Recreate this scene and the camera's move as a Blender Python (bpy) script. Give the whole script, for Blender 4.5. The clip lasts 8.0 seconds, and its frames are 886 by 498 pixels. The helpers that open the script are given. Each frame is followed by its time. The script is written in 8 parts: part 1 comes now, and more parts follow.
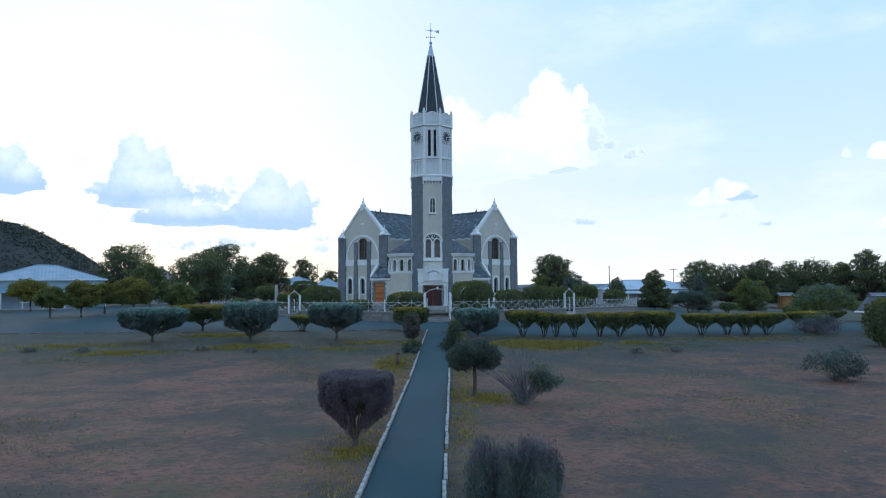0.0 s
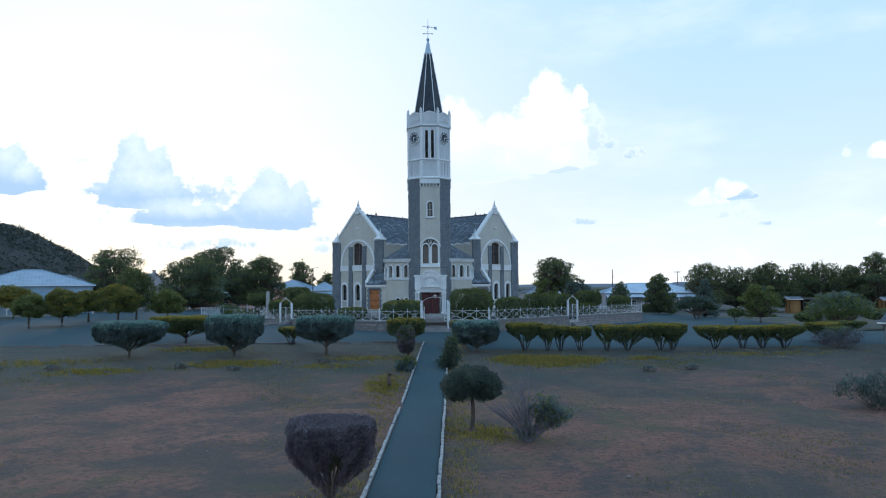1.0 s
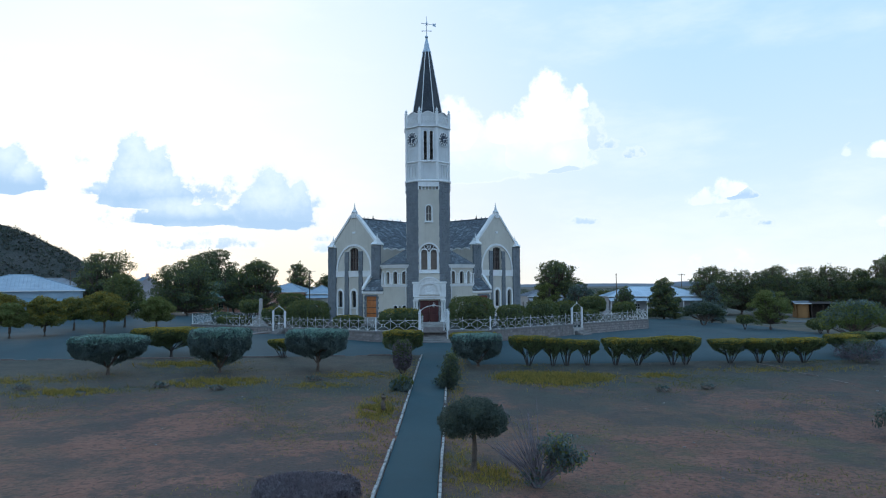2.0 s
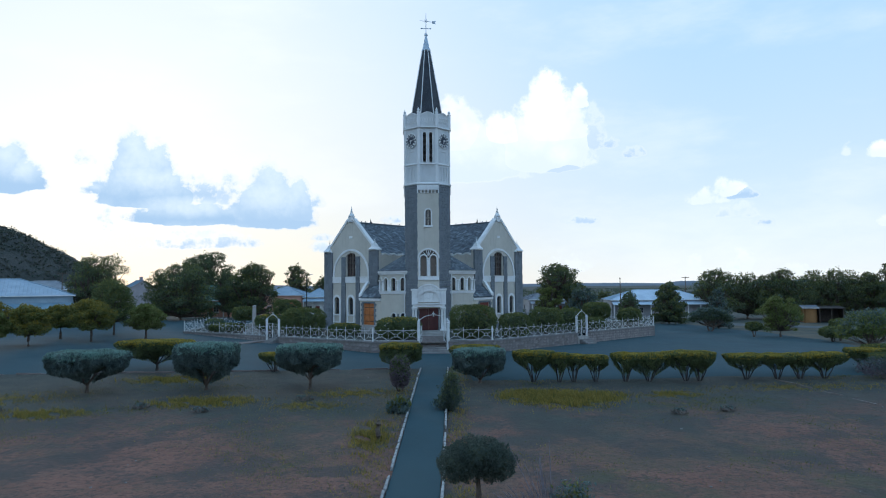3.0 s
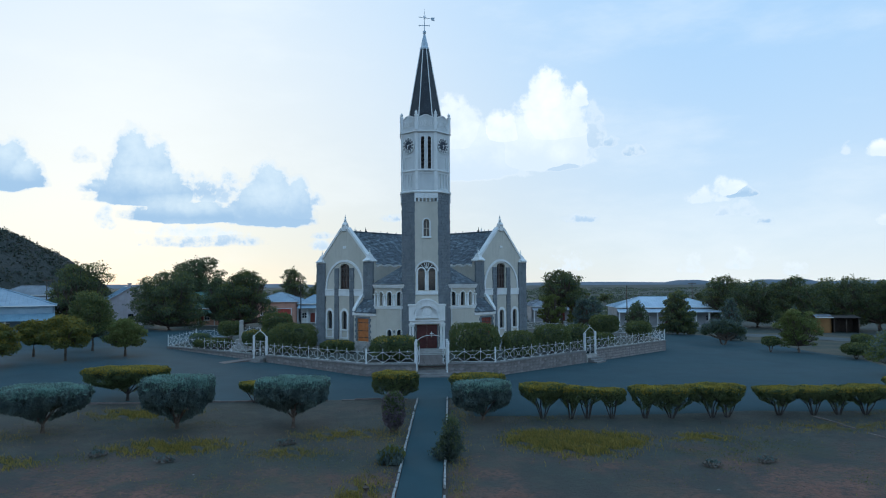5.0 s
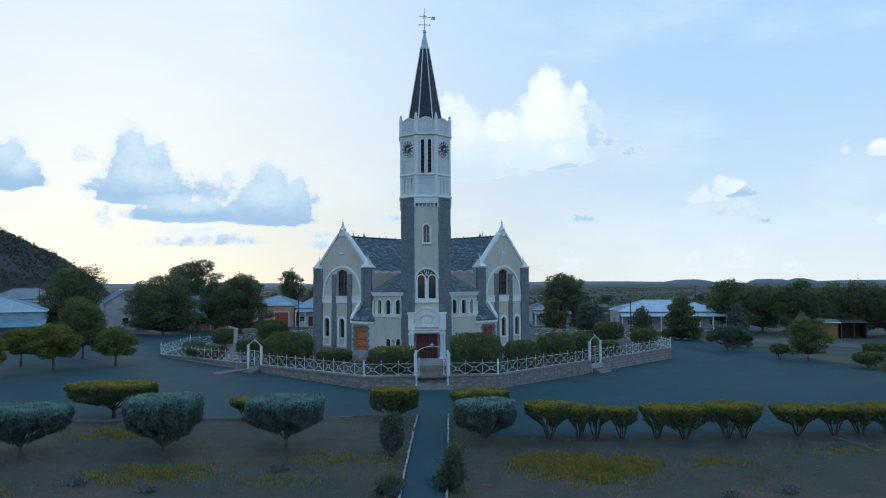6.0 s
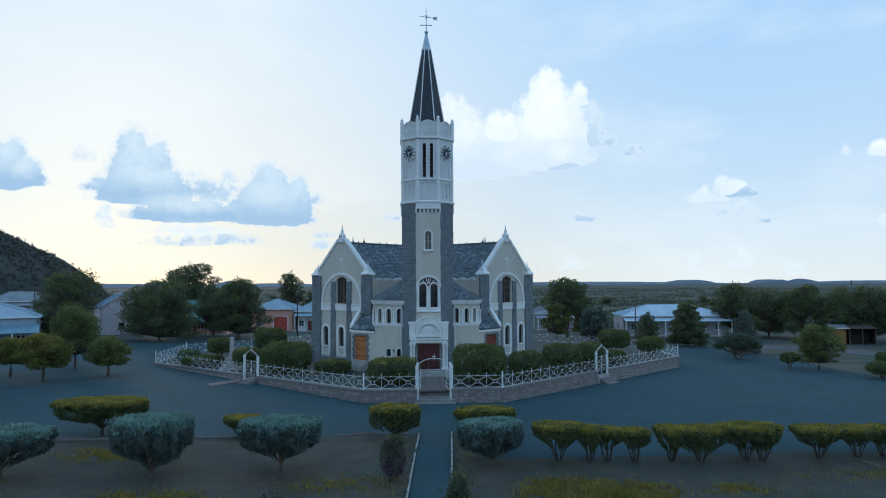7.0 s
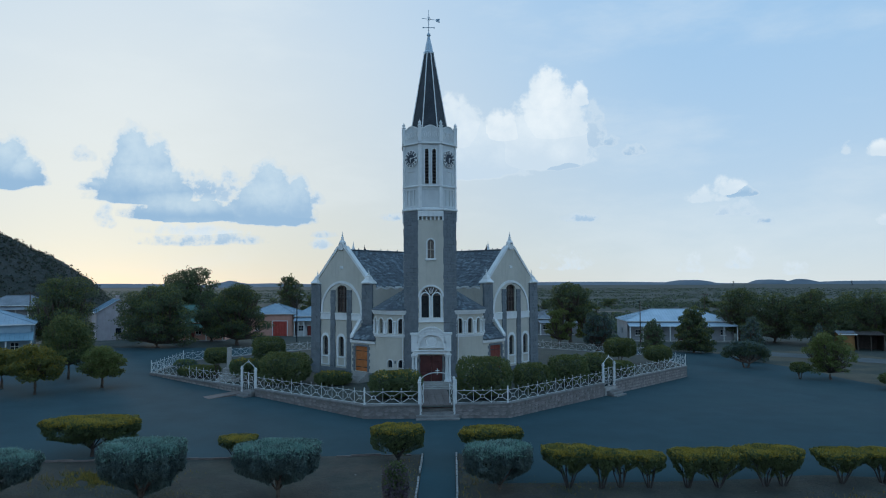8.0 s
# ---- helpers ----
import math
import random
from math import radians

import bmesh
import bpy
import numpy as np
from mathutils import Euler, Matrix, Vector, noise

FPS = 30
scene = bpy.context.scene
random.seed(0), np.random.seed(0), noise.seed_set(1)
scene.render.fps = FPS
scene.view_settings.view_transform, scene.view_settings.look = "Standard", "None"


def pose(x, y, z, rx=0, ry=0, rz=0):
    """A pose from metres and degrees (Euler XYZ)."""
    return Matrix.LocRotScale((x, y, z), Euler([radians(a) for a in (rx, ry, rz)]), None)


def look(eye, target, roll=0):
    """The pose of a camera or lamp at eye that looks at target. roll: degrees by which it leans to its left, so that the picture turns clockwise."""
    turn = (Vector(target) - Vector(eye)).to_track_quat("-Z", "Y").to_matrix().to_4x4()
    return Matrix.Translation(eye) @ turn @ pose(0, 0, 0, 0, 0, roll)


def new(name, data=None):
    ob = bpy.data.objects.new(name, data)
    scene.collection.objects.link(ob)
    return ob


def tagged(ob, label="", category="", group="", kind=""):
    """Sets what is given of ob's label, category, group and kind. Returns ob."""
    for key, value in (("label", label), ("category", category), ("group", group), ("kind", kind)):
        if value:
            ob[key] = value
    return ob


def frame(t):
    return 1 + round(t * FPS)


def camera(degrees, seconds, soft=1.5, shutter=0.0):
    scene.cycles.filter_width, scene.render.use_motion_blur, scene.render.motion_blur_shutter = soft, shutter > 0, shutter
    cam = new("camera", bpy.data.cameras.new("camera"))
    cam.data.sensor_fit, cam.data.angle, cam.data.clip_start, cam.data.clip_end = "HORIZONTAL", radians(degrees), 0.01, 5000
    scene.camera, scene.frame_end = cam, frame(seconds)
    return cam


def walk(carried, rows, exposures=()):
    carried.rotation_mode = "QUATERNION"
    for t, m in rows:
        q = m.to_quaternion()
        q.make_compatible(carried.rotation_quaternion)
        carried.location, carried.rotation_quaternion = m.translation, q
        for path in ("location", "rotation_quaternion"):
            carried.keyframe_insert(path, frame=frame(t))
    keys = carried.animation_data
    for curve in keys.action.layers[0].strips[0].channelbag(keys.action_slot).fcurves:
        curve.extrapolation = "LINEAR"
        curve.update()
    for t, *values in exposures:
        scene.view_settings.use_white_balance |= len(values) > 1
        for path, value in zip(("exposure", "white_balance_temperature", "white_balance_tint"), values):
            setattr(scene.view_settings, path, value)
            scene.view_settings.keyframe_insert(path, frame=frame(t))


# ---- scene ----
# The camera: a small drone that rises and glides towards the church
cam = camera(65.5, 8.0, 1.05)
PATH = [  # seconds, x, y, z, pitch up, roll, heading to the left
    (0.0, -4.32, -88.85, 2.99, 3.08, -0.38, -3.68),
    (0.5, -4.06, -87.05, 3.42, 3.06, -0.42, -3.68),
    (1.0, -3.82, -85.33, 3.86, 3.07, -0.45, -3.67),
    (1.5, -3.65, -83.72, 4.30, 3.06, -0.47, -3.67),
    (3.0, -3.36, -79.33, 5.62, 2.98, -0.46, -3.69),
    (3.5, -3.25, -78.01, 6.07, 2.95, -0.43, -3.68),
    (4.0, -3.14, -76.75, 6.50, 2.92, -0.44, -3.68),
    (4.5, -3.06, -75.55, 6.93, 2.89, -0.41, -3.70),
    (6.0, -2.96, -72.12, 8.24, 2.78, -0.35, -3.77),
    (6.5, -2.96, -71.07, 8.66, 2.78, -0.32, -3.76),
    (7.0, -3.01, -70.06, 9.07, 2.78, -0.30, -3.74),
    (7.5, -3.08, -69.11, 9.53, 2.77, -0.28, -3.74),
    (8.0, -3.16, -68.22, 10.02, 2.77, -0.28, -3.73)]
EXPOSURE = [(0.0, 0.28, 6450, 10), (1.5, 0.26, 6450, 9), (3.5, 0.12, 6350, 8), (4.5, 0.05, 6300, 6), (6.5, 0.0, 6250, 5), (7.5, -0.05, 6250, 5), (8.0, -0.24, 6200, 4)]
walk(cam, [(t, pose(x, y, z, 90 + p, 0, h) @ pose(0, 0, 0, 0, 0, r)) for t, x, y, z, p, r, h in PATH], EXPOSURE)

# ---- light ----
SUN_AZ, SUN_EL = -24.0, 9.0          # degrees from +y towards +x, and above the horizon: low behind the town
world = bpy.data.worlds.new("evening_sky")
scene.world = world
world.use_nodes = True


class Nodes:
    """Short writing of node trees."""

    def __init__(self, tree):
        self.tree = tree

    def add(self, kind, **values):
        n = self.tree.nodes.new(kind)
        for k, v in values.items():
            n.inputs[k].default_value = v
        return n

    def link(self, a, b):
        self.tree.links.new(a, b)

    def math(self, op, a, b=None, c=None):
        n = self.tree.nodes.new("ShaderNodeMath")
        n.operation = op
        for i, v in enumerate((a, b, c)):
            if v is None:
                continue
            if isinstance(v, (int, float)):
                n.inputs[i].default_value = v
            else:
                self.link(v, n.inputs[i])
        return n.outputs[0]

    def mix(self, fac, a, b, blend="MIX"):
        n = self.tree.nodes.new("ShaderNodeMix")
        n.data_type, n.blend_type = "RGBA", blend
        for i, v in ((0, fac), (6, a), (7, b)):
            if isinstance(v, (int, float)):
                n.inputs[i].default_value = v
            elif isinstance(v, tuple):
                n.inputs[i].default_value = (*v, 1.0)
            else:
                self.link(v, n.inputs[i])
        return n.outputs[2]

    def ramp(self, fac, lo, hi):
        n = self.tree.nodes.new("ShaderNodeMapRange")
        n.interpolation_type = "SMOOTHSTEP"
        n.inputs[1].default_value, n.inputs[2].default_value = lo, hi
        self.link(fac, n.inputs[0])
        return n.outputs[0]

    def noise(self, vec, scale, detail=4.0, rough=0.55):
        n = self.tree.nodes.new("ShaderNodeTexNoise")
        n.inputs["Scale"].default_value, n.inputs["Detail"].default_value = scale, detail
        n.inputs["Roughness"].default_value = rough
        if vec is not None:
            self.link(vec, n.inputs["Vector"])
        return n


w = Nodes(world.node_tree)
world.node_tree.nodes.clear()
sky = w.add("ShaderNodeTexSky")
sky.sky_type, sky.sun_disc = "NISHITA", False
sky.sun_elevation, sky.sun_rotation = radians(SUN_EL), radians(SUN_AZ)
sky.altitude, sky.air_density, sky.dust_density, sky.ozone_density = 1300.0, 1.0, 1.2, 2.0
way = w.add("ShaderNodeTexCoord").outputs["Generated"]
axes = w.add("ShaderNodeSeparateXYZ")
w.link(way, axes.inputs[0])
az = w.math("MULTIPLY", w.math("ARCTAN2", axes.outputs[0], axes.outputs[1]), 57.2958)
el = w.math("MULTIPLY", w.math("ARCSINE", axes.outputs[2]), 57.2958)
billow = w.noise(way, 16.0, 4.0, 0.6)
fine = w.noise(way, 60.0, 6.0, 0.65)
shift = w.add("ShaderNodeSeparateColor")
w.link(billow.outputs["Color"], shift.inputs[0])
azw = w.math("ADD", az, w.math("MULTIPLY", w.math("SUBTRACT", shift.outputs[0], 0.5), 1.7))
elw = w.math("ADD", el, w.math("MULTIPLY", w.math("SUBTRACT", shift.outputs[1], 0.5), 0.6))
cells = w.add("ShaderNodeTexVoronoi", Scale=44.0, Detail=2.5, Roughness=0.55)      # cauliflower heads
cells.feature, cells.normalize = "SMOOTH_F1", True
cells.inputs["Smoothness"].default_value = 0.6
bent = w.add("ShaderNodeVectorMath")
bent.operation = "MULTIPLY_ADD"
w.link(fine.outputs["Color"], bent.inputs[0])
bent.inputs[1].default_value = (0.012, 0.012, 0.012)
w.link(way, bent.inputs[2])
w.link(bent.outputs[0], cells.inputs["Vector"])
heads = w.math("SUBTRACT", 0.40, cells.outputs["Distance"])
CLOUDS = [  # heading, height of base, half width, height (degrees), density, tone: 0 seen against the sun, 1 lit from the front
    (-28.8, 7.0, 1.6, 3.1, 1.0, 0.0), (-27.7, 7.1, 1.3, 1.8, 1.0, 0.0), (-24.1, 9.1, 1.0, 1.1, 0.40, 0.25),
    (-19.7, 6.3, 3.6, 2.6, 1.0, 0.0), (-20.1, 7.0, 2.5, 3.6, 1.0, 0.0), (-20.6, 8.4, 1.5, 3.1, 1.0, 0.05), (-19.1, 7.6, 1.2, 3.1, 1.0, 0.05), (-23.2, 7.0, 1.3, 0.6, 0.6, 0.1),
    (-16.6, 5.0, 4.2, 1.5, 1.0, 0.0), (-15.4, 6.6, 1.3, 2.2, 0.60, 0.15), (-13.6, 6.6, 1.2, 2.6, 0.55, 0.3), (-10.5, 5.0, 3.4, 3.1, 1.0, 0.05), (-10.4, 6.3, 1.8, 3.3, 1.0, 0.1), (-8.3, 5.5, 1.3, 3.0, 0.95, 0.1), (-6.9, 6.6, 1.2, 0.9, 0.5, 0.2),
    (-15.7, 3.1, 5.3, 1.0, 0.50, 0.30), (-16.2, 3.9, 4.4, 0.9, 0.46, 0.85), (-22.5, 4.2, 0.9, 2.2, 0.44, 0.5), (-5.8, 3.8, 1.6, 0.5, 0.46, 0.3), (-6.3, 2.8, 1.4, 0.8, 0.45, 0.5), (-0.6, 5.2, 1.2, 0.5, 0.45, 0.3),
    (5.9, 9.0, 4.8, 4.3, 0.85, 0.75), (4.5, 11.2, 3.0, 3.8, 0.85, 0.85), (8.3, 8.9, 1.6, 2.4, 0.62, 0.5),
    (12.0, 9.8, 3.8, 4.4, 1.0, 0.85), (12.8, 11.9, 2.7, 3.9, 1.0, 0.95), (12.4, 14.2, 1.5, 2.7, 1.0, 1.0), (8.9, 11.8, 1.6, 2.0, 0.95, 1.0), (13.6, 9.3, 1.5, 1.9, 0.8, 0.45), (15.2, 14.3, 0.7, 1.6, 0.85, 1.0), (16.3, 11.0, 1.0, 3.6, 0.55, 0.45),
    (17.5, 10.9, 1.3, 0.9, 0.48, 0.3), (19.3, 10.2, 1.4, 0.9, 0.48, 0.3), (24.6, 6.2, 1.7, 1.3, 0.55, 0.9), (26.4, 6.7, 1.4, 1.3, 0.60, 0.95), (27.4, 6.5, 1.5, 0.7, 0.58, 0.15), (27.3, 5.0, 2.3, 1.2, 0.45, 0.55), (28.8, 4.4, 1.0, 0.5, 0.48, 0.2), (14.9, 5.0, 1.8, 0.6, 0.46, 0.3), (36.6, 8.9, 1.0, 0.9, 0.8, 1.0), (34.3, 9.1, 0.4, 1.1, 0.45, 0.8), (36.5, 4.0, 0.7, 0.7, 0.6, 0.9),
    (23.6, 0.7, 1.1, 1.8, 0.42, 0.9), (27.2, 1.0, 1.7, 1.8, 0.42, 0.9), (13.7, 1.1, 2.6, 1.8, 0.40, 0.9), (30.7, 0.6, 1.2, 1.2, 0.40, 0.9),
    (60.0, 12.0, 9.0, 5.0, 0.8, 0.9), (-70.0, 10.0, 10.0, 5.0, 0.8, 0.3), (120.0, 15.0, 12.0, 6.0, 0.8, 1.0), (-140.0, 13.0, 12.0, 6.0, 0.8, 1.0)]
dens = lift = tone = None
for a, e, wa, we, d, tn in CLOUDS:
    u = w.math("MULTIPLY", w.math("SUBTRACT", azw, a), 1 / wa)
    v = w.math("MULTIPLY", w.math("SUBTRACT", elw, e + 0.10), 1 / we)
    v2 = w.math("MAXIMUM", v, w.math("MULTIPLY", v, -7.0 * min(1.0, we / 2.0)))      # flat bases
    r2 = w.math("MULTIPLY_ADD", u, u, w.math("MULTIPLY", v2, v2))
    b = w.math("MULTIPLY", w.math("EXPONENT", w.math("MULTIPLY", w.math("POWER", r2, 1.5), -0.75)), d)
    bv = w.math("MULTIPLY", b, w.math("MAXIMUM", v, 0.0))
    if dens is None:
        dens, lift, tone = b, bv, w.math("MULTIPLY", b, tn)
    else:
        win = w.math("GREATER_THAN", b, dens)
        tone = w.math("MULTIPLY_ADD", win, w.math("SUBTRACT", tn, tone), tone)
        dens, lift = w.math("MAXIMUM", dens, b), w.math("MAXIMUM", lift, bv)
grain = w.math("SUBTRACT", fine.outputs["Fac"], 0.5)
ragged = w.math("MULTIPLY_ADD", heads, 0.75, w.math("MULTIPLY", grain, 0.85))
thick = w.math("MULTIPLY_ADD", ragged, w.ramp(dens, 0.02, 0.3), dens)
cover = w.ramp(thick, 0.30, 0.66)
rim = w.math("MULTIPLY", w.math("MULTIPLY", cover, w.math("SUBTRACT", 1.0, cover)), 4.0)
lit = w.ramp(w.math("MULTIPLY_ADD", heads, 0.5, w.math("MULTIPLY_ADD", grain, 0.3, lift)), 0.10, 1.0)
# thin high veil: white round the sun, blue away from it
gl = Vector((math.sin(radians(-20)) * math.cos(radians(4)), math.cos(radians(-20)) * math.cos(radians(4)), math.sin(radians(4))))
dt = w.add("ShaderNodeVectorMath")
dt.operation = "DOT_PRODUCT"
w.link(way, dt.inputs[0])
dt.inputs[1].default_value = gl
away = w.math("MULTIPLY", w.math("ARCCOSINE", dt.outputs["Value"]), 57.2958)
veil = w.mix(w.ramp(away, 4.0, 48.0), (0.97, 1.02, 1.08), (0.39, 0.67, 1.04))
# unseen eastern sky, made brighter and bluer as fill for the ground
veil = w.mix(w.ramp(away, 75.0, 125.0), veil, (0.43, 0.80, 1.33))
low = w.math("EXPONENT", w.math("MULTIPLY", w.math("MAXIMUM", el, 0.0), -0.083))
veil = w.mix(w.math("MULTIPLY", low, 0.9), veil, w.mix(w.ramp(away, 10.0, 50.0), (0.80, 0.75, 0.66), (0.93, 0.95, 0.95)))
nishita = w.mix(1.0, sky.outputs[0], (0.10, 0.10, 0.10), "MULTIPLY")
stretch = w.add("ShaderNodeMapping")
stretch.inputs["Scale"].default_value, stretch.inputs["Rotation"].default_value = (1.0, 1.0, 3.2), (0.0, 0.25, 0.0)
w.link(way, stretch.inputs[0])
cirrus = w.math("MULTIPLY", w.ramp(w.noise(stretch.outputs[0], 3.4, 6.0, 0.6).outputs["Fac"], 0.46, 0.74), 0.26)
air = w.mix(cirrus, w.mix(0.90, nishita, veil), (1.0, 1.02, 1.04))
top = w.mix(tone, (0.66, 0.86, 1.04), (1.18, 1.17, 1.18))
base_tone = w.mix(tone, (0.355, 0.55, 0.80), (0.84, 0.92, 1.02))
cloud = w.mix(lit, base_tone, top)
cloud = w.mix(w.math("MULTIPLY", rim, w.math("MULTIPLY_ADD", tone, -0.3, 0.45)), cloud, (1.12, 1.12, 1.12))      # thin edges let the low sun through
cover = w.math("MULTIPLY", cover, w.math("MULTIPLY_ADD", w.math("MULTIPLY", lit, w.math("SUBTRACT", 1.0, tone)), -0.42, 0.93))
back = w.add("ShaderNodeBackground")
w.link(w.mix(cover, air, cloud), back.inputs["Color"])
w.link(back.outputs[0], w.add("ShaderNodeOutputWorld").inputs["Surface"])

sun = new("sun", bpy.data.lights.new("sun", "SUN"))
sun.data.energy, sun.data.angle, sun.data.color = 0.5, radians(14), (1.0, 0.86, 0.70)
sd = Vector((math.sin(radians(SUN_AZ)) * math.cos(radians(SUN_EL)), math.cos(radians(SUN_AZ)) * math.cos(radians(SUN_EL)), math.sin(radians(SUN_EL))))
sun.matrix_basis = look((0, 0, 60), Vector((0, 0, 60)) - sd)

# ---- materials ----


def material(name, dark, light, rough=0.85, scale=1.0, fine_scale=14.0, bump=0.3, depth=0.02, metal=0.0, per_piece=0.0, spec=0.3, extra=None):
    """A surface whose colour runs between two shades at a broad and a fine scale, with relief."""
    m = bpy.data.materials.new(name)
    m.use_nodes = True
    n = Nodes(m.node_tree)
    b = m.node_tree.nodes["Principled BSDF"]
    co = n.add("ShaderNodeTexCoord").outputs["Object"]
    broad, grain = n.noise(co, scale, 5.0, 0.6), n.noise(co, fine_scale, 6.0, 0.65)
    f = n.math("ADD", n.math("MULTIPLY", broad.outputs["Fac"], 0.6), n.math("MULTIPLY", grain.outputs["Fac"], 0.4))
    col = n.mix(n.ramp(f, 0.33, 0.67), dark, light)
    if per_piece:
        r = n.add("ShaderNodeObjectInfo").outputs["Random"]
        col = n.mix(n.math("MULTIPLY", r, per_piece), col, tuple(0.45 * c for c in dark))
    if extra:
        col = extra(n, co, col)
    n.link(col, b.inputs["Base Color"])
    b.inputs["Roughness"].default_value, b.inputs["Metallic"].default_value = rough, metal
    b.inputs["Specular IOR Level"].default_value = spec
    if bump:
        k = n.add("ShaderNodeBump", Strength=bump, Distance=depth)
        n.link(grain.outputs["Fac"], k.inputs["Height"])
        n.link(k.outputs[0], b.inputs["Normal"])
    return m


def streaks(strength, shade):
    """Rain streaks and stains that run down a wall."""
    def f(n, co, col):
        mp = n.add("ShaderNodeMapping")
        mp.inputs["Scale"].default_value = (2.2, 2.2, 0.22)
        n.link(co, mp.inputs[0])
        s = n.noise(mp.outputs[0], 1.6, 6.0, 0.65)
        return n.mix(n.math("MULTIPLY", n.ramp(s.outputs["Fac"], 0.50, 0.75), strength), col, shade)
    return f


def by_island(amount, other):
    def f(n, co, col):
        r = n.add("ShaderNodeNewGeometry").outputs["Random Per Island"]
        return n.mix(n.math("MULTIPLY", r, amount), col, other)
    return f


def leafy(name, dark, light):
    """Leaves: diffuse and partly letting light through."""
    m = material(name, dark, light, 0.75, 1.3, 9.0, 0.0, extra=by_island(0.4, tuple(c * 0.5 for c in dark)), spec=0.25)
    n = Nodes(m.node_tree)
    b = m.node_tree.nodes["Principled BSDF"]
    tr, mx = n.add("ShaderNodeBsdfTranslucent"), n.add("ShaderNodeMixShader")
    n.link(b.inputs["Base Color"].links[0].from_socket, tr.inputs["Color"])
    mx.inputs[0].default_value = 0.42
    n.link(b.outputs[0], mx.inputs[1])
    n.link(tr.outputs[0], mx.inputs[2])
    n.link(mx.outputs[0], m.node_tree.nodes["Material Output"].inputs["Surface"])
    return m


def slate_flecks(n, co, col):
    r = n.add("ShaderNodeNewGeometry").outputs["Random Per Island"]
    a = n.noise(co, 0.9, 4.0, 0.6)
    f = n.math("MULTIPLY", n.ramp(r, 0.50, 0.95), n.ramp(a.outputs["Fac"], 0.30, 0.62))
    lichen = n.ramp(n.noise(co, 5.0, 5.0, 0.7).outputs["Fac"], 0.50, 0.66)
    col = n.mix(n.math("MULTIPLY", f, 0.9), col, (0.19, 0.235, 0.26))
    return n.mix(n.math("MULTIPLY", lichen, 0.4), col, (0.20, 0.24, 0.26))


plaster = material("cream_plaster", (0.45, 0.415, 0.35), (0.55, 0.51, 0.435), 0.9, 0.5, 20, 0.15, extra=streaks(0.35, (0.33, 0.29, 0.24)))
white = material("white_paint", (0.62, 0.62, 0.60), (0.74, 0.74, 0.72), 0.7, 0.9, 25, 0.12, extra=streaks(0.30, (0.42, 0.41, 0.38)))
upper = material("pale_grey_plaster", (0.50, 0.51, 0.50), (0.62, 0.63, 0.62), 0.85, 0.6, 20, 0.15, extra=streaks(0.35, (0.36, 0.36, 0.35)))
dolerite = material("dark_dressed_stone", (0.125, 0.142, 0.155), (0.20, 0.218, 0.23), 0.9, 1.3, 9, 0.5, 0.03, extra=by_island(0.3, (0.13, 0.14, 0.145)))
slate = material("roof_slate", (0.032, 0.042, 0.054), (0.082, 0.100, 0.118), 0.62, 1.3, 7, 0.5, 0.02, spec=0.4, extra=slate_flecks)
spire_slate = material("spire_slate", (0.012, 0.014, 0.018), (0.03, 0.034, 0.042), 0.5, 1.2, 18, 0.4, spec=0.4)
oxide = material("red_oxide_paint", (0.16, 0.035, 0.025), (0.24, 0.055, 0.04), 0.6, 2, 20, 0.2)
bright_red = material("faded_red_paint", (0.36, 0.055, 0.040), (0.50, 0.085, 0.06), 0.6, 1.5, 18, 0.2)
maroon = material("dark_maroon_paint", (0.06, 0.018, 0.016), (0.10, 0.03, 0.026), 0.5, 2, 20, 0.2)
orange_wood = material("varnished_orange_wood", (0.36, 0.11, 0.03), (0.50, 0.18, 0.06), 0.45, 2, 16, 0.25)
pane = material("dark_window_glass", (0.012, 0.014, 0.018), (0.03, 0.034, 0.04), 0.08, 2, 9, 0.0, spec=0.6)
leaded = material("leaded_glass", (0.03, 0.022, 0.02), (0.09, 0.06, 0.05), 0.25, 5, 12, 0.1, spec=0.5)
timber_dark = material("dark_window_timber", (0.045, 0.036, 0.032), (0.095, 0.075, 0.065), 0.7, 3, 20, 0.2)
iron_white = material("white_painted_iron", (0.50, 0.51, 0.50), (0.66, 0.67, 0.66), 0.55, 2, 30, 0.1, extra=streaks(0.3, (0.40, 0.30, 0.22)))
iron_dark = material("dark_iron", (0.03, 0.03, 0.032), (0.07, 0.07, 0.07), 0.6, 3, 25, 0.2, metal=0.4)
dial_blue = material("dark_clock_dial", (0.02, 0.03, 0.045), (0.04, 0.05, 0.07), 0.5, 3, 20, 0.1)
wall_stone = material("pinkish_rubble_stone", (0.18, 0.155, 0.143), (0.33, 0.285, 0.265), 0.92, 1.5, 10, 0.7, 0.03, per_piece=0.55)
wall_mortar = material("grey_mortar", (0.13, 0.118, 0.110), (0.21, 0.19, 0.175), 0.95, 1.5, 12, 0.5)
cement = material("worn_cement", (0.26, 0.24, 0.22), (0.40, 0.38, 0.35), 0.9, 1.2, 15, 0.35)
step_stone = material("worn_step_stone", (0.15, 0.142, 0.135), (0.25, 0.235, 0.22), 0.92, 1.2, 12, 0.5)
yard_paver = material("dusty_brown_paving", (0.125, 0.10, 0.088), (0.20, 0.162, 0.145), 0.9, 1.0, 9, 0.4)
kerb_white = material("whitewashed_kerb", (0.20, 0.20, 0.195), (0.42, 0.42, 0.40), 0.9, 2.0, 12, 0.5, per_piece=0.35)
bark = material("grey_brown_bark", (0.06, 0.045, 0.035), (0.15, 0.115, 0.09), 0.95, 4, 22, 0.8, 0.02)
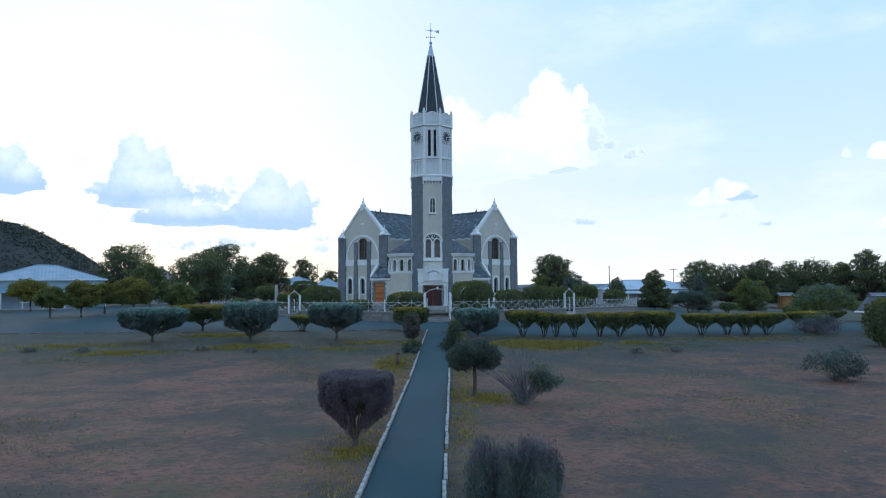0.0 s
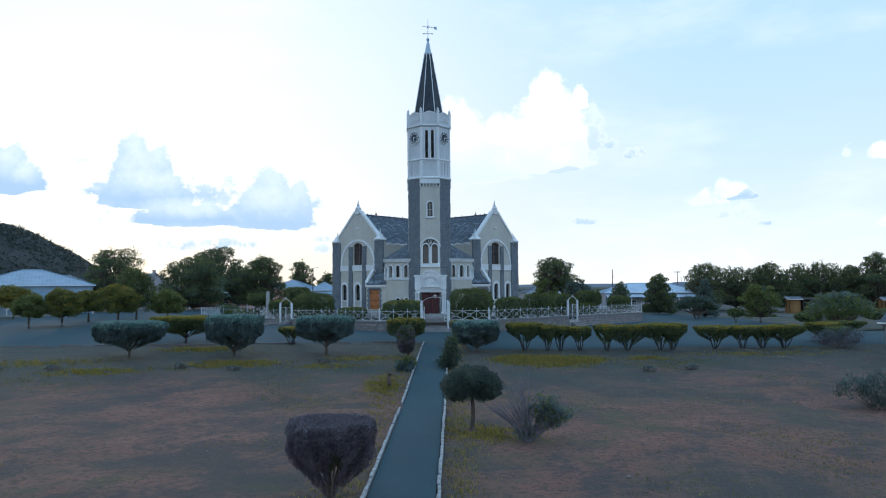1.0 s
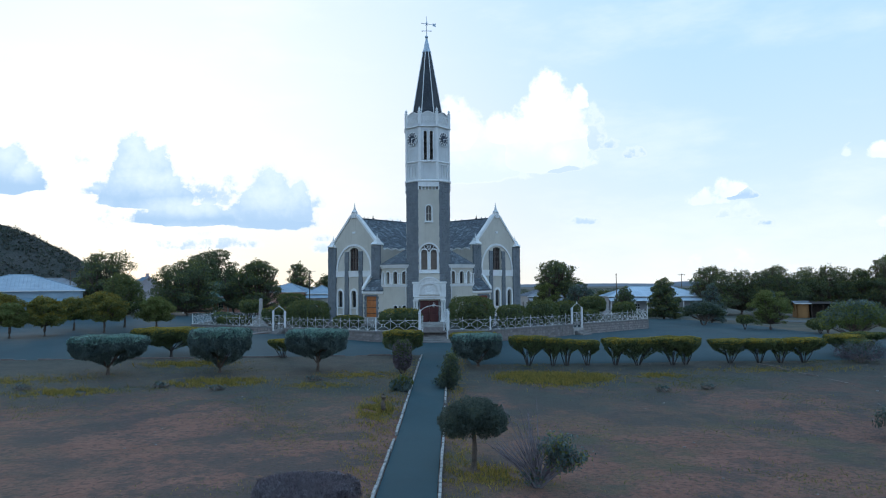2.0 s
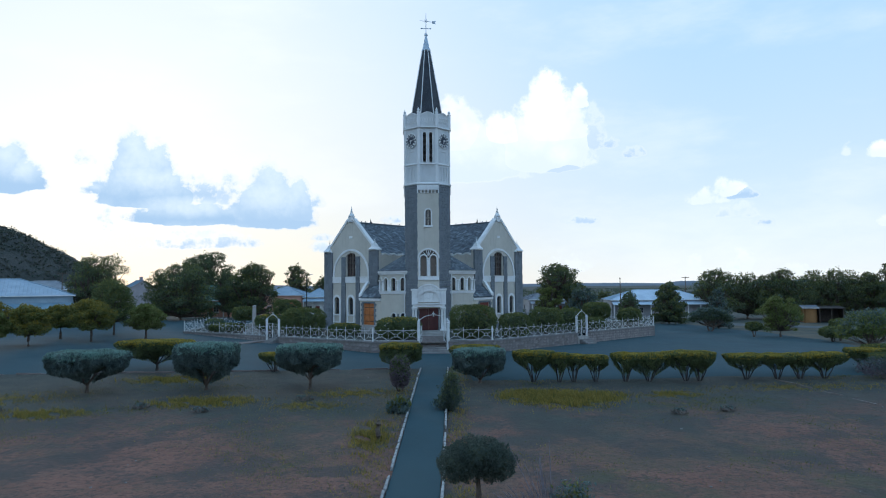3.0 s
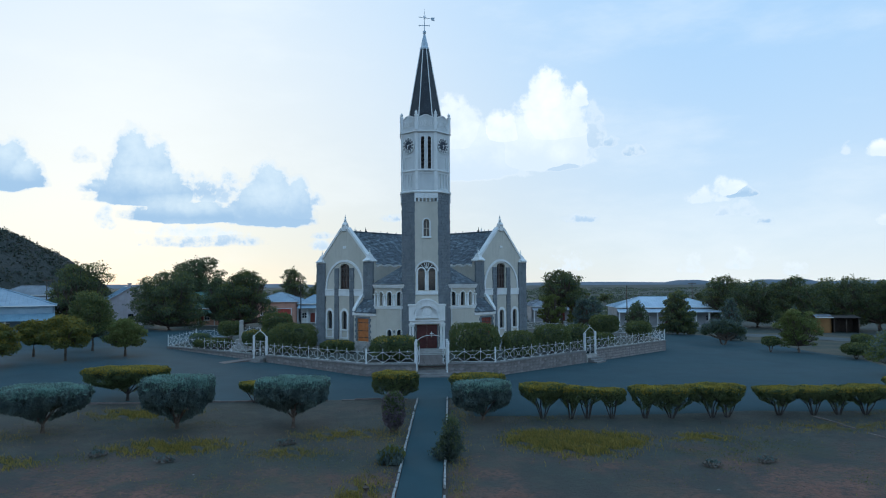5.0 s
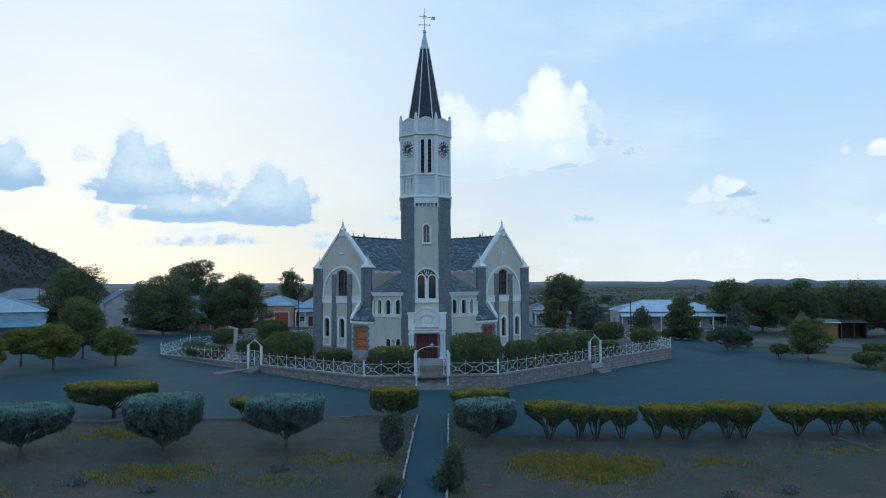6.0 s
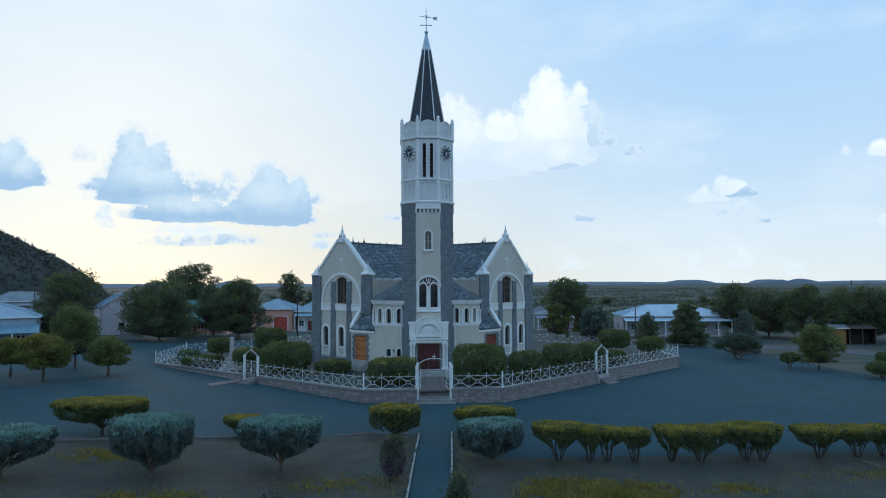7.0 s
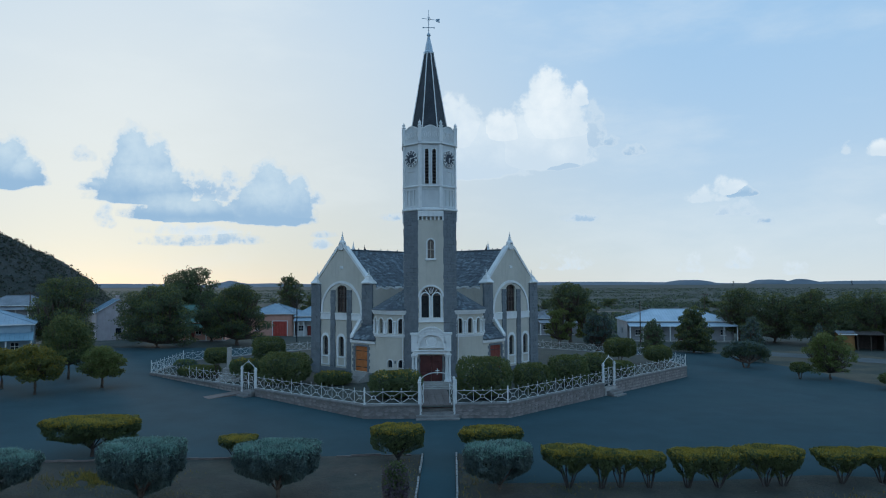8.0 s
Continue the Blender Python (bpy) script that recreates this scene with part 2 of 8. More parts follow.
dark_bark = material("dark_hedge_stems", (0.030, 0.026, 0.024), (0.075, 0.064, 0.056), 0.95, 4, 22, 0.6, 0.02)
twig = material("pale_dry_twigs", (0.11, 0.09, 0.075), (0.22, 0.185, 0.16), 0.95, 4, 22, 0.4)
# darker than the leaves: shade inside the crown is put into this colour
leaf_core = material("shade_coloured_inner_twigs", (0.045, 0.056, 0.034), (0.085, 0.098, 0.058), 0.95, 3, 16, 0.6)
leaf_veld = leafy("blue_green_scrub_leaf", (0.062, 0.085, 0.070), (0.115, 0.142, 0.112))
leaf_hedge = leafy("dark_green_hedge_leaf", (0.092, 0.122, 0.056), (0.175, 0.205, 0.085))
leaf_new = leafy("yellow_new_leaf", (0.32, 0.25, 0.045), (0.52, 0.38, 0.07))
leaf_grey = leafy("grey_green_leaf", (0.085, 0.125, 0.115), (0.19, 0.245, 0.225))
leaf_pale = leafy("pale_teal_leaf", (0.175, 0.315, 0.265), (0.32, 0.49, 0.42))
leaf_pine = leafy("dark_pine_needle", (0.085, 0.112, 0.070), (0.165, 0.195, 0.105))
leaf_hill = leafy("brown_green_scrub_leaf", (0.080, 0.088, 0.068), (0.130, 0.135, 0.105))
leaf_olive = leafy("olive_green_leaf", (0.125, 0.138, 0.045), (0.23, 0.235, 0.078))
leaf_light = leafy("light_green_leaf", (0.13, 0.165, 0.055), (0.24, 0.275, 0.09))
leaf_stem = material("purple_grey_stems", (0.11, 0.092, 0.100), (0.21, 0.18, 0.19), 0.9, 5, 22, 0.3)
leaf_purple = leafy("purple_brown_twiggy_leaf", (0.125, 0.105, 0.120), (0.235, 0.195, 0.215))
leaf_yellow = leafy("mustard_yellow_leaf", (0.20, 0.16, 0.032), (0.34, 0.265, 0.055))
grass_green = leafy("green_grass", (0.10, 0.115, 0.035), (0.18, 0.185, 0.06))
grass_dry = leafy("dry_yellow_grass", (0.26, 0.195, 0.045), (0.40, 0.295, 0.075))
tin_pale = material("pale_blue_tin_roof", (0.30, 0.39, 0.46), (0.43, 0.52, 0.59), 0.4, 0.5, 6, 0.1, spec=0.5, extra=streaks(0.3, (0.35, 0.36, 0.36)))
tin_mid = material("sky_blue_tin_roof", (0.12, 0.22, 0.28), (0.20, 0.31, 0.37), 0.45, 0.5, 6, 0.1, spec=0.5, extra=streaks(0.3, (0.22, 0.20, 0.18)))
tin_blue = material("blue_grey_tin_roof", (0.16, 0.24, 0.30), (0.27, 0.36, 0.43), 0.45, 0.5, 6, 0.1, spec=0.5, extra=streaks(0.35, (0.20, 0.17, 0.14)))
tin_green = material("green_tin_roof", (0.05, 0.11, 0.09), (0.09, 0.17, 0.14), 0.5, 0.5, 6, 0.1)
tin_grey = material("grey_tin_roof", (0.13, 0.15, 0.17), (0.24, 0.26, 0.28), 0.5, 0.5, 6, 0.1, extra=streaks(0.4, (0.16, 0.10, 0.07)))
wall_white = material("whitewashed_house_wall", (0.55, 0.55, 0.54), (0.70, 0.70, 0.69), 0.9, 0.6, 15, 0.15, extra=streaks(0.3, (0.38, 0.36, 0.33)))
wall_lilac = material("faded_lilac_house_wall", (0.34, 0.30, 0.30), (0.44, 0.39, 0.39), 0.9, 0.6, 15, 0.15, extra=streaks(0.3, (0.28, 0.24, 0.22)))
wall_pink = material("salmon_house_wall", (0.52, 0.27, 0.20), (0.64, 0.36, 0.27), 0.9, 0.6, 15, 0.15, extra=streaks(0.3, (0.36, 0.20, 0.15)))
wall_ochre = material("ochre_house_wall", (0.22, 0.11, 0.042), (0.30, 0.155, 0.06), 0.9, 0.6, 15, 0.15)
wall_blue = material("pale_blue_house_wall", (0.22, 0.30, 0.35), (0.30, 0.38, 0.43), 0.9, 0.6, 15, 0.15, extra=streaks(0.3, (0.28, 0.28, 0.28)))
wall_grey = material("grey_house_wall", (0.25, 0.26, 0.27), (0.36, 0.37, 0.38), 0.9, 0.6, 15, 0.15)


def soil_patches(n, co, col):
    a = n.noise(co, 0.09, 5.0, 0.6)
    b = n.noise(co, 0.6, 8.0, 0.7)
    c = n.noise(co, 3.5, 8.0, 0.75)
    d = n.noise(co, 11.0, 6.0, 0.75)
    f = n.math("ADD", n.math("MULTIPLY", a.outputs["Fac"], 0.5), n.math("MULTIPLY", b.outputs["Fac"], 0.5))
    col = n.mix(n.math("MULTIPLY", n.ramp(f, 0.46, 0.60), 0.8), col, (0.112, 0.078, 0.058))
    col = n.mix(n.math("MULTIPLY", n.ramp(c.outputs["Fac"], 0.48, 0.60), 0.85), col, (0.070, 0.050, 0.042))
    col = n.mix(n.math("MULTIPLY", n.ramp(d.outputs["Fac"], 0.50, 0.62), 0.32), col, (0.245, 0.130, 0.088))
    col = n.mix(n.math("MULTIPLY", n.ramp(d.outputs["Fac"], 0.47, 0.36), 0.38), col, (0.054, 0.044, 0.036))
    col = n.mix(n.math("MULTIPLY", n.ramp(a.outputs["Fac"], 0.50, 0.62), 0.4), col, (0.084, 0.072, 0.046))
    sp = n.add("ShaderNodeSeparateXYZ")
    n.link(co, sp.inputs[0])
    e = n.noise(co, 0.28, 7.0, 0.68)
    g = n.noise(co, 0.22, 6.0, 0.65)
    col = n.mix(n.math("MULTIPLY", n.ramp(e.outputs["Fac"], 0.46, 0.60), 0.75), col, (0.052, 0.050, 0.046))
    col = n.mix(n.math("MULTIPLY", n.ramp(g.outputs["Fac"], 0.55, 0.68), 0.55), col, (0.078, 0.080, 0.040))
    edge = n.math("ADD", sp.outputs[1], n.math("MULTIPLY", n.math("SUBTRACT", f, 0.5), 34.0))      # dark trodden earth by the bushes
    return n.mix(n.math("MULTIPLY", n.ramp(edge, -48.0, -35.0), 0.85), col, n.mix(n.ramp(b.outputs["Fac"], 0.4, 0.65), (0.034, 0.044, 0.038), (0.060, 0.066, 0.052)))


def veld_patches(n, co, col):
    a = n.noise(co, 0.012, 5.0, 0.6)
    b = n.noise(co, 0.09, 8.0, 0.7)
    col = n.mix(n.math("MULTIPLY", n.ramp(b.outputs["Fac"], 0.45, 0.62), 0.85), col, (0.034, 0.048, 0.040))
    return n.mix(n.math("MULTIPLY", n.ramp(a.outputs["Fac"], 0.56, 0.66), 0.5), col, (0.084, 0.080, 0.062))


def rock_patches(n, co, col):
    a = n.noise(co, 0.05, 6.0, 0.65)
    b = n.noise(co, 0.35, 8.0, 0.75)
    col = n.mix(n.math("MULTIPLY", n.ramp(a.outputs["Fac"], 0.42, 0.60), 0.7), col, (0.030, 0.038, 0.032))
    return n.mix(n.math("MULTIPLY", n.ramp(b.outputs["Fac"], 0.56, 0.70), 0.7), col, (0.090, 0.080, 0.070))


def tar_patches(n, co, col):
    a = n.noise(co, 0.12, 4.0, 0.6)
    b = n.noise(co, 1.1, 8.0, 0.75)
    col = n.mix(n.math("MULTIPLY", n.ramp(a.outputs["Fac"], 0.45, 0.65), 0.5), col, (0.022, 0.059, 0.067))
    return n.mix(n.math("MULTIPLY", n.ramp(b.outputs["Fac"], 0.58, 0.75), 0.45), col, (0.039, 0.077, 0.086))


soil = material("reddish_garden_soil", (0.158, 0.072, 0.050), (0.228, 0.108, 0.076), 0.95, 0.35, 5, 0.9, 0.10, extra=soil_patches)
veld = material("dry_karoo_veld", (0.040, 0.047, 0.041), (0.062, 0.067, 0.055), 0.95, 0.05, 2, 0.4, 0.1, extra=veld_patches)
tar = material("weathered_asphalt", (0.0155, 0.0435, 0.0525), (0.0255, 0.0635, 0.0745), 0.9, 0.3, 30, 0.35, 0.01, extra=tar_patches)
yard_soil = material("yard_gravel", (0.10, 0.085, 0.065), (0.17, 0.14, 0.11), 0.95, 0.5, 9, 0.5, 0.03, extra=soil_patches)
rock = material("koppie_rock_and_scrub", (0.036, 0.040, 0.036), (0.070, 0.068, 0.060), 0.95, 0.10, 0.7, 1.0, 0.8, extra=rock_patches)
dust = material("dusty_verge", (0.070, 0.062, 0.044), (0.110, 0.094, 0.064), 0.95, 0.4, 6, 0.4, 0.03, extra=veld_patches)
street_dust = material("pale_dusty_street", (0.065, 0.078, 0.08), (0.105, 0.118, 0.118), 0.95, 0.4, 6, 0.4, 0.03)
dry_field = material("dry_tan_field", (0.110, 0.098, 0.078), (0.160, 0.138, 0.108), 0.95, 0.03, 1.5, 0.2, 0.05, extra=veld_patches)
# distance haze is mixed into this hill colour as blue
far_haze_blue = material("haze_tinted_hill_scrub", (0.10, 0.125, 0.15), (0.14, 0.17, 0.20), 0.95, 0.004, 0.03, 0.0)

# ---- building helpers ----
RNG = np.random.RandomState(7)
JOINED = {"stone_facing", "stone_pilaster", "corner_buttress", "slate_roof", "porch_roof", "turret_roof", "wall_stones", "ridge_tiles"}      # pieces too small to pick apart


def thing(name, label, category, at=(0, 0, 0), rz=0.0, group="", kind=""):
    ob = new(name)
    ob.empty_display_size = 0.2
    ob.matrix_basis = pose(*at, 0, 0, rz)
    return tagged(ob, label, category, group, kind)


def as_mesh(name, bm, mat, smooth=False):
    me = bpy.data.meshes.new(name)
    bm.normal_update()
    bm.to_mesh(me)
    bm.free()
    for m in (mat if isinstance(mat, (list, tuple)) else [mat]):
        me.materials.append(m)
    if smooth:
        me.polygons.foreach_set("use_smooth", [True] * len(me.polygons))
    return me


def part(name, bm, mat, parent=None, label="", m=None, smooth=False):
    """One mesh object from a bmesh (or a ready mesh), under a thing or a part."""
    me = as_mesh(name, bm, mat, smooth) if isinstance(bm, bmesh.types.BMesh) else bm
    ob = new(name, me)
    if parent is not None:
        ob.parent = parent
    if m is not None:
        ob.matrix_basis = m
    return tagged(ob, label, kind="stuff" if name in JOINED else "")


def box(bm, x0, x1, y0, y1, z0, z1, m=None, bevel=0.0):
    r = bmesh.ops.create_cube(bm, size=1.0)
    vs = r["verts"]
    for v in vs:
        v.co = Vector(((x0 + x1) / 2 + v.co.x * (x1 - x0), (y0 + y1) / 2 + v.co.y * (y1 - y0), (z0 + z1) / 2 + v.co.z * (z1 - z0)))
    if bevel:
        es = list({e for v in vs for e in v.link_edges})
        r = bmesh.ops.bevel(bm, geom=es, offset=bevel, segments=1, affect="EDGES")
        vs = list({v for f in r["faces"] for v in f.verts})
    if m is not None:
        bmesh.ops.transform(bm, matrix=m, verts=vs)
    return vs


def lathe(bm, profile, seg=16, m=None, a0=0.0, a1=360.0):
    """Turns (radius, height) pairs round the z axis."""
    full = abs(a1 - a0) >= 360
    n = seg if full else seg + 1
    rings = []
    for r, z in profile:
        ring = []
        for i in range(n):
            a = radians(a0 + (a1 - a0) * i / seg)
            ring.append(bm.verts.new((r * math.cos(a), r * math.sin(a), z)))
        rings.append(ring)
    for p, q in zip(rings, rings[1:]):
        for i in range(seg):
            j = (i + 1) % n
            bm.faces.new((p[i], p[j], q[j], q[i]))
    if full:
        if profile[0][0] > 1e-4:
            bm.faces.new(rings[0][::-1])
        if profile[-1][0] > 1e-4:
            bm.faces.new(rings[-1])
    vs = [v for r in rings for v in r]
    if m is not None:
        bmesh.ops.transform(bm, matrix=m, verts=vs)
    return vs


def tube(bm, pts, radii, seg=6):
    """A tapered limb along the points."""
    rings = []
    for i, p in enumerate(pts):
        d = Vector(pts[min(i + 1, len(pts) - 1)]) - Vector(pts[max(i - 1, 0)])
        q = d.to_track_quat("Z", "Y") if d.length > 1e-6 else Vector((0, 0, 1)).to_track_quat("Z", "Y")
        rings.append([bm.verts.new(Vector(p) + q @ Vector((radii[i] * math.cos(2 * math.pi * k / seg), radii[i] * math.sin(2 * math.pi * k / seg), 0))) for k in range(seg)])
    for a, b in zip(rings, rings[1:]):
        for k in range(seg):
            bm.faces.new((a[k], a[(k + 1) % seg], b[(k + 1) % seg], b[k]))
    bm.faces.new(rings[0][::-1])
    bm.faces.new(rings[-1])


def bar(bm, a, b, r=0.02, seg=4):
    tube(bm, (a, b), (r, r), seg)


def arch(x, z0, z1, half, steps=10, rise=None):
    """The outline of an arched opening, from its lower left corner round."""
    rise = half if rise is None else rise
    pts = [(x - half, z0), (x + half, z0)]
    for i in range(steps + 1):
        a = math.pi * i / steps
        pts.append((x + half * math.cos(a), z1 - rise + rise * math.sin(a)))
    return pts


def slab(bm, outline, holes=(), t=0.3, y=0.0, m=None):
    """A wall slab in the xz plane, front at y, back at y + t, with openings."""
    start = len(bm.verts)
    bm.verts.ensure_lookup_table()
    loops, edges = [outline, *holes], []
    for lp in loops:
        vs = [bm.verts.new((px, y, pz)) for px, pz in lp]
        edges += [bm.edges.new((vs[i], vs[(i + 1) % len(vs)])) for i in range(len(vs))]
    r = bmesh.ops.triangle_fill(bm, use_beauty=True, use_dissolve=False, edges=edges, normal=(0, -1, 0))
    fs = [g for g in r["geom"] if isinstance(g, bmesh.types.BMFace)]
    e = bmesh.ops.extrude_face_region(bm, geom=fs, use_keep_orig=True)
    bmesh.ops.translate(bm, vec=(0, t, 0), verts=[g for g in e["geom"] if isinstance(g, bmesh.types.BMVert)])
    bm.verts.ensure_lookup_table()
    vs = bm.verts[start:]
    bmesh.ops.recalc_face_normals(bm, faces=list({f for v in vs for f in v.link_faces}))
    if m is not None:
        bmesh.ops.transform(bm, matrix=m, verts=vs)
    return vs


def band(bm, path, width, y0, y1, closed=False):
    """A moulding of the given width outside a path of (x, z), from y0 to y1."""
    n = len(path)
    out = []
    for i, (px, pz) in enumerate(path):
        a = path[(i - 1) % n] if closed or i else path[i]
        b = path[(i + 1) % n] if closed or i < n - 1 else path[i]
        dx, dz = b[0] - a[0], b[1] - a[1]
        k = math.hypot(dx, dz) or 1.0
        out.append((px + dz / k * width, pz - dx / k * width))
    rows = [[bm.verts.new((px, yy, pz)) for px, pz in loop] for loop, yy in ((path, y0), (out, y0), (out, y1), (path, y1))]
    for i in range(n if closed else n - 1):
        j = (i + 1) % n
        for a, b in ((0, 1), (1, 2), (2, 3), (3, 0)):
            bm.faces.new((rows[a][i], rows[a][j], rows[b][j], rows[b][i]))
    if not closed:
        bm.faces.new([r[0] for r in rows])
        bm.faces.new([r[-1] for r in rows][::-1])


def B():
    return bmesh.new()


# ---- foliage ----


def mesh_from(name, verts, faces, mats, index=None, smooth=False):
    """A mesh from arrays of vertices and equal-sided faces."""
    me = bpy.data.meshes.new(name)
    verts, faces = np.asarray(verts, np.float32), np.asarray(faces, np.int32)
    k = faces.shape[1]
    me.vertices.add(len(verts))
    me.vertices.foreach_set("co", verts.ravel())
    me.loops.add(faces.size)
    me.loops.foreach_set("vertex_index", faces.ravel())
    me.polygons.add(len(faces))
    me.polygons.foreach_set("loop_start", np.arange(0, faces.size, k, dtype=np.int32))
    for m in mats:
        me.materials.append(m)
    if index is not None:
        me.polygons.foreach_set("material_index", np.asarray(index, np.int32))
    if smooth:
        me.polygons.foreach_set("use_smooth", [True] * len(faces))
    me.update(calc_edges=True)
    me.validate()
    return me


def leaves(name, pts, size, mats, index, rng, upright=0.0, thin=0.5):
    """A folded leaf or sprig (two triangles) at every point."""
    n = len(pts)
    a = rng.normal(size=(n, 3))
    a[:, 2] += upright
    a /= np.linalg.norm(a, axis=1, keepdims=True)
    b = np.cross(a, rng.normal(size=(n, 3)))
    b /= np.linalg.norm(b, axis=1, keepdims=True) + 1e-9
    s = size * rng.uniform(0.6, 1.35, (n, 1))
    c = np.cross(a, b) * s * 0.18
    v = np.stack([pts - a * s, pts + b * s * thin + c, pts + a * s, pts - b * s * thin + c], 1).reshape(-1, 3)
    i = np.arange(n)[:, None] * 4
    return mesh_from(name, v, np.concatenate([i + [[0, 1, 2]], i + [[0, 2, 3]]], 1).reshape(-1, 3), mats, np.repeat(index, 2))


def crown_points(blobs, n, rng, shell=0.3, boxy=2.0, lumps=0.14):
    """Points near the surface of lumpy blobs (centre, radii), more on the large ones, none deep inside another."""
    vol = np.array([b[1][0] * b[1][1] + b[1][1] * b[1][2] + b[1][0] * b[1][2] for b in blobs])
    out, ups = [], []
    for (c, r), k in zip(blobs, (n * vol / vol.sum()).astype(int)):
        d = rng.normal(size=(k, 3))
        d /= np.linalg.norm(d, axis=1, keepdims=True)
        q = d / ((np.abs(d) ** boxy).sum(1, keepdims=True) ** (1 / boxy))
        ph = rng.uniform(0, 6.28, 6)
        f = 1 + lumps * (np.sin(5 * d[:, 0] + ph[0]) * np.sin(5 * d[:, 1] + ph[1]) + 0.7 * np.sin(9 * d[:, 2] + ph[2]) * np.sin(8 * d[:, 0] + ph[3]) + 0.5 * np.sin(15 * d[:, 1] + ph[4]) * np.sin(13 * d[:, 2] + ph[5]))
        u = 1 - shell * rng.uniform(0, 1, k) ** 1.6
        out.append(np.array(c) + q * np.array(r) * (f * u)[:, None])
        ups.append(d[:, 2])
    pts, up = np.concatenate(out), np.concatenate(ups)
    keep = np.ones(len(pts), bool)
    for c, r in blobs:
        keep &= ((np.abs((pts - np.array(c)) / np.array(r)) ** boxy).sum(1)) > 0.28
    return pts[keep], up[keep]


def vase_points(vases, n, rng):
    """Points on flat-topped crowns that taper down to their stems: (x, y, half width, half depth, low, top). Also how far each lies on the top."""
    area = np.array([v[2] * v[3] + (v[2] + v[3]) * (v[5] - v[4]) for v in vases])
    out, tops = [], []
    for (cx, cy, rx, ry, z0, z1, th), k in zip(vases, (n * area / area.sum()).astype(int)):
        h = z1 - z0
        a = rng.uniform(0, 6.283, k)
        ph = rng.uniform(0, 6.283, 6)
        plan = (np.abs(np.cos(a)) ** 2.3 + np.abs(np.sin(a)) ** 2.3) ** (-1 / 2.3)
        lump = plan * (1 + 0.045 * np.sin(3 * a + ph[0]) + 0.05 * np.sin(8 * a + ph[1]) + 0.035 * np.sin(17 * a + ph[5]))
        kind = rng.choice(3, k, p=(0.42, 0.32, 0.26))
        thick = th + 0.08 * np.sin(2 * a + ph[2]) + 0.08 * np.sin(5 * a + ph[3]) + 0.05 * np.sin(11 * a + ph[0])
        u, v = rng.uniform(0, 1, k), rng.uniform(0, 1, k)
        rho = np.choose(kind, (np.sqrt(u), 1 - 0.10 * u ** 2 - 0.10 * np.clip((v - 0.8) / 0.2, 0, 1) - 0.06 * np.clip((0.12 - v) / 0.12, 0, 1), 0.14 + 0.84 * u ** 0.7))
        rho = rho * (1 + 0.045 * np.sin(11 * a + ph[3]) * np.sin(v * 7 + ph[4]))
        wavy = 0.07 * np.sin(rho * np.cos(a) * rx * 2.6 + ph[4]) * np.cos(rho * np.sin(a) * ry * 2.9 + ph[1])
        top = z1 + wavy - 0.13 * h * np.clip((rho - 0.7) / 0.3, 0, 1) ** 2 - 0.05 * h * v ** 3
        rim = z1 - thick * h * v
        low = z0 + (1 - thick) * h * np.clip((rho - 0.14) / 0.84, 0, 1) ** 0.85 + 0.10 * h * v ** 2 - 0.05 * h * np.sin(9 * a + ph[0])
        z = np.choose(kind, (top, rim, low))
        ok = (kind < 2) | (np.sin(3 * a + ph[2]) + np.sin(7 * a + ph[3]) * 0.8 > 1.0 - 2.6 * rho)
        out.append(np.stack([cx + rx * rho * lump * np.cos(a), cy + ry * rho * lump * np.sin(a), z], 1)[ok])
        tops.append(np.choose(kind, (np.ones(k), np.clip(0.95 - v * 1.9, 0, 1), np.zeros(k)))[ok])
    return np.concatenate(out), np.concatenate(tops)


def vase_core(bm, vases, k=0.86):
    for cx, cy, rx, ry, z0, z1, th in vases:
        h = z1 - z0
        lathe(bm, [(0.04, z0 + (0.70 - th) * h), (0.35 * k, z0 + (0.84 - th) * h), (0.70 * k, z0 + (1.02 - th) * h), (0.94 * k, z0 + (1.16 - th) * h), (k, z0 + 0.88 * h), (0.8 * k, z0 + 0.935 * h), (0.0, z0 + 0.94 * h)], 14,
              Matrix.Translation((cx, cy, 0)) @ Matrix.Diagonal((rx, ry, 1, 1)))


def vase_stems(bm, vases, r, rng, trunk=False):
    """Several bare stems that fan out from the foot into the crown."""
    for cx, cy, rx, ry, z0, z1, th in vases:
        h = z1 - z0
        if trunk:          # one short trunk that forks
            tube(bm, ((cx, cy, -0.1), (cx + 0.03, cy, z0 * 0.4), (cx, cy, z0 + 0.1 * h)), (r * 3.4, r * 2.4, r * 2.2), 8)
        for k in range(7 if trunk else 5):
            a = k * (0.898 if trunk else 1.257) + rng.uniform(-0.4, 0.4)
            b = Vector((cx + math.cos(a) * r * 2, cy + math.sin(a) * r * 2, z0 * 0.75 if trunk else -0.08))
            f = rng.uniform(0.45, 0.8)
            tip = Vector((cx + rx * f * math.cos(a), cy + ry * f * math.sin(a), z0 + h * 0.72))
            m = b.lerp(tip, 0.45) + Vector((rng.uniform(-1, 1), rng.uniform(-1, 1), 0.3)) * 0.08
            q = b.lerp(tip, 0.75) + Vector((rng.uniform(-1, 1), rng.uniform(-1, 1), 0)) * 0.08
            tube(bm, (b, m, q, tip), (r * 1.1, r * 0.75, r * 0.5, r * 0.25), 5)
            for e in range(2):
                t2 = m + Vector((rng.uniform(-0.5, 0.5) * rx, rng.uniform(-0.5, 0.5) * ry, h * 0.42))
                tube(bm, (m, m.lerp(t2, 0.5) + Vector((rng.uniform(-1, 1), rng.uniform(-1, 1), 0)) * 0.05, t2), (r * 0.5, r * 0.38, r * 0.15), 4)


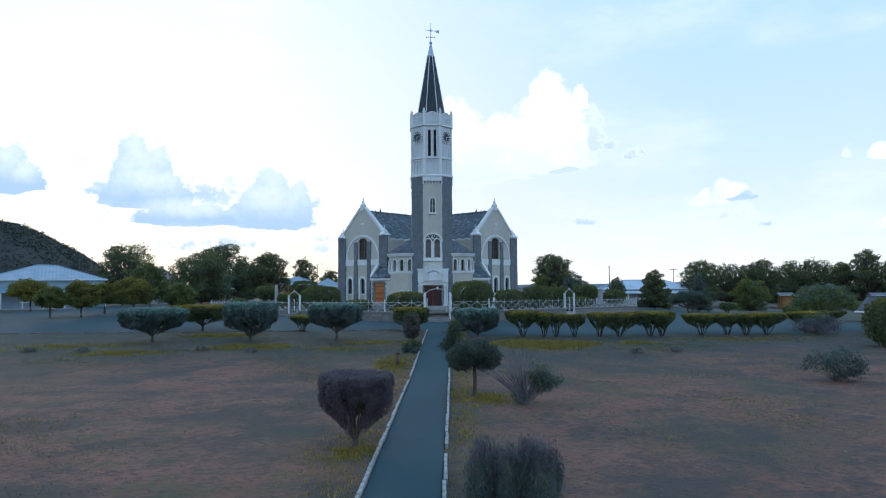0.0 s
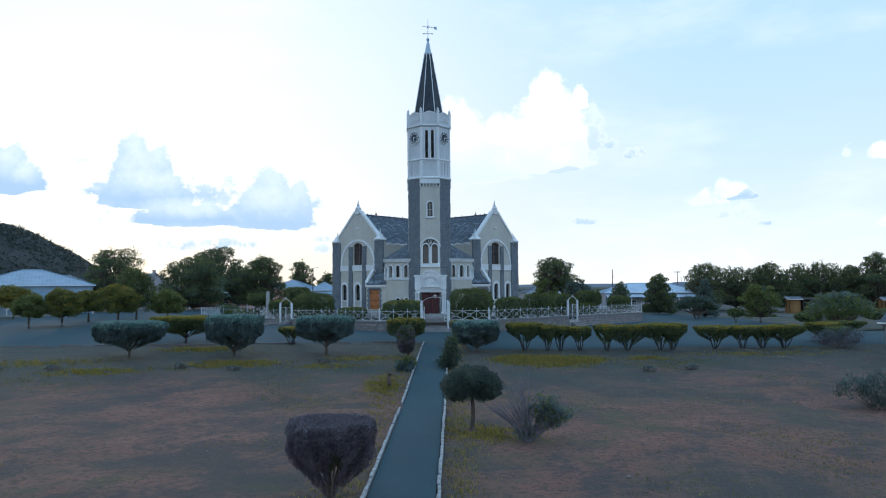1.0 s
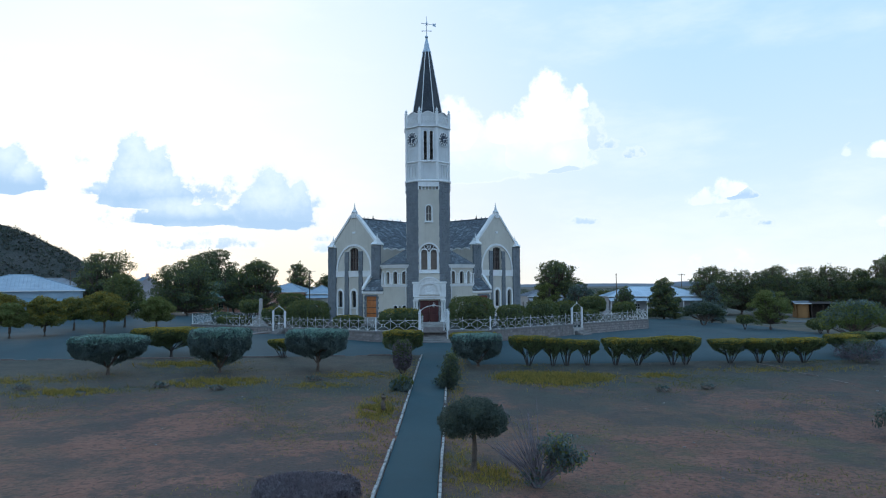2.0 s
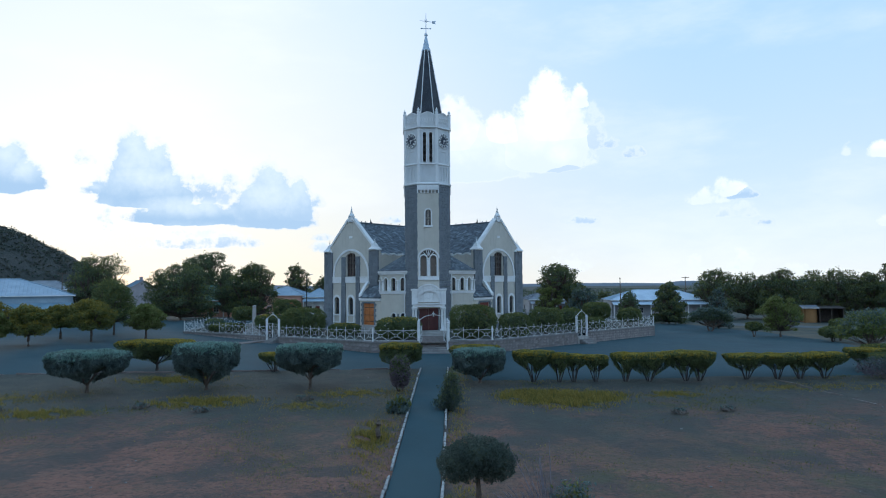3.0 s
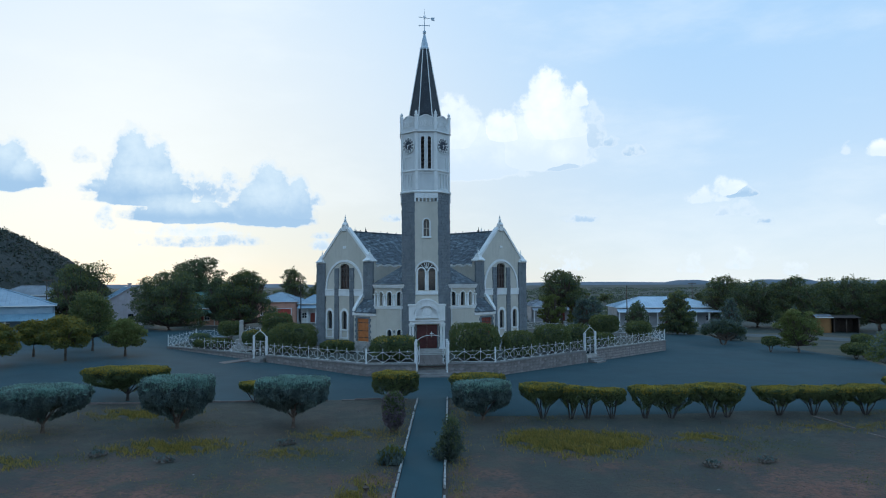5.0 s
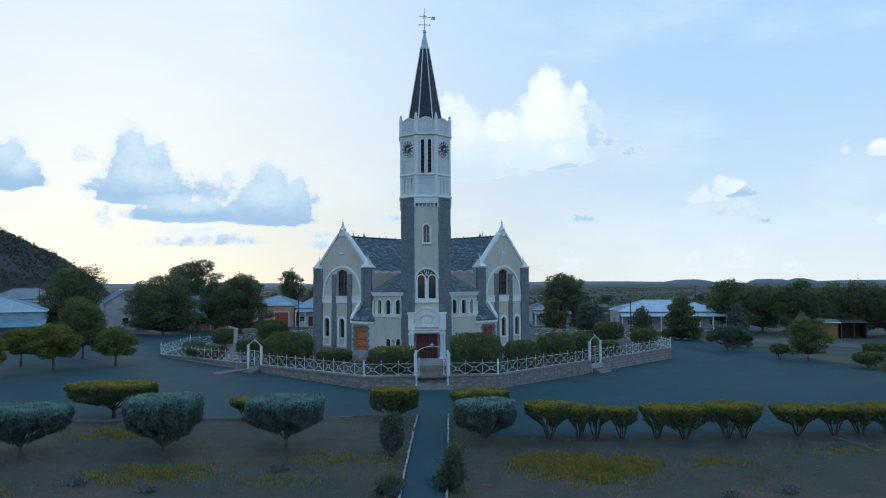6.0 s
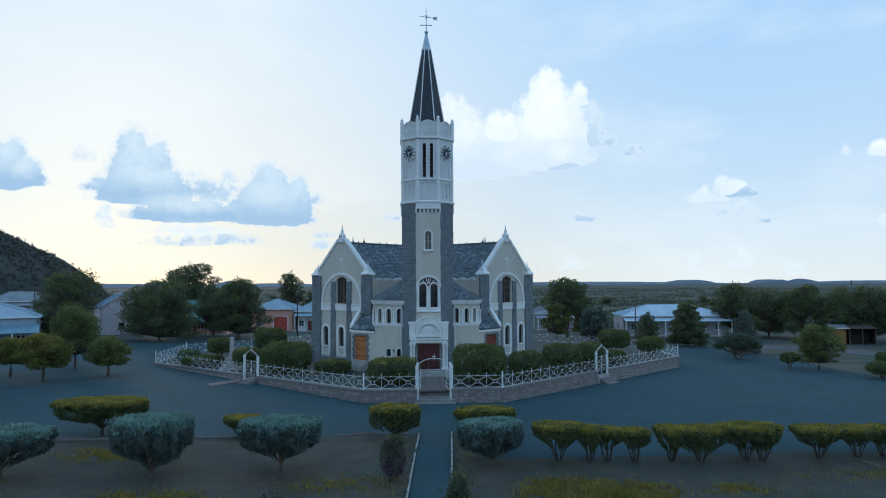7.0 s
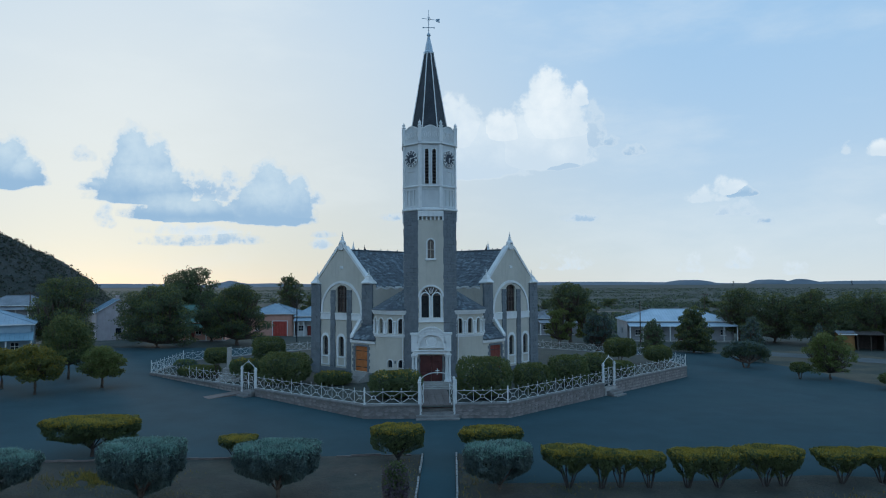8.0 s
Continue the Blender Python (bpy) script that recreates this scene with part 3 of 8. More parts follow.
def core(bm, blobs, k=0.78, rng=RNG):
    """The dense inside of a clipped bush; its dark colour paints the inner shade."""
    for c, r in blobs:
        v = bmesh.ops.create_icosphere(bm, subdivisions=2, radius=1.0)["verts"]
        for p in v:
            f = k * rng.uniform(0.85, 1.05)
            p.co = Vector((c[0] + p.co.x * r[0] * f, c[1] + p.co.y * r[1] * f, c[2] + p.co.z * r[2] * f))


def plant(name, label, category, at, blobs, mats, n, size, stems=1, stem_r=0.09, boxy=2.0, shell=0.3, lumps=0.14, new_top=0.0, dense=True,
          group="", spread=0.35, stem_mat=None, seed=1, upright=0.0, rz=0.0, fork=0.45, gaps=0.0, vases=None, thin=0.5):
    """A bush or tree: trunk and limbs that reach into every blob of the crown, and a crown of leaves. Heights are from the ground."""
    rng = np.random.RandomState(seed)
    ob = thing(name, label, category, at, rz, group)
    bm = B()
    if vases:
        vase_stems(bm, vases, stem_r, rng, stems == 1)
    for s in range(0 if vases else stems):
        a = 2 * math.pi * (s + rng.uniform(-0.2, 0.2)) / stems
        base = Vector((math.cos(a) * stem_r * 1.2 * (stems > 1), math.sin(a) * stem_r * 1.2 * (stems > 1), -0.08))
        mine = blobs[s::stems] if len(blobs) >= stems else [blobs[s % len(blobs)]]
        low = min(b[0][2] - b[1][2] for b in mine)
        top = max(b[0][2] for b in mine)
        knee = Vector((base.x + math.cos(a) * spread * 0.35 * (stems > 1), base.y + math.sin(a) * spread * 0.35 * (stems > 1), max(0.12, low + (top - low) * 0.12) * fork * 1.6))
        mid = base.lerp(knee, 0.5) + Vector((rng.uniform(-1, 1), rng.uniform(-1, 1), 0)) * stem_r * 0.6
        tube(bm, (base, base + Vector((0, 0, 0.14)), mid, knee), (stem_r * 1.7, stem_r * 1.2, stem_r, stem_r * 0.85), 7)
        for c, r in mine:
            for k in range(3 if dense else 4):
                tip = Vector(c) + Vector((rng.uniform(-1, 1) * r[0], rng.uniform(-1, 1) * r[1], rng.uniform(-0.4, 0.6) * r[2])) * 0.75
                m1 = knee.lerp(tip, 0.45) + Vector((rng.uniform(-1, 1), rng.uniform(-1, 1), -0.4)) * 0.12 * (tip - knee).length
                tube(bm, (knee - Vector((0, 0, stem_r)), m1, tip), (stem_r * 0.62, stem_r * 0.4, stem_r * 0.12), 5)
    part("trunk", bm, stem_mat or bark, ob)
    pts, up = vase_points(vases, n, rng) if vases else crown_points(blobs, n, rng, shell, boxy, lumps)
    if gaps:
        ph = rng.uniform(0, 6.28, 3)
        g = np.sin(pts[:, 0] * 1.9 + ph[0]) + np.sin(pts[:, 1] * 2.1 + ph[1]) + np.sin(pts[:, 2] * 2.6 + ph[2])
        pts, up = pts[g > -3 + gaps * 3], up[g > -3 + gaps * 3]
    index = np.zeros(len(pts), int)
    if len(mats) > 1:
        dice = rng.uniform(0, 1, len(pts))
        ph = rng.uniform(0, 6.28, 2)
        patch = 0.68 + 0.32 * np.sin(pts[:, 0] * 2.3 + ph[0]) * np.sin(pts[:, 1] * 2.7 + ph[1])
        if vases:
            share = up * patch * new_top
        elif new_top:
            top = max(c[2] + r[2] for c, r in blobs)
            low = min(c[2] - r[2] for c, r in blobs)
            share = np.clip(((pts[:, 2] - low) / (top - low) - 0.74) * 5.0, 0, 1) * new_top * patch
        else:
            share = np.clip(0.22 + 0.55 * up, 0.06, 0.8)        # second leaf colour on upper sides; on the pines it paints in top light
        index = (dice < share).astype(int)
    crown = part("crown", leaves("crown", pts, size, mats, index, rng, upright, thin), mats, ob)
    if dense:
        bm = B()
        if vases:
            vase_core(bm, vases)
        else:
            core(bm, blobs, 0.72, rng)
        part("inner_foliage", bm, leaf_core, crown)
    return ob


# ---- ground ----
GY = [-6000, -400, -100, -72, -48, -36, -26, -12, 60, 160, 500, 6000]
GZ = [-3.2, -3.0, -2.6, -2.5, -2.2, -1.65, -1.28, -1.02, -1.1, -2.0, -4.5, -6.0]


def gz(x, y):
    """The lie of the land."""
    z = float(np.interp(y, GY, GZ))
    k = float(np.interp(y, [-25, -5, 60, 120], [0, 1, 1, 0]))
    return z - 0.017 * max(-50.0, min(50.0, x)) * k


def sheet(name, xs, ys, lift, mat, label, keep=None, swell=0.0):
    """A sheet that follows the land."""
    v, idx, f = [], {}, []
    for j, yy in enumerate(ys):
        for i, xx in enumerate(xs):
            idx[i, j] = len(v)
            s = noise.noise(Vector((xx * 0.23, yy * 0.23, 3.1))) * swell if abs(xx) < 150 and abs(yy) < 150 else 0
            v.append((xx, yy, gz(xx, yy) + lift + s))
    for j in range(len(ys) - 1):
        for i in range(len(xs) - 1):
            if keep is None or keep((xs[i] + xs[i + 1]) / 2, (ys[j] + ys[j + 1]) / 2):
                f.append((idx[i, j], idx[i + 1, j], idx[i + 1, j + 1], idx[i, j + 1]))
    ob = new(name, mesh_from(name, v, f, [mat], smooth=True))
    return tagged(ob, label, "ground", kind="structure")


def steps_to(near, step, far):
    out = list(np.arange(-near, near + 0.01, step))
    d, p = step, near
    while p < far:
        d *= 1.35
        p += d
        out = [-p] + out + [p]
    return [float(a) for a in out]

# ---- land, road and garden ----
sheet("ground", steps_to(160, 4.0, 4900), steps_to(160, 4.0, 4900), -0.14, veld, "dry karoo veld that runs flat to the horizon")
sheet("garden_soil", [float(a) for a in np.arange(-60, 60.1, 1.0)], [float(a) for a in np.linspace(-130, -22.6, 108)], 0.0, soil,
      "reddish garden soil with thin dry grass", keep=lambda x, y: y < -22.5 and (x < 0.6 or y < -28.4), swell=0.03)


def road_sheet():
    xs = [-56.0 + i * 2 for i in range(28)] + [0.0 + i * 2 for i in range(1, 26)]
    ys = [-29.5, -28.6, -26.0, -24.0, -22.8] + [-20.0 + i * 2 for i in range(34)]
    v, f, idx = [], [], {}
    for j, y in enumerate(ys):
        for i, x in enumerate(xs):
            wx = x + (1.2 * math.sin(y * 0.11) + 0.5 * math.sin(y * 0.37) if x > 46 or x < -54 else 0)
            wy = y + (0.25 * math.sin(x * 0.4) if y < -22 else 0) + (1.0 * math.sin(x * 0.13) if y > 44 else 0)
            idx[i, j] = len(v)
            v.append((wx, wy, gz(wx, wy) + (-0.04 if j == 0 or (j == 4 and x <= 0) else 0.05)))
    for j in range(len(ys) - 1):
        for i in range(len(xs) - 1):
            if xs[i] < 0 and ys[j] < -22.9:
                continue
            f.append((idx[i, j], idx[i + 1, j], idx[i + 1, j + 1], idx[i, j + 1]))
    return tagged(new("road", mesh_from("road", v, f, [tar], smooth=True)), "weathered blue-grey asphalt square round the church", "road", kind="structure")


road_sheet()
PATH_SLOPE = 0.0787


def path_left(y):
    return -1.62 + PATH_SLOPE * (y + 23)


def path_sheet():
    v, f = [], []
    ys = np.linspace(-125, -21.5, 105)
    for y in ys:
        x = path_left(y) + 0.10
        for k in range(4):
            xx = x + 2.03 * k / 3
            v.append((xx, y, gz(xx, y) + 0.085 - 0.012 * (k in (0, 3))))
    for j in range(len(ys) - 1):
        for k in range(3):
            a = j * 4 + k
            f.append((a, a + 1, a + 5, a + 4))
    return tagged(new("path", mesh_from("path", v, f, [tar], smooth=True)), "narrow asphalt garden path between white kerbs", "path", kind="structure")


garden_path = path_sheet()

# ---- the church ----
church = thing("church", "cream plastered stone church with tall spire and slate roofs", "church")
CX, CY, REACH = 0.0, 17.45, 13.26        # the crossing, and from it to each gable front
ARMS = {-45: pose(CX, CY, 0, 0, 0, -45), 45: pose(CX, CY, 0, 0, 0, 45), 135: pose(CX, CY, 0, 0, 0, 135), -135: pose(CX, CY, 0, 0, 0, -135)}


def rough_blocks(bm, x0, x1, y, z0, z1, course=0.36, proud=0.05, rng=RNG, back=0.25, length=0.75):
    """Rock-faced squared blocks in courses, standing out from a face at y towards -y."""
    z = z0
    k = 0
    while z < z1 - 0.05:
        h = min(course * rng.uniform(0.85, 1.15), z1 - z)
        x = x0 - rng.uniform(-0.01, 0.045)
        end = x1 + rng.uniform(-0.01, 0.045)
        n = max(1, round((x1 - x0) / length + (0.5 if k % 2 else 0)))
        cuts = [x + (end - x) * (i + (rng.uniform(-0.18, 0.18) if 0 < i < n else 0)) / n for i in range(n + 1)]
        for a, b in zip(cuts, cuts[1:]):
            p = proud * rng.uniform(0.3, 1.0)
            vs = [bm.verts.new(c) for c in ((a + 0.005, y, z + 0.005), (b - 0.005, y, z + 0.005), (b - 0.005, y, z + h - 0.005), (a + 0.005, y, z + h - 0.005))]
            fr = [bm.verts.new((c[0], y - p * f, c[1])) for c, f in (((a + 0.025, z + 0.022), 1), ((b - 0.025, z + 0.022), 0.8), ((b - 0.025, z + h - 0.022), 1.1), ((a + 0.025, z + h - 0.022), 0.9))]
            bk = [bm.verts.new((v.co.x, y + back, v.co.z)) for v in vs]
            bm.faces.new(fr)
            for i in range(4):
                j = (i + 1) % 4
                bm.faces.new((vs[i], vs[j], fr[j], fr[i]))
                bm.faces.new((bk[i], bk[j], vs[j], vs[i]))
        z += h
        k += 1


def finial(bm, x, y, z, s=1.0):
    """A turned urn with a spike."""
    lathe(bm, [(0.30 * s, 0), (0.30 * s, 0.10 * s), (0.20 * s, 0.16 * s), (0.24 * s, 0.34 * s), (0.12 * s, 0.52 * s), (0.09 * s, 0.62 * s), (0.16 * s, 0.70 * s), (0.15 * s, 0.78 * s), (0.06 * s, 0.92 * s), (0.04 * s, 1.25 * s), (0.0, 1.45 * s)],
          10, Matrix.Translation((x, y, z)))


F = -REACH
SLOPE = 4.15 / 4.25
arm_parts = []       # name, mesh, label, parent key


def arm_part(name, bm, mat, label="", smooth=False, under=None, only=0):
    arm_parts.append((name, as_mesh(name, bm, mat, smooth), label, under, only))


LOW_X = (-2.68, 0.0, 2.68)
big_hole = arch(0, 6.75, 9.75, 0.86, 10, 0.42)
for side_ in (-1, 1):        # the outer low window; the porch takes the place of the inner one
    bm = B()
    slab(bm, [(-4.95, -0.1), (4.95, -0.1), (4.95, 9.75), (4.25, 10.15), (0, 14.3), (-4.25, 10.15), (-4.95, 9.75)], [big_hole] + [arch(x, 1.98, 4.18, 0.46, 12) for x in (0.0, side_ * 2.68)], 0.5, F)
    arm_part("gable_wall", bm, plaster, only=side_)
bm = B()      # plinth
slab(bm, [(-3.5, -0.12), (3.5, -0.12), (3.5, 0.74), (-3.5, 0.74)], (), 0.2, F - 0.10)
arm_part("stone_plinth", bm, dolerite, "dark dressed stone plinth")
for s in (-1, 1):
    bm = B()
    path = [(s * 4.55, 9.95), (s * 4.25, 10.15), (s * 0.42, 10.15 + 3.83 * SLOPE)]
    band(bm, path if s < 0 else path[::-1], -0.27, F - 0.10, F + 0.45)
    arm_part("gable_coping", bm, white, "white painted gable coping")
bm = B()
box(bm, -0.40, 0.40, F - 0.16, F + 0.40, 13.6, 14.32, bevel=0.06)
lathe(bm, [(0.36, 14.30), (0.40, 14.36), (0.36, 14.5), (0.20, 14.70), (0.15, 14.82)], 12, Matrix.Translation((0, F + 0.12, 0)))
arm_part("apex_pedestal", bm, white, "white rounded apex block")
bm = B()
finial(bm, 0, F + 0.12, 14.8, 0.62)
arm_part("apex_finial", bm, white)
for s in (-1, 1):
    bm = B()
    rough_blocks(bm, s * 4.28 - 0.78, s * 4.28 + 0.78, F - 0.16, -0.1, 9.9, 0.36, 0.05, RNG, 0.2)
    box(bm, s * 4.28 - 0.77, s * 4.28 + 0.77, F - 0.15, F + 0.02, -0.1, 9.88)
    arm_part("corner_buttress", bm, dolerite, "dark rock-faced stone buttress")
    bm = B()
    box(bm, s * 4.28 - 0.82, s * 4.28 + 0.82, F - 0.24, F + 0.55, 9.88, 10.02, bevel=0.03)
    lathe(bm, [(0.86, 10.02), (0.76, 10.12), (0.50, 10.34), (0.36, 10.60), (0.30, 10.64), (0.32, 10.70), (0.22, 10.78)], 4, Matrix.Translation((s * 4.28, F + 0.12, 0)) @ pose(0, 0, 0, 0, 0, 45))
    arm_part("buttress_cap", bm, white, "white stepped buttress cap")
    bm = B()
    finial(bm, s * 4.28, F + 0.12, 10.74, 0.52)
    arm_part("buttress_finial", bm, white)
    bm = B()
    rough_blocks(bm, s * 1.36 - 0.36, s * 1.36 + 0.36, F - 0.10, 0.5, 9.25, 0.36, 0.05, RNG, 0.2, 0.72)
    arm_part("stone_pilaster", bm, dolerite, "dark rock-faced stone pilaster")
bm = B()
big = [(3.16 * math.cos(math.pi * i / 28), 6.9 + 3.06 * math.sin(math.pi * i / 28)) for i in range(29)]
band(bm, [(3.16, 6.7)] + big + [(-3.16, 6.7)], 0.27, F - 0.09, F + 0.02)
arm_part("great_arch_moulding", bm, white, "white round arch moulding")
for x0, x1 in ((-3.54, -1.74), (-0.98, 0.98), (1.74, 3.54)):
    bm = B()
    box(bm, x0, x1, F - 0.10, F + 0.02, 5.95, 6.66, bevel=0.02)
    box(bm, x0, x1, F - 0.15, F + 0.02, 6.60, 6.72, bevel=0.01)
    arm_part("string_course", bm, white)
for x0, x1 in ((-3.5, -1.76), (-0.97, 0.97), (1.76, 3.5)):       # thin grooved panel lines below the string course
    bm = B()
    box(bm, x0, x1, F - 0.03, F + 0.02, 4.82, 4.94)
    arm_part("sill_line", bm, plaster)
# the great window
bm = B()
slab(bm, arch(0, 6.78, 9.72, 0.84, 10, 0.42), (), 0.04, F + 0.30)
arm_part("great_window", bm, leaded, "brown leaded window with timber tracery")
for x in (-0.80, -0.28, 0.28, 0.80):
    bm = B()
    box(bm, x - 0.05, x + 0.05, F + 0.20, F + 0.30, 6.78, 9.6)
    arm_part("mullion", bm, timber_dark, "", False, "great_window")
for z in (6.83, 7.8, 8.55, 9.2):
    bm = B()
    box(bm, -0.84, 0.84, F + 0.22, F + 0.295, z - 0.04, z + 0.04)
    arm_part("transom", bm, timber_dark, "", False, "great_window")
for x in (-0.54, 0.0, 0.54):
    bm = B()
    band(bm, [(x + 0.22 * math.cos(math.pi * i / 8), 8.2 + 0.22 * math.sin(math.pi * i / 8)) for i in range(9)], 0.06, F + 0.21, F + 0.29)
    arm_part("tracery_arch", bm, timber_dark, "", False, "great_window")
    bm = B()
    band(bm, [(x + 0.17 * math.cos(2 * math.pi * i / 10), 8.88 + 0.17 * math.sin(2 * math.pi * i / 10)) for i in range(10)], 0.05, F + 0.21, F + 0.29, True)
    arm_part("tracery_ring", bm, timber_dark, "", False, "great_window")
for x in LOW_X:
    bm = B()
    slab(bm, arch(x, 2.0, 4.16, 0.45, 12), (), 0.04, F + 0.26)
    only = (x > 0) - (x < 0)
    arm_part("low_window", bm, pane, "tall round-headed window with dark glass", only=only)
    bm = B()
    a = arch(x, 1.98, 4.18, 0.46, 12)
    band(bm, a[1:] + [a[0]], 0.30, F - 0.06, F + 0.05)
    box(bm, x - 0.58, x + 0.58, F - 0.15, F + 0.06, 1.84, 1.98, bevel=0.02)
    box(bm, x - 0.70, x + 0.70, F - 0.09, F + 0.05, 0.92, 1.06, bevel=0.02)
    for e in (-1, 1):
        box(bm, *sorted((x + e * 0.48, x + e * 0.70)), F - 0.055, F + 0.05, 1.06, 1.98)
    arm_part("window_surround", bm, white, "white plaster window surround", False, "low_window", only)
    bm = B()
    for zz in (2.04, 2.75, 3.4):
        box(bm, x - 0.45, x + 0.45, F + 0.19, F + 0.255, zz - 0.03, zz + 0.03)
    box(bm, x - 0.03, x + 0.03, F + 0.18, F + 0.255, 2.0, 4.1)
    band(bm, [(x + 0.2 * math.cos(2 * math.pi * i / 10), 3.75 + 0.2 * math.sin(2 * math.pi * i / 10)) for i in range(10)], 0.04, F + 0.19, F + 0.25, True)
    arm_part("glazing_bars", bm, timber_dark, "", False, "low_window", only)
bm = B()
box(bm, -0.28, 0.28, F - 0.05, F + 0.02, 11.55, 11.85, bevel=0.015)
box(bm, -0.20, -0.08, F - 0.07, F, 11.62, 11.78)
box(bm, 0.02, 0.16, F - 0.07, F, 11.62, 11.78)
arm_part("date_tablet", bm, white, "small date tablet with raised bars")
# side walls with a wavy parapet
for s in (-1, 1):
    bm = B()
    n = 46
    topline = [(F + 0.5 + (12.2) * i / n, 9.42 + 0.20 * math.sin(2 * math.pi * i / n * 4.2) ** 2) for i in range(n + 1)]
    slab(bm, [(F + 0.5, -0.1), (F + 12.7, -0.1)] + topline[::-1], (), 0.45, 0.0, Matrix.Translation((s * 4.72, 0, 0)) @ pose(0, 0, 0, 0, 0, 90) @ Matrix.Translation((0, -0.22, 0)))
    arm_part("side_wall", bm, plaster, "cream side wall with wavy parapet")
    bm = B()
    band(bm, topline[::-1], -0.16, -0.30, 0.30)
    bmesh.ops.transform(bm, matrix=Matrix.Translation((s * 4.72, 0, 0)) @ pose(0, 0, 0, 0, 0, 90), verts=bm.verts)
    arm_part("wavy_parapet_coping", bm, white, "white wavy parapet coping")


def slate_slope(bm, y0, y1, ridge_z, half, eave_z, s):
    """Overlapping slates in courses: each slate a thin tilted tile."""
    run = math.hypot(half, ridge_z - eave_z)
    nx, nz = (ridge_z - eave_z) / run * s, half / run
    rows = int(run / 0.25)
    for r in range(rows):
        a, b = r / rows, (r + 1) / rows + 0.012
        off = 0.18 * (r % 2)
        y = y0 - off
        while y < y1:
            wdt = 0.36 * RNG.uniform(0.92, 1.08)
            ya, yb = max(y, y0) + 0.006, min(y + wdt, y1) - 0.006
            y += wdt
            if yb - ya < 0.03:
                continue
            lo, hi = 0.035 * RNG.uniform(0.7, 1.4), 0.012
            pts = []
            for t, lift in ((a, hi), (b, lo)):
                x, z = s * half * t, ridge_z + (eave_z - ridge_z) * t
                for yy in (ya, yb):
                    pts.append((x + nx * lift, yy, z + nz * lift))
            x, z = s * half * b, ridge_z + (eave_z - ridge_z) * b
            vs = [bm.verts.new(p) for p in pts] + [bm.verts.new((x - nx * 0.02, yy, z - nz * 0.02)) for yy in (ya, yb)]
            bm.faces.new((vs[0], vs[1], vs[3], vs[2]))
            bm.faces.new((vs[2], vs[3], vs[5], vs[4]))


for s in (-1, 1):
    bm = B()
    slate_slope(bm, F + 0.45, 0.4, 13.62, 4.55, 9.45, s)
    vs = [bm.verts.new(c) for c in ((0, F + 0.45, 13.60), (0, 0.4, 13.60), (s * 4.55, 0.4, 9.43), (s * 4.55, F + 0.45, 9.43))]
    vb = [bm.verts.new((v.co.x, v.co.y, v.co.z - 0.16)) for v in vs]
    bm.faces.new(vs)
    bm.faces.new(vb[::-1])
    for i in range(4):
        bm.faces.new((vs[i], vb[i], vb[(i + 1) % 4], vs[(i + 1) % 4]))
    arm_part("slate_roof", bm, slate, "blue-grey slate roof slope")
bm = B()
tube(bm, [(0, F + 0.4, 13.64), (0, 0.2, 13.64)], [0.11, 0.11], 8)
for k in (0.2, 1.1, 2.0, 3.4, 6.6, 8.1, 10.2):
    lathe(bm, [(0.07, 0), (0.04, 0.08), (0.06, 0.13), (0.0, 0.19)], 6, Matrix.Translation((0, F + 1.0 + k * 0.75, 13.73)))
arm_part("ridge_tiles", bm, slate, "crested slate ridge")
bm = B()
finial(bm, 0, F + 3.4, 13.7, 0.46)
arm_part("ridge_finial", bm, iron_dark)

for ang, m in ARMS.items():
    made = {}
    for name, me, label, under, only in arm_parts:
        if only and only != (1 if ang in (45, -135) else -1):
            continue
        ob = part(name, me, None, made.get(under, church), label, None if under in made else m)
        if under is None:
            made[name] = ob

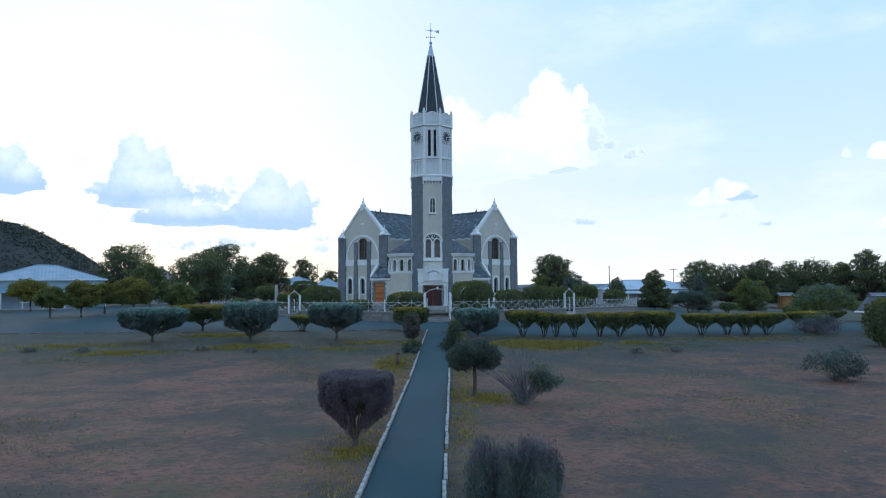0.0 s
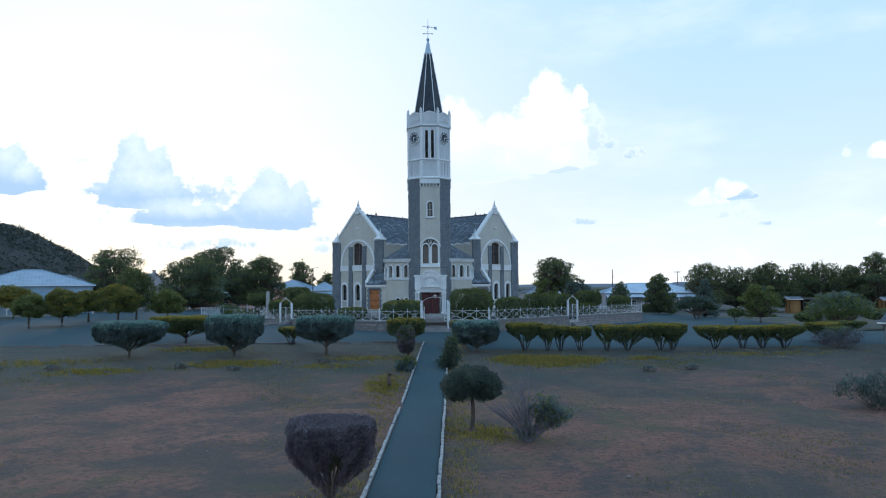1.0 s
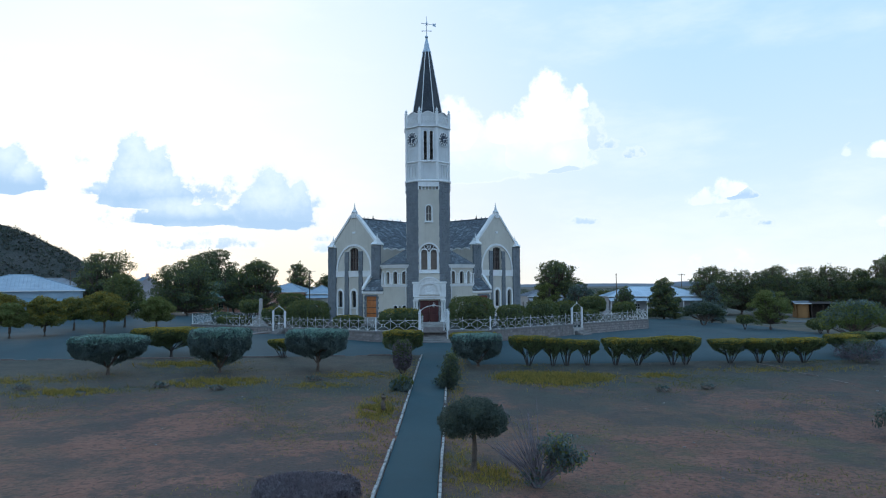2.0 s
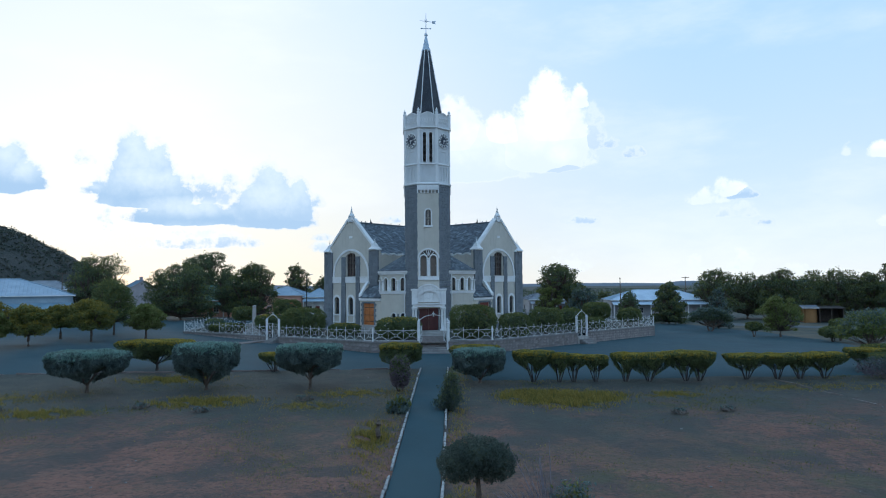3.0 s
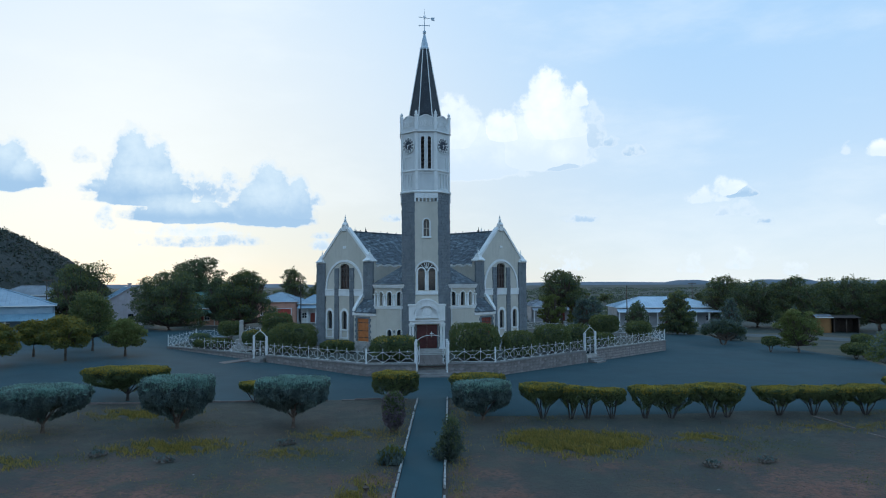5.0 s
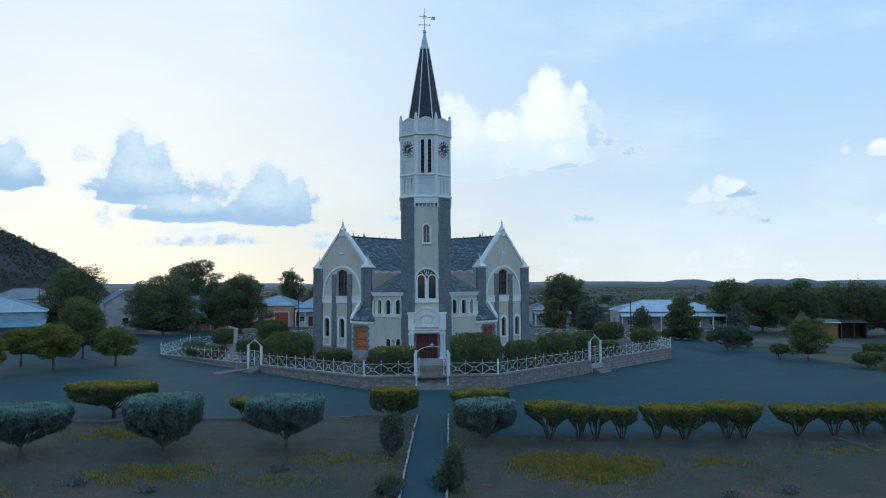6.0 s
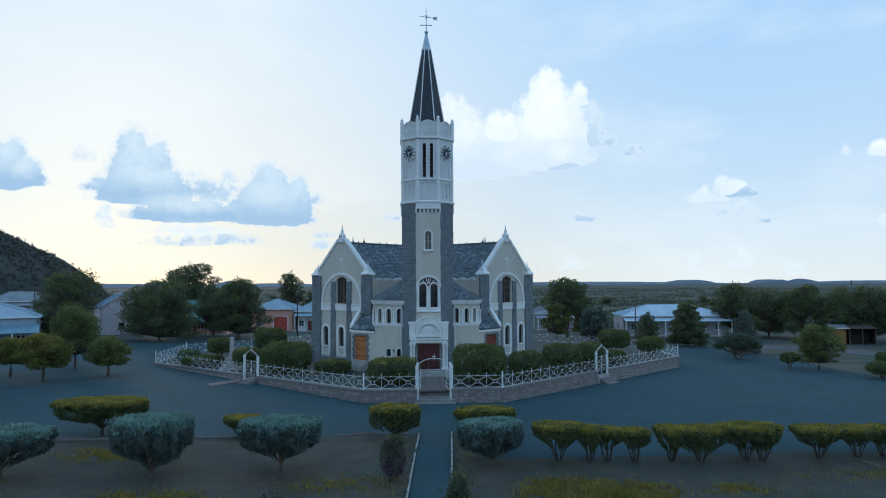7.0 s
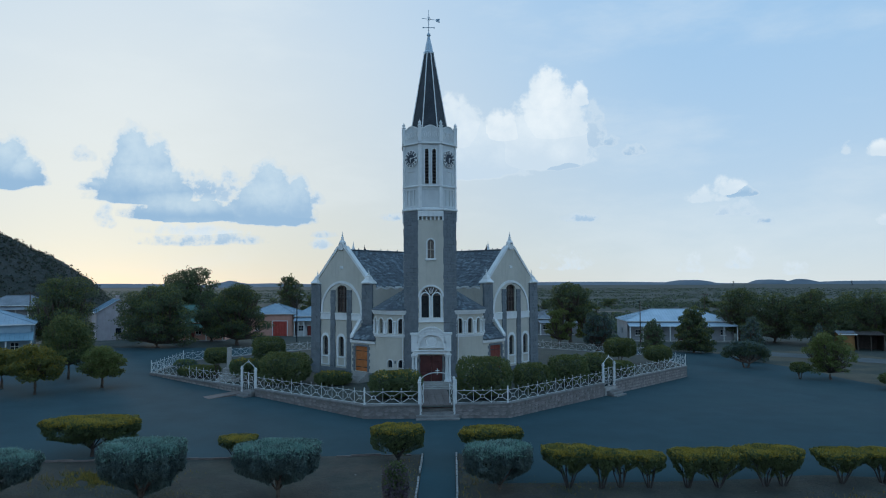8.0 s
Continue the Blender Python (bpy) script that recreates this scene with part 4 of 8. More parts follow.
# porches with the side doors, in the nooks beside the drum
for s, m in ((1, ARMS[-45]), (-1, ARMS[45])):
    P, xo, xe, fx, dw = F - 1.5, s * 3.36, s * 7.15, s * 4.90, 0.95
    x0, x1 = sorted((xo, xe))
    bm = B()
    slab(bm, [(x0, -0.1), (x1, -0.1), (x1, 4.0), (x0, 4.0)], [[(fx - dw, 0.92), (fx + dw, 0.92), (fx + dw, 3.47), (fx - dw, 3.47)]], 0.35, P)
    a, b = sorted((xo, xo + s * 0.35))
    slab(bm, [(P + 0.35, -0.1), (F, -0.1), (F, 5.6), (P + 0.35, 4.05)], (), b - a, 0, Matrix.Translation((b, 0, 0)) @ pose(0, 0, 0, 0, 0, 90))
    a, b = sorted((s * 5.1, xe))
    box(bm, a, b, F, F + 0.35, -0.1, 5.7)
    part("porch_wall", bm, plaster, church, "", m)
    bm = B()
    a, b = sorted((xo + s * 0.25, xe))
    for k in range(7):
        t0, t1 = k / 7, (k + 1) / 7
        ya, yb, za, zb = F - 0.02 + (P - 0.2 - F) * t0, F - 0.02 + (P - 0.2 - F) * t1, 5.74 - 1.52 * t0, 5.74 - 1.52 * t1
        x = a
        while x < b - 0.02:
            e = min(b, x + RNG.uniform(0.34, 0.46))
            dz = RNG.uniform(0.02, 0.05)
            vs = [bm.verts.new(c) for c in ((x + 0.004, ya, za), (e - 0.004, ya, za), (e - 0.004, yb, zb + dz), (x + 0.004, yb, zb + dz), (x + 0.004, yb, zb - 0.05), (e - 0.004, yb, zb - 0.05))]
            bm.faces.new(vs[:4])
            bm.faces.new((vs[3], vs[2], vs[5], vs[4]))
            x = e
    vs = [bm.verts.new(c) for c in ((a, F, 5.74), (b, F, 5.74), (b, P - 0.2, 4.2), (a, P - 0.2, 4.2))]
    bm.faces.new(vs)
    bm.faces.new([bm.verts.new(v.co - Vector((0, 0, 0.12))) for v in vs][::-1])
    part("porch_roof", bm, slate, church, "small lean-to slate roof", m)
    bm = B()
    xa, xb = sorted((xo - s * 0.12, xo + s * 0.34))
    for pa, pb in (((P - 0.1, 4.25), (F - 0.45, 5.78)), ((F - 0.47, 5.76), (F, 5.76))):
        vs = [bm.verts.new((xx, yy, zz + dz)) for xx in (xa, xb) for dz in (0, 0.30) for yy, zz in (pa, pb)]
        for q in ((0, 1, 3, 2), (4, 6, 7, 5), (0, 2, 6, 4), (1, 5, 7, 3), (2, 3, 7, 6), (0, 4, 5, 1)):
            bm.faces.new([vs[i] for i in q])
    part("porch_coping", bm, white, church, "white sloping porch coping", m)
    bm = B()
    box(bm, x0 - 0.08, x1, P - 0.16, P + 0.3, 3.80, 4.14, bevel=0.03)
    part("porch_cornice", bm, white, church, "white porch cornice", m)
    for side_ in (-1, 1):
        for k in range(8):
            bm = B()
            wq = 0.40 if k % 2 else 0.24
            a, b = sorted((fx + side_ * dw, fx + side_ * (dw + wq)))
            box(bm, a, b, P - 0.06, P + 0.1, 0.92 + k * 0.322, 0.92 + (k + 1) * 0.322 - 0.012, bevel=0.02)
            part("door_quoin", bm, dolerite, church, "dark stone of the door jamb", m)
    bm = B()
    box(bm, fx - 1.14, fx + 1.14, P - 0.06, P + 0.1, 3.47, 3.68, bevel=0.02)
    part("door_lintel", bm, dolerite, church, "dark stone door lintel", m)
    bm = B()
    box(bm, x0 - 0.03, x1 + 0.03, P - 0.08, P + 0.1, -0.1, 0.88, bevel=0.02)
    part("porch_plinth", bm, dolerite, church, "dark stone porch base", m)
    for side_ in (-1, 1):
        bm = B()
        a, b = sorted((fx + side_ * 0.006, fx + side_ * dw))
        for k in range(4):
            u0, u1 = a + (b - a) * k / 4, a + (b - a) * (k + 1) / 4
            box(bm, u0 + 0.005, u1 - 0.005, P + 0.14, P + 0.2, 0.93, 3.46, bevel=0.008)
        door = part("side_door", bm, orange_wood if s > 0 else oxide, church, "varnished orange plank door" if s > 0 else "weathered red plank door", m)
        for zz in (1.35, 2.1, 3.0):
            bm = B()
            box(bm, a + 0.06, b - 0.06, P + 0.12, P + 0.142, zz - 0.035, zz + 0.035)
            part("hinge_strap", bm, iron_dark, door)
    for k in range(5):
        bm = B()
        box(bm, fx - 1.2, fx + 1.2, P - 0.28 * (k + 1), P - 0.06 - 0.28 * k, -0.12, 0.88 - 0.18 * k, bevel=0.015)
        part("door_step", bm, cement, church, "", m)

# ---- the two round stair turrets beside the tower ----
DX, DY, DR = 2.5, 2.95, 3.1
TURRET_EAVE, TURRET_TOP = 7.28, 9.32


def on_turret(bm, s, deg, build, r=DR):
    """Bends what is built flat (x along the wall, y inwards) round a turret at a heading."""
    start = len(bm.verts)
    build(bm)
    bm.verts.ensure_lookup_table()
    for v in bm.verts[start:]:
        a = radians(deg) + v.co.x / r
        rr = r - v.co.y
        v.co = Vector((s * DX + rr * math.sin(a), DY - rr * math.cos(a), v.co.z))


BAY = 21.1
for s in (-1, 1):
    turret = part("stair_turret", (lambda q: (lathe(q, [(DR - 0.42, -0.1), (DR - 0.42, 7.1)], 32, Matrix.Translation((s * DX, DY, 0))), q)[1])(B()), plaster, church, "round cream stair turret with arcaded windows")
    for k in range(6):
        deg = s * (7.4 + BAY * k)
        half = radians(BAY / 2) * DR
        bm = B()
        holes = [arch(0, 5.0, 6.46, 0.27, 10)] + ([arch(0, 1.66, 2.42, 0.27, 8)] if k < 2 else [])

        def bay(q, holes=holes, half=half):
            n = 6
            edge = [(-half + 2 * half * i / n, -0.1) for i in range(n + 1)] + [(half - 2 * half * i / n, 7.0) for i in range(n + 1)]
            slab(q, edge, holes, 0.4, 0.0)
        on_turret(bm, s, deg, bay)
        part("turret_bay", bm, plaster, turret, "curved cream wall bay with arched window")
        bm = B()

        def trim(q):
            o = arch(0, 5.0, 6.46, 0.27, 10)
            band(q, o[1:] + [o[0]], 0.12, -0.05, 0.04)
        on_turret(bm, s, deg, trim)
        part("window_surround", bm, white, turret)
        if k < 2:
            bm = B()
            on_turret(bm, s, deg, lambda q: slab(q, arch(0, 1.66, 2.42, 0.28, 8), (), 0.03, 0.2))
            part("basement_window", bm, pane, turret, "tiny arched basement window")
            bm = B()

            def low_trim(q):
                o = arch(0, 1.66, 2.42, 0.27, 8)
                band(q, o[1:] + [o[0]], 0.09, -0.04, 0.04)
            on_turret(bm, s, deg, low_trim)
            part("basement_surround", bm, white, turret)
        bm = B()
        on_turret(bm, s, deg, lambda q: slab(q, arch(0, 5.0, 6.46, 0.28, 10), (), 0.03, 0.24))
        part("turret_window", bm, pane, turret, "small round-headed window with dark glass")
        bm = B()

        def bars(q):
            box(q, -0.022, 0.022, 0.18, 0.235, 5.0, 6.45)
            box(q, -0.27, 0.27, 0.18, 0.235, 5.62, 5.67)
        on_turret(bm, s, deg, bars)
        part("glazing_bars", bm, timber_dark, turret)
        if k:
            a = radians(deg - s * BAY / 2)
            bm = B()
            mm = Matrix.Translation((s * DX + (DR + 0.04) * math.sin(a), DY - (DR + 0.04) * math.cos(a), 0))
            lathe(bm, [(0.16, 4.90), (0.16, 5.02), (0.10, 5.08), (0.092, 6.02), (0.11, 6.05), (0.17, 6.16), (0.17, 6.24)], 10, mm)
            part("colonnette", bm, white, turret, "white half-round colonnette", smooth=True)
    bm = B()
    on_turret(bm, s, s * (7.4 + BAY / 2), lambda q: box(q, -0.09, 0.09, -0.03, 0.05, 2.05, 2.35, bevel=0.01))
    part("vent_plate", bm, dolerite, turret, "small square wall vent")
    a0, a1 = (-225, -80) if s < 0 else (-100, 45)
    for nm, r0, z0, z1, mt in (("sill_band", 0.12, 4.62, 4.92, white), ("turret_cornice", 0.27, 6.86, 7.28, white), ("turret_plinth", 0.08, -0.1, 0.74, dolerite)):
        bm = B()
        mid = (z0 + z1) / 2
        lathe(bm, [(DR - 0.1, z0), (DR + r0 * 0.6, z0), (DR + r0 * 0.75, mid), (DR + r0, mid + 0.02), (DR + r0, z1), (DR - 0.1, z1)], 36, Matrix.Translation((s * DX, DY, 0)), a0, a1)
        part(nm, bm, mt, turret)
    bm = B()
    n, rows, re = 44, 11, DR + 0.32
    slope = (TURRET_TOP - TURRET_EAVE) / re
    for r in range(rows):
        ra, rb = re * (rows - r) / rows, re * (rows - r - 1) / rows
        za, zb = TURRET_EAVE + 0.02 + (re - ra) * slope, TURRET_EAVE + 0.02 + (re - rb) * slope
        for i in range(n):
            b0, b1 = (radians(a0 - 30 + 205 * (i + e + 0.5 * (r % 2)) / n) for e in (0.03, 0.97))
            lift = 0.03 * RNG.uniform(0.6, 1.4)
            vs = [bm.verts.new((s * DX + rr * math.cos(a), DY + rr * math.sin(a), z)) for rr, z, a in ((ra + 0.02, za + lift, b0), (ra + 0.02, za + lift, b1), (max(rb, 0.02), zb + 0.005, b1), (max(rb, 0.02), zb + 0.005, b0), (ra + 0.02, za - 0.02, b0), (ra + 0.02, za - 0.02, b1))]
            bm.faces.new(vs[:4])
            bm.faces.new((vs[1], vs[0], vs[4], vs[5]))
    lathe(bm, [(re, TURRET_EAVE), (0.05, TURRET_TOP - 0.02)], 48, Matrix.Translation((s * DX, DY, 0)))
    part("turret_roof", bm, slate, turret, "conical blue-grey slate turret roof")
    bm = B()
    box(bm, s * 5.4 - 0.17, s * 5.4 + 0.17, 5.83, 6.17, -0.1, 7.95, bevel=0.03)
    lathe(bm, [(0.24, 7.95), (0.24, 8.03), (0.13, 8.10), (0.17, 8.26), (0.14, 8.38), (0.06, 8.44), (0.10, 8.54), (0.0, 8.68)], 8, Matrix.Translation((s * 5.4, 6.0, 0)))
    part("pier_finial", bm, white, church, "small white pier with turned finial")
    bm = B()
    tube(bm, [(s * 2.72, -0.28, 0.0), (s * 2.72, -0.28, 6.9)], [0.05, 0.05], 8)
    part("downpipe", bm, white, church, "white rainwater downpipe")
bm = B()
box(bm, -4.0, 4.0, 3.6, 10.6, -0.1, 7.4)
part("link_wall", bm, plaster, church)
bm = B()
box(bm, -4.1, 4.1, 3.55, 10.6, 7.4, 7.55)
part("link_roof", bm, slate, church)

# ---- tower ----
TY = 1.1
HW, FW = 2.6, 1.25           # half across, half the front face


def tower_ring(h, f, y=TY):
    k = h
    return [(-f, y - k), (f, y - k), (k, y - f), (k, y + f), (f, y + k), (-f, y + k), (-k, y + f), (-k, y - f)]


def tower_prism(bm, levels):
    """Stacks eight-sided rings: (half across, half the face, z)."""
    rings = [[bm.verts.new((px, py, z)) for px, py in tower_ring(h, f)] for h, f, z in levels]
    for a, b in zip(rings, rings[1:]):
        for i in range(8):
            j = (i + 1) % 8
            bm.faces.new((a[i], a[j], b[j], b[i]))
    bm.faces.new(rings[0][::-1])
    bm.faces.new(rings[-1])


FACES = []     # eight faces: matrix that lays x along the face, y inwards, z up; half width
ring = tower_ring(HW, FW)
for i in range(8):
    (ax, ay), (bx, by) = ring[i], ring[(i + 1) % 8]
    ang = math.degrees(math.atan2(by - ay, bx - ax))
    FACES.append((pose((ax + bx) / 2, (ay + by) / 2, 0, 0, 0, ang), math.hypot(bx - ax, by - ay) / 2))
FB = 1.05                    # half the front face of the belfry
BELFRY = []
ring = tower_ring(HW, FB)
for i in range(8):
    (ax, ay), (bx, by) = ring[i], ring[(i + 1) % 8]
    ang = math.degrees(math.atan2(by - ay, bx - ax))
    BELFRY.append((pose((ax + bx) / 2, (ay + by) / 2, 0, 0, 0, ang), math.hypot(bx - ax, by - ay) / 2))
bm = B()
tower_prism(bm, [(HW - 0.35, FW - 0.15, -0.1), (HW - 0.35, FW - 0.15, 17.0)])
part("tower_core", bm, plaster, church)
for i in (1, 3, 5, 7):
    m, hw = FACES[i]
    bm = B()
    rough_blocks(bm, -hw, hw, 0.0, -0.1, 17.0, 0.34, 0.035, RNG, 0.35, 0.62)
    part("stone_facing", bm, dolerite, church, "dark rock-faced stone corner of the tower", m)
for i in (2, 4, 6):
    m, hw = FACES[i]
    bm = B()
    box(bm, -hw, hw, 0.0, 0.35, -0.1, 17.0)
    part("tower_side_wall", bm, plaster, church, "", m)
# front face with its windows
m0, hw0 = FACES[0]
dwin = [arch(x, 6.62, 8.98, 0.36, 12) for x in (-0.56, 0.56)]
swin = arch(0, 12.36, 14.2, 0.31, 10)
bm = B()
slab(bm, [(-hw0, 3.0), (hw0, 3.0), (hw0, 16.1), (-hw0, 16.1)], [*dwin, swin], 0.4, 0.0)
for s in (-1, 1):
    box(bm, *sorted((s * 1.2, s * hw0)), 0.0, 0.4, -0.1, 3.0)
part("tower_front_wall", bm, plaster, church, "cream plaster tower front between stone corners", m0)
bm = B()
for x, o in ((-0.56, dwin[0]), (0.56, dwin[1])):
    slab(bm, arch(x, 6.64, 8.96, 0.35, 12), (), 0.03, 0.28)
dg = part("tower_window", bm, pane, church, "paired round-headed tower window", m0)
bm = B()
for o in dwin:
    band(bm, o[1:] + [o[0]], 0.13, -0.07, 0.12)
band(bm, [(1.1 * math.cos(math.pi * i / 20), 8.62 + 1.02 * math.sin(math.pi * i / 20)) for i in range(21)], 0.16, -0.10, 0.05)
for s in (-1, 1):
    box(bm, s * 1.06 - 0.07, s * 1.06 + 0.07, -0.06, 0.06, 6.6, 8.62)
lathe(bm, [(0.15, 6.62), (0.15, 6.75), (0.10, 6.8), (0.095, 8.4), (0.15, 8.55), (0.15, 8.62)], 10, Matrix.Translation((0, -0.03, 0)))
box(bm, -1.22, 1.22, -0.16, 0.1, 6.16, 6.30, bevel=0.03)
box(bm, -1.2, 1.2, -0.09, 0.1, 6.30, 6.60, bevel=0.02)
part("window_surround", bm, white, dg, "white plaster surround and sill")
bm = B()
slab(bm, [(0.98 * math.cos(math.pi * i / 16), 8.72 + 0.86 * math.sin(math.pi * i / 16)) for i in range(17)], (), 0.05, -0.012)
part("fanlight", bm, timber_dark, dg, "dark fanlight with bars")
bm = B()
for a in (50, 75, 90, 105, 130):
    bar(bm, (0.3 * math.cos(radians(a)), -0.03, 8.75 + 0.2 * math.sin(radians(a))), (0.95 * math.cos(radians(a)), -0.03, 8.72 + 0.82 * math.sin(radians(a))), 0.035)
part("fanlight_bars", bm, white, dg)
bm = B()
slab(bm, arch(0, 12.38, 14.18, 0.30, 10), (), 0.03, 0.28)
sg = part("tower_window", bm, pane, church, "small round-headed tower window", m0)
bm = B()
band(bm, swin[1:] + [swin[0]], 0.14, -0.06, 0.12)
box(bm, -0.52, 0.52, -0.13, 0.1, 12.14, 12.36, bevel=0.03)
part("window_surround", bm, white, sg, "white surround and sill")
bm = B()
for s in (-1, 1):
    box(bm, s * 0.42 - 0.03, s * 0.42 + 0.03, -0.04, 0.02, 9.9, 12.1)
box(bm, -0.03, 0.03, 0.2, 0.27, 12.4, 14.1)
box(bm, -0.3, 0.3, 0.2, 0.27, 13.2, 13.25)
part("panel_moulding", bm, plaster, sg)
for i in (0, 2, 4, 6):
    m, hw = FACES[i]
    bm = B()
    box(bm, -hw, hw, -0.10, 0.3, 16.45, 17.0)
    for k in range(7):
        x = -hw + 0.06 + k * (2 * hw - 0.12) / 6
        box(bm, x - 0.075, x + 0.075, -0.10, 0.2, 16.05, 16.45)
    part("dentil_band", bm, white, church, "white dentil band", m)
bm = B()
tower_prism(bm, [(HW + 0.02, FW, 16.98), (HW + 0.16, FW + 0.06, 17.05), (HW + 0.16, FW + 0.06, 17.2), (HW + 0.02, FB, 17.3), (HW - 0.1, FB - 0.04, 17.32)])
part("tower_cornice", bm, white, church, "white moulded tower cornice")
bm = B()
tower_prism(bm, [(HW - 0.34, FB - 0.14, 17.2), (HW - 0.34, FB - 0.14, 24.0)])
part("belfry_core", bm, upper, church)
LOUV = [arch(x, 19.58, 23.08, 0.18, 8) for x in (-0.36, 0.36)]
for i, (m, hw) in enumerate(BELFRY):
    bm = B()
    if i % 2 == 0:      # panel stage and belfry with two slender openings
        slab(bm, [(-hw, 17.3), (hw, 17.3), (hw, 19.3), (-hw, 19.3)], [[(x0, 17.55), (x1, 17.55), (x1, 19.1), (x0, 19.1)] for x0, x1 in ((-0.78, -0.03), (0.03, 0.78))], 0.07, 0.02)
        box(bm, -hw, hw, 0.08, 0.3, 17.3, 19.3)
        slab(bm, [(-hw, 19.5), (hw, 19.5), (hw, 23.5), (-hw, 23.5)], LOUV, 0.3, 0.02)
    else:
        slab(bm, [(-hw, 17.3), (hw, 17.3), (hw, 19.3), (-hw, 19.3)], [[(x - 0.16, 17.55), (x + 0.16, 17.55), (x + 0.16, 19.05), (x - 0.16, 19.05)] for x in (-0.5, 0.0, 0.5)], 0.09, 0.02)
        box(bm, -hw, hw, 0.10, 0.3, 17.3, 19.3)
        slab(bm, [(-hw, 19.5), (hw, 19.5), (hw, 23.5), (-hw, 23.5)], [[(-0.52, 19.7), (0.52, 19.7), (0.52, 20.9), (-0.52, 20.9)]], 0.05, 0.02)
        box(bm, -hw, hw, 0.06, 0.3, 19.5, 23.5)
    part("belfry_wall", bm, upper, church, "", m)
    bm = B()       # corner pilaster strips
    for s in (-1, 1):
        box(bm, *sorted((s * (hw - 0.19), s * (hw + 0.02))), -0.07, 0.05, 17.32, 23.5, bevel=0.015)
    part("corner_strip", bm, white, church, "", m)
    if i % 2 == 0:
        for x in (-0.36, 0.36):
            bm = B()
            for k in range(24):
                z = 19.72 + k * 0.14
                vs = [bm.verts.new(c) for c in ((x - 0.18, 0.08, z), (x + 0.18, 0.08, z), (x + 0.18, 0.26, z + 0.11), (x - 0.18, 0.26, z + 0.11))]
                bm.faces.new(vs)
                bm.faces.new([bm.verts.new(v.co + Vector((0, 0.0, -0.02))) for v in vs][::-1])
            lo = part("louvre", bm, timber_dark, church, "dark slatted belfry louvre", m)
            bm = B()
            o = arch(x, 19.58, 23.08, 0.18, 8)
            band(bm, o[1:] + [o[0]], 0.08, -0.04, 0.06)
            part("louvre_surround", bm, white, lo)
for z, e in ((19.3, 0.10), (23.5, 0.18)):
    bm = B()
    tower_prism(bm, [(HW + 0.0, FB, z - 0.02), (HW + e, FB + e * 0.4, z + 0.08), (HW + e, FB + e * 0.4, z + 0.2), (HW - 0.05, FB - 0.02, z + 0.27)])
    part("belfry_cornice", bm, white, church, "white belfry string course")
for i, (m, hw) in enumerate(BELFRY):
    bm = B()
    n = 14
    top = [(hw - 2 * hw * k / n, 25.15 + 0.30 * math.sin(math.pi * k / n) ** 2 * (1 if abs(k - n / 2) < 4 else 0.6)) for k in range(n + 1)]
    slab(bm, [(-hw, 23.7), (hw, 23.7)] + top, (), 0.22, 0.0)
    part("parapet", bm, upper, church, "", m)
    bm = B()
    band(bm, top, -0.09, -0.06, 0.26)
    for k in range(3):
        x = (k - 1) * hw * 0.55
        band(bm, [(x + 0.2 * math.cos(2 * math.pi * q / 12), 24.5 + 0.28 * math.sin(2 * math.pi * q / 12)) for q in range(12)], 0.07, -0.05, 0.02, True)
        box(bm, x - 0.06, x + 0.06, -0.05, 0.02, 24.35, 24.65)
    part("parapet_relief", bm, white, church, "white scroll relief and coping", m)
for px, py in tower_ring(HW - 0.02, FB - 0.01):
    bm = B()
    box(bm, px - 0.17, px + 0.17, py - 0.17, py + 0.17, 23.75, 25.35, bevel=0.03)
    lathe(bm, [(0.22, 25.35), (0.22, 25.42), (0.10, 25.5), (0.15, 25.62), (0.15, 25.72), (0.05, 25.84), (0.0, 26.0)], 8, Matrix.Translation((px, py, 0)))
    part("parapet_pinnacle", bm, white, church, "small white pinnacle")
# clocks on the four slanting faces
for i in (1, 3, 5, 7):
    m, hw = BELFRY[i]
    mc = m @ Matrix.Translation((0, -0.04, 22.18)) @ pose(0, 0, 0, 90)
    bm = B()
    lathe(bm, [(0.86, 0.0), (0.88, 0.05), (0.82, 0.07), (0.80, 0.04), (0.0, 0.04)], 36)
    clock = part("clock_face", bm, white, church, "round tower clock with dark chapter ring", mc)
    bm = B()
    lathe(bm, [(0.48, 0.045), (0.48, 0.06), (0.0, 0.06)], 30)
    part("clock_centre", bm, dial_blue, clock, "dark blue clock centre")
    bm = B()
    for k in range(12):
        a = math.radians(k * 30)
        q = Matrix.Rotation(a, 4, "Z")
        box(bm, -0.095, 0.095, 0.52, 0.78, 0.04, 0.075, q)
    part("hour_mark", bm, dial_blue, clock, "dark hour blocks")
    bm = B()
    for k in range(12):
        a = math.radians(k * 30)
        box(bm, -0.018, 0.018, 0.56, 0.74, 0.074, 0.085, Matrix.Rotation(a, 4, "Z"))
    part("hour_bar", bm, white, clock)
    bm = B()
    box(bm, -0.035, 0.035, -0.12, 0.40, 0.09, 0.11, Matrix.Rotation(radians(170), 4, "Z"))
    box(bm, -0.028, 0.028, -0.14, 0.68, 0.115, 0.13, Matrix.Rotation(radians(-82), 4, "Z"))
    lathe(bm, [(0.07, 0.06), (0.07, 0.14), (0.0, 0.14)], 10)
    part("clock_pointers", bm, white, clock, "pale clock pointers")
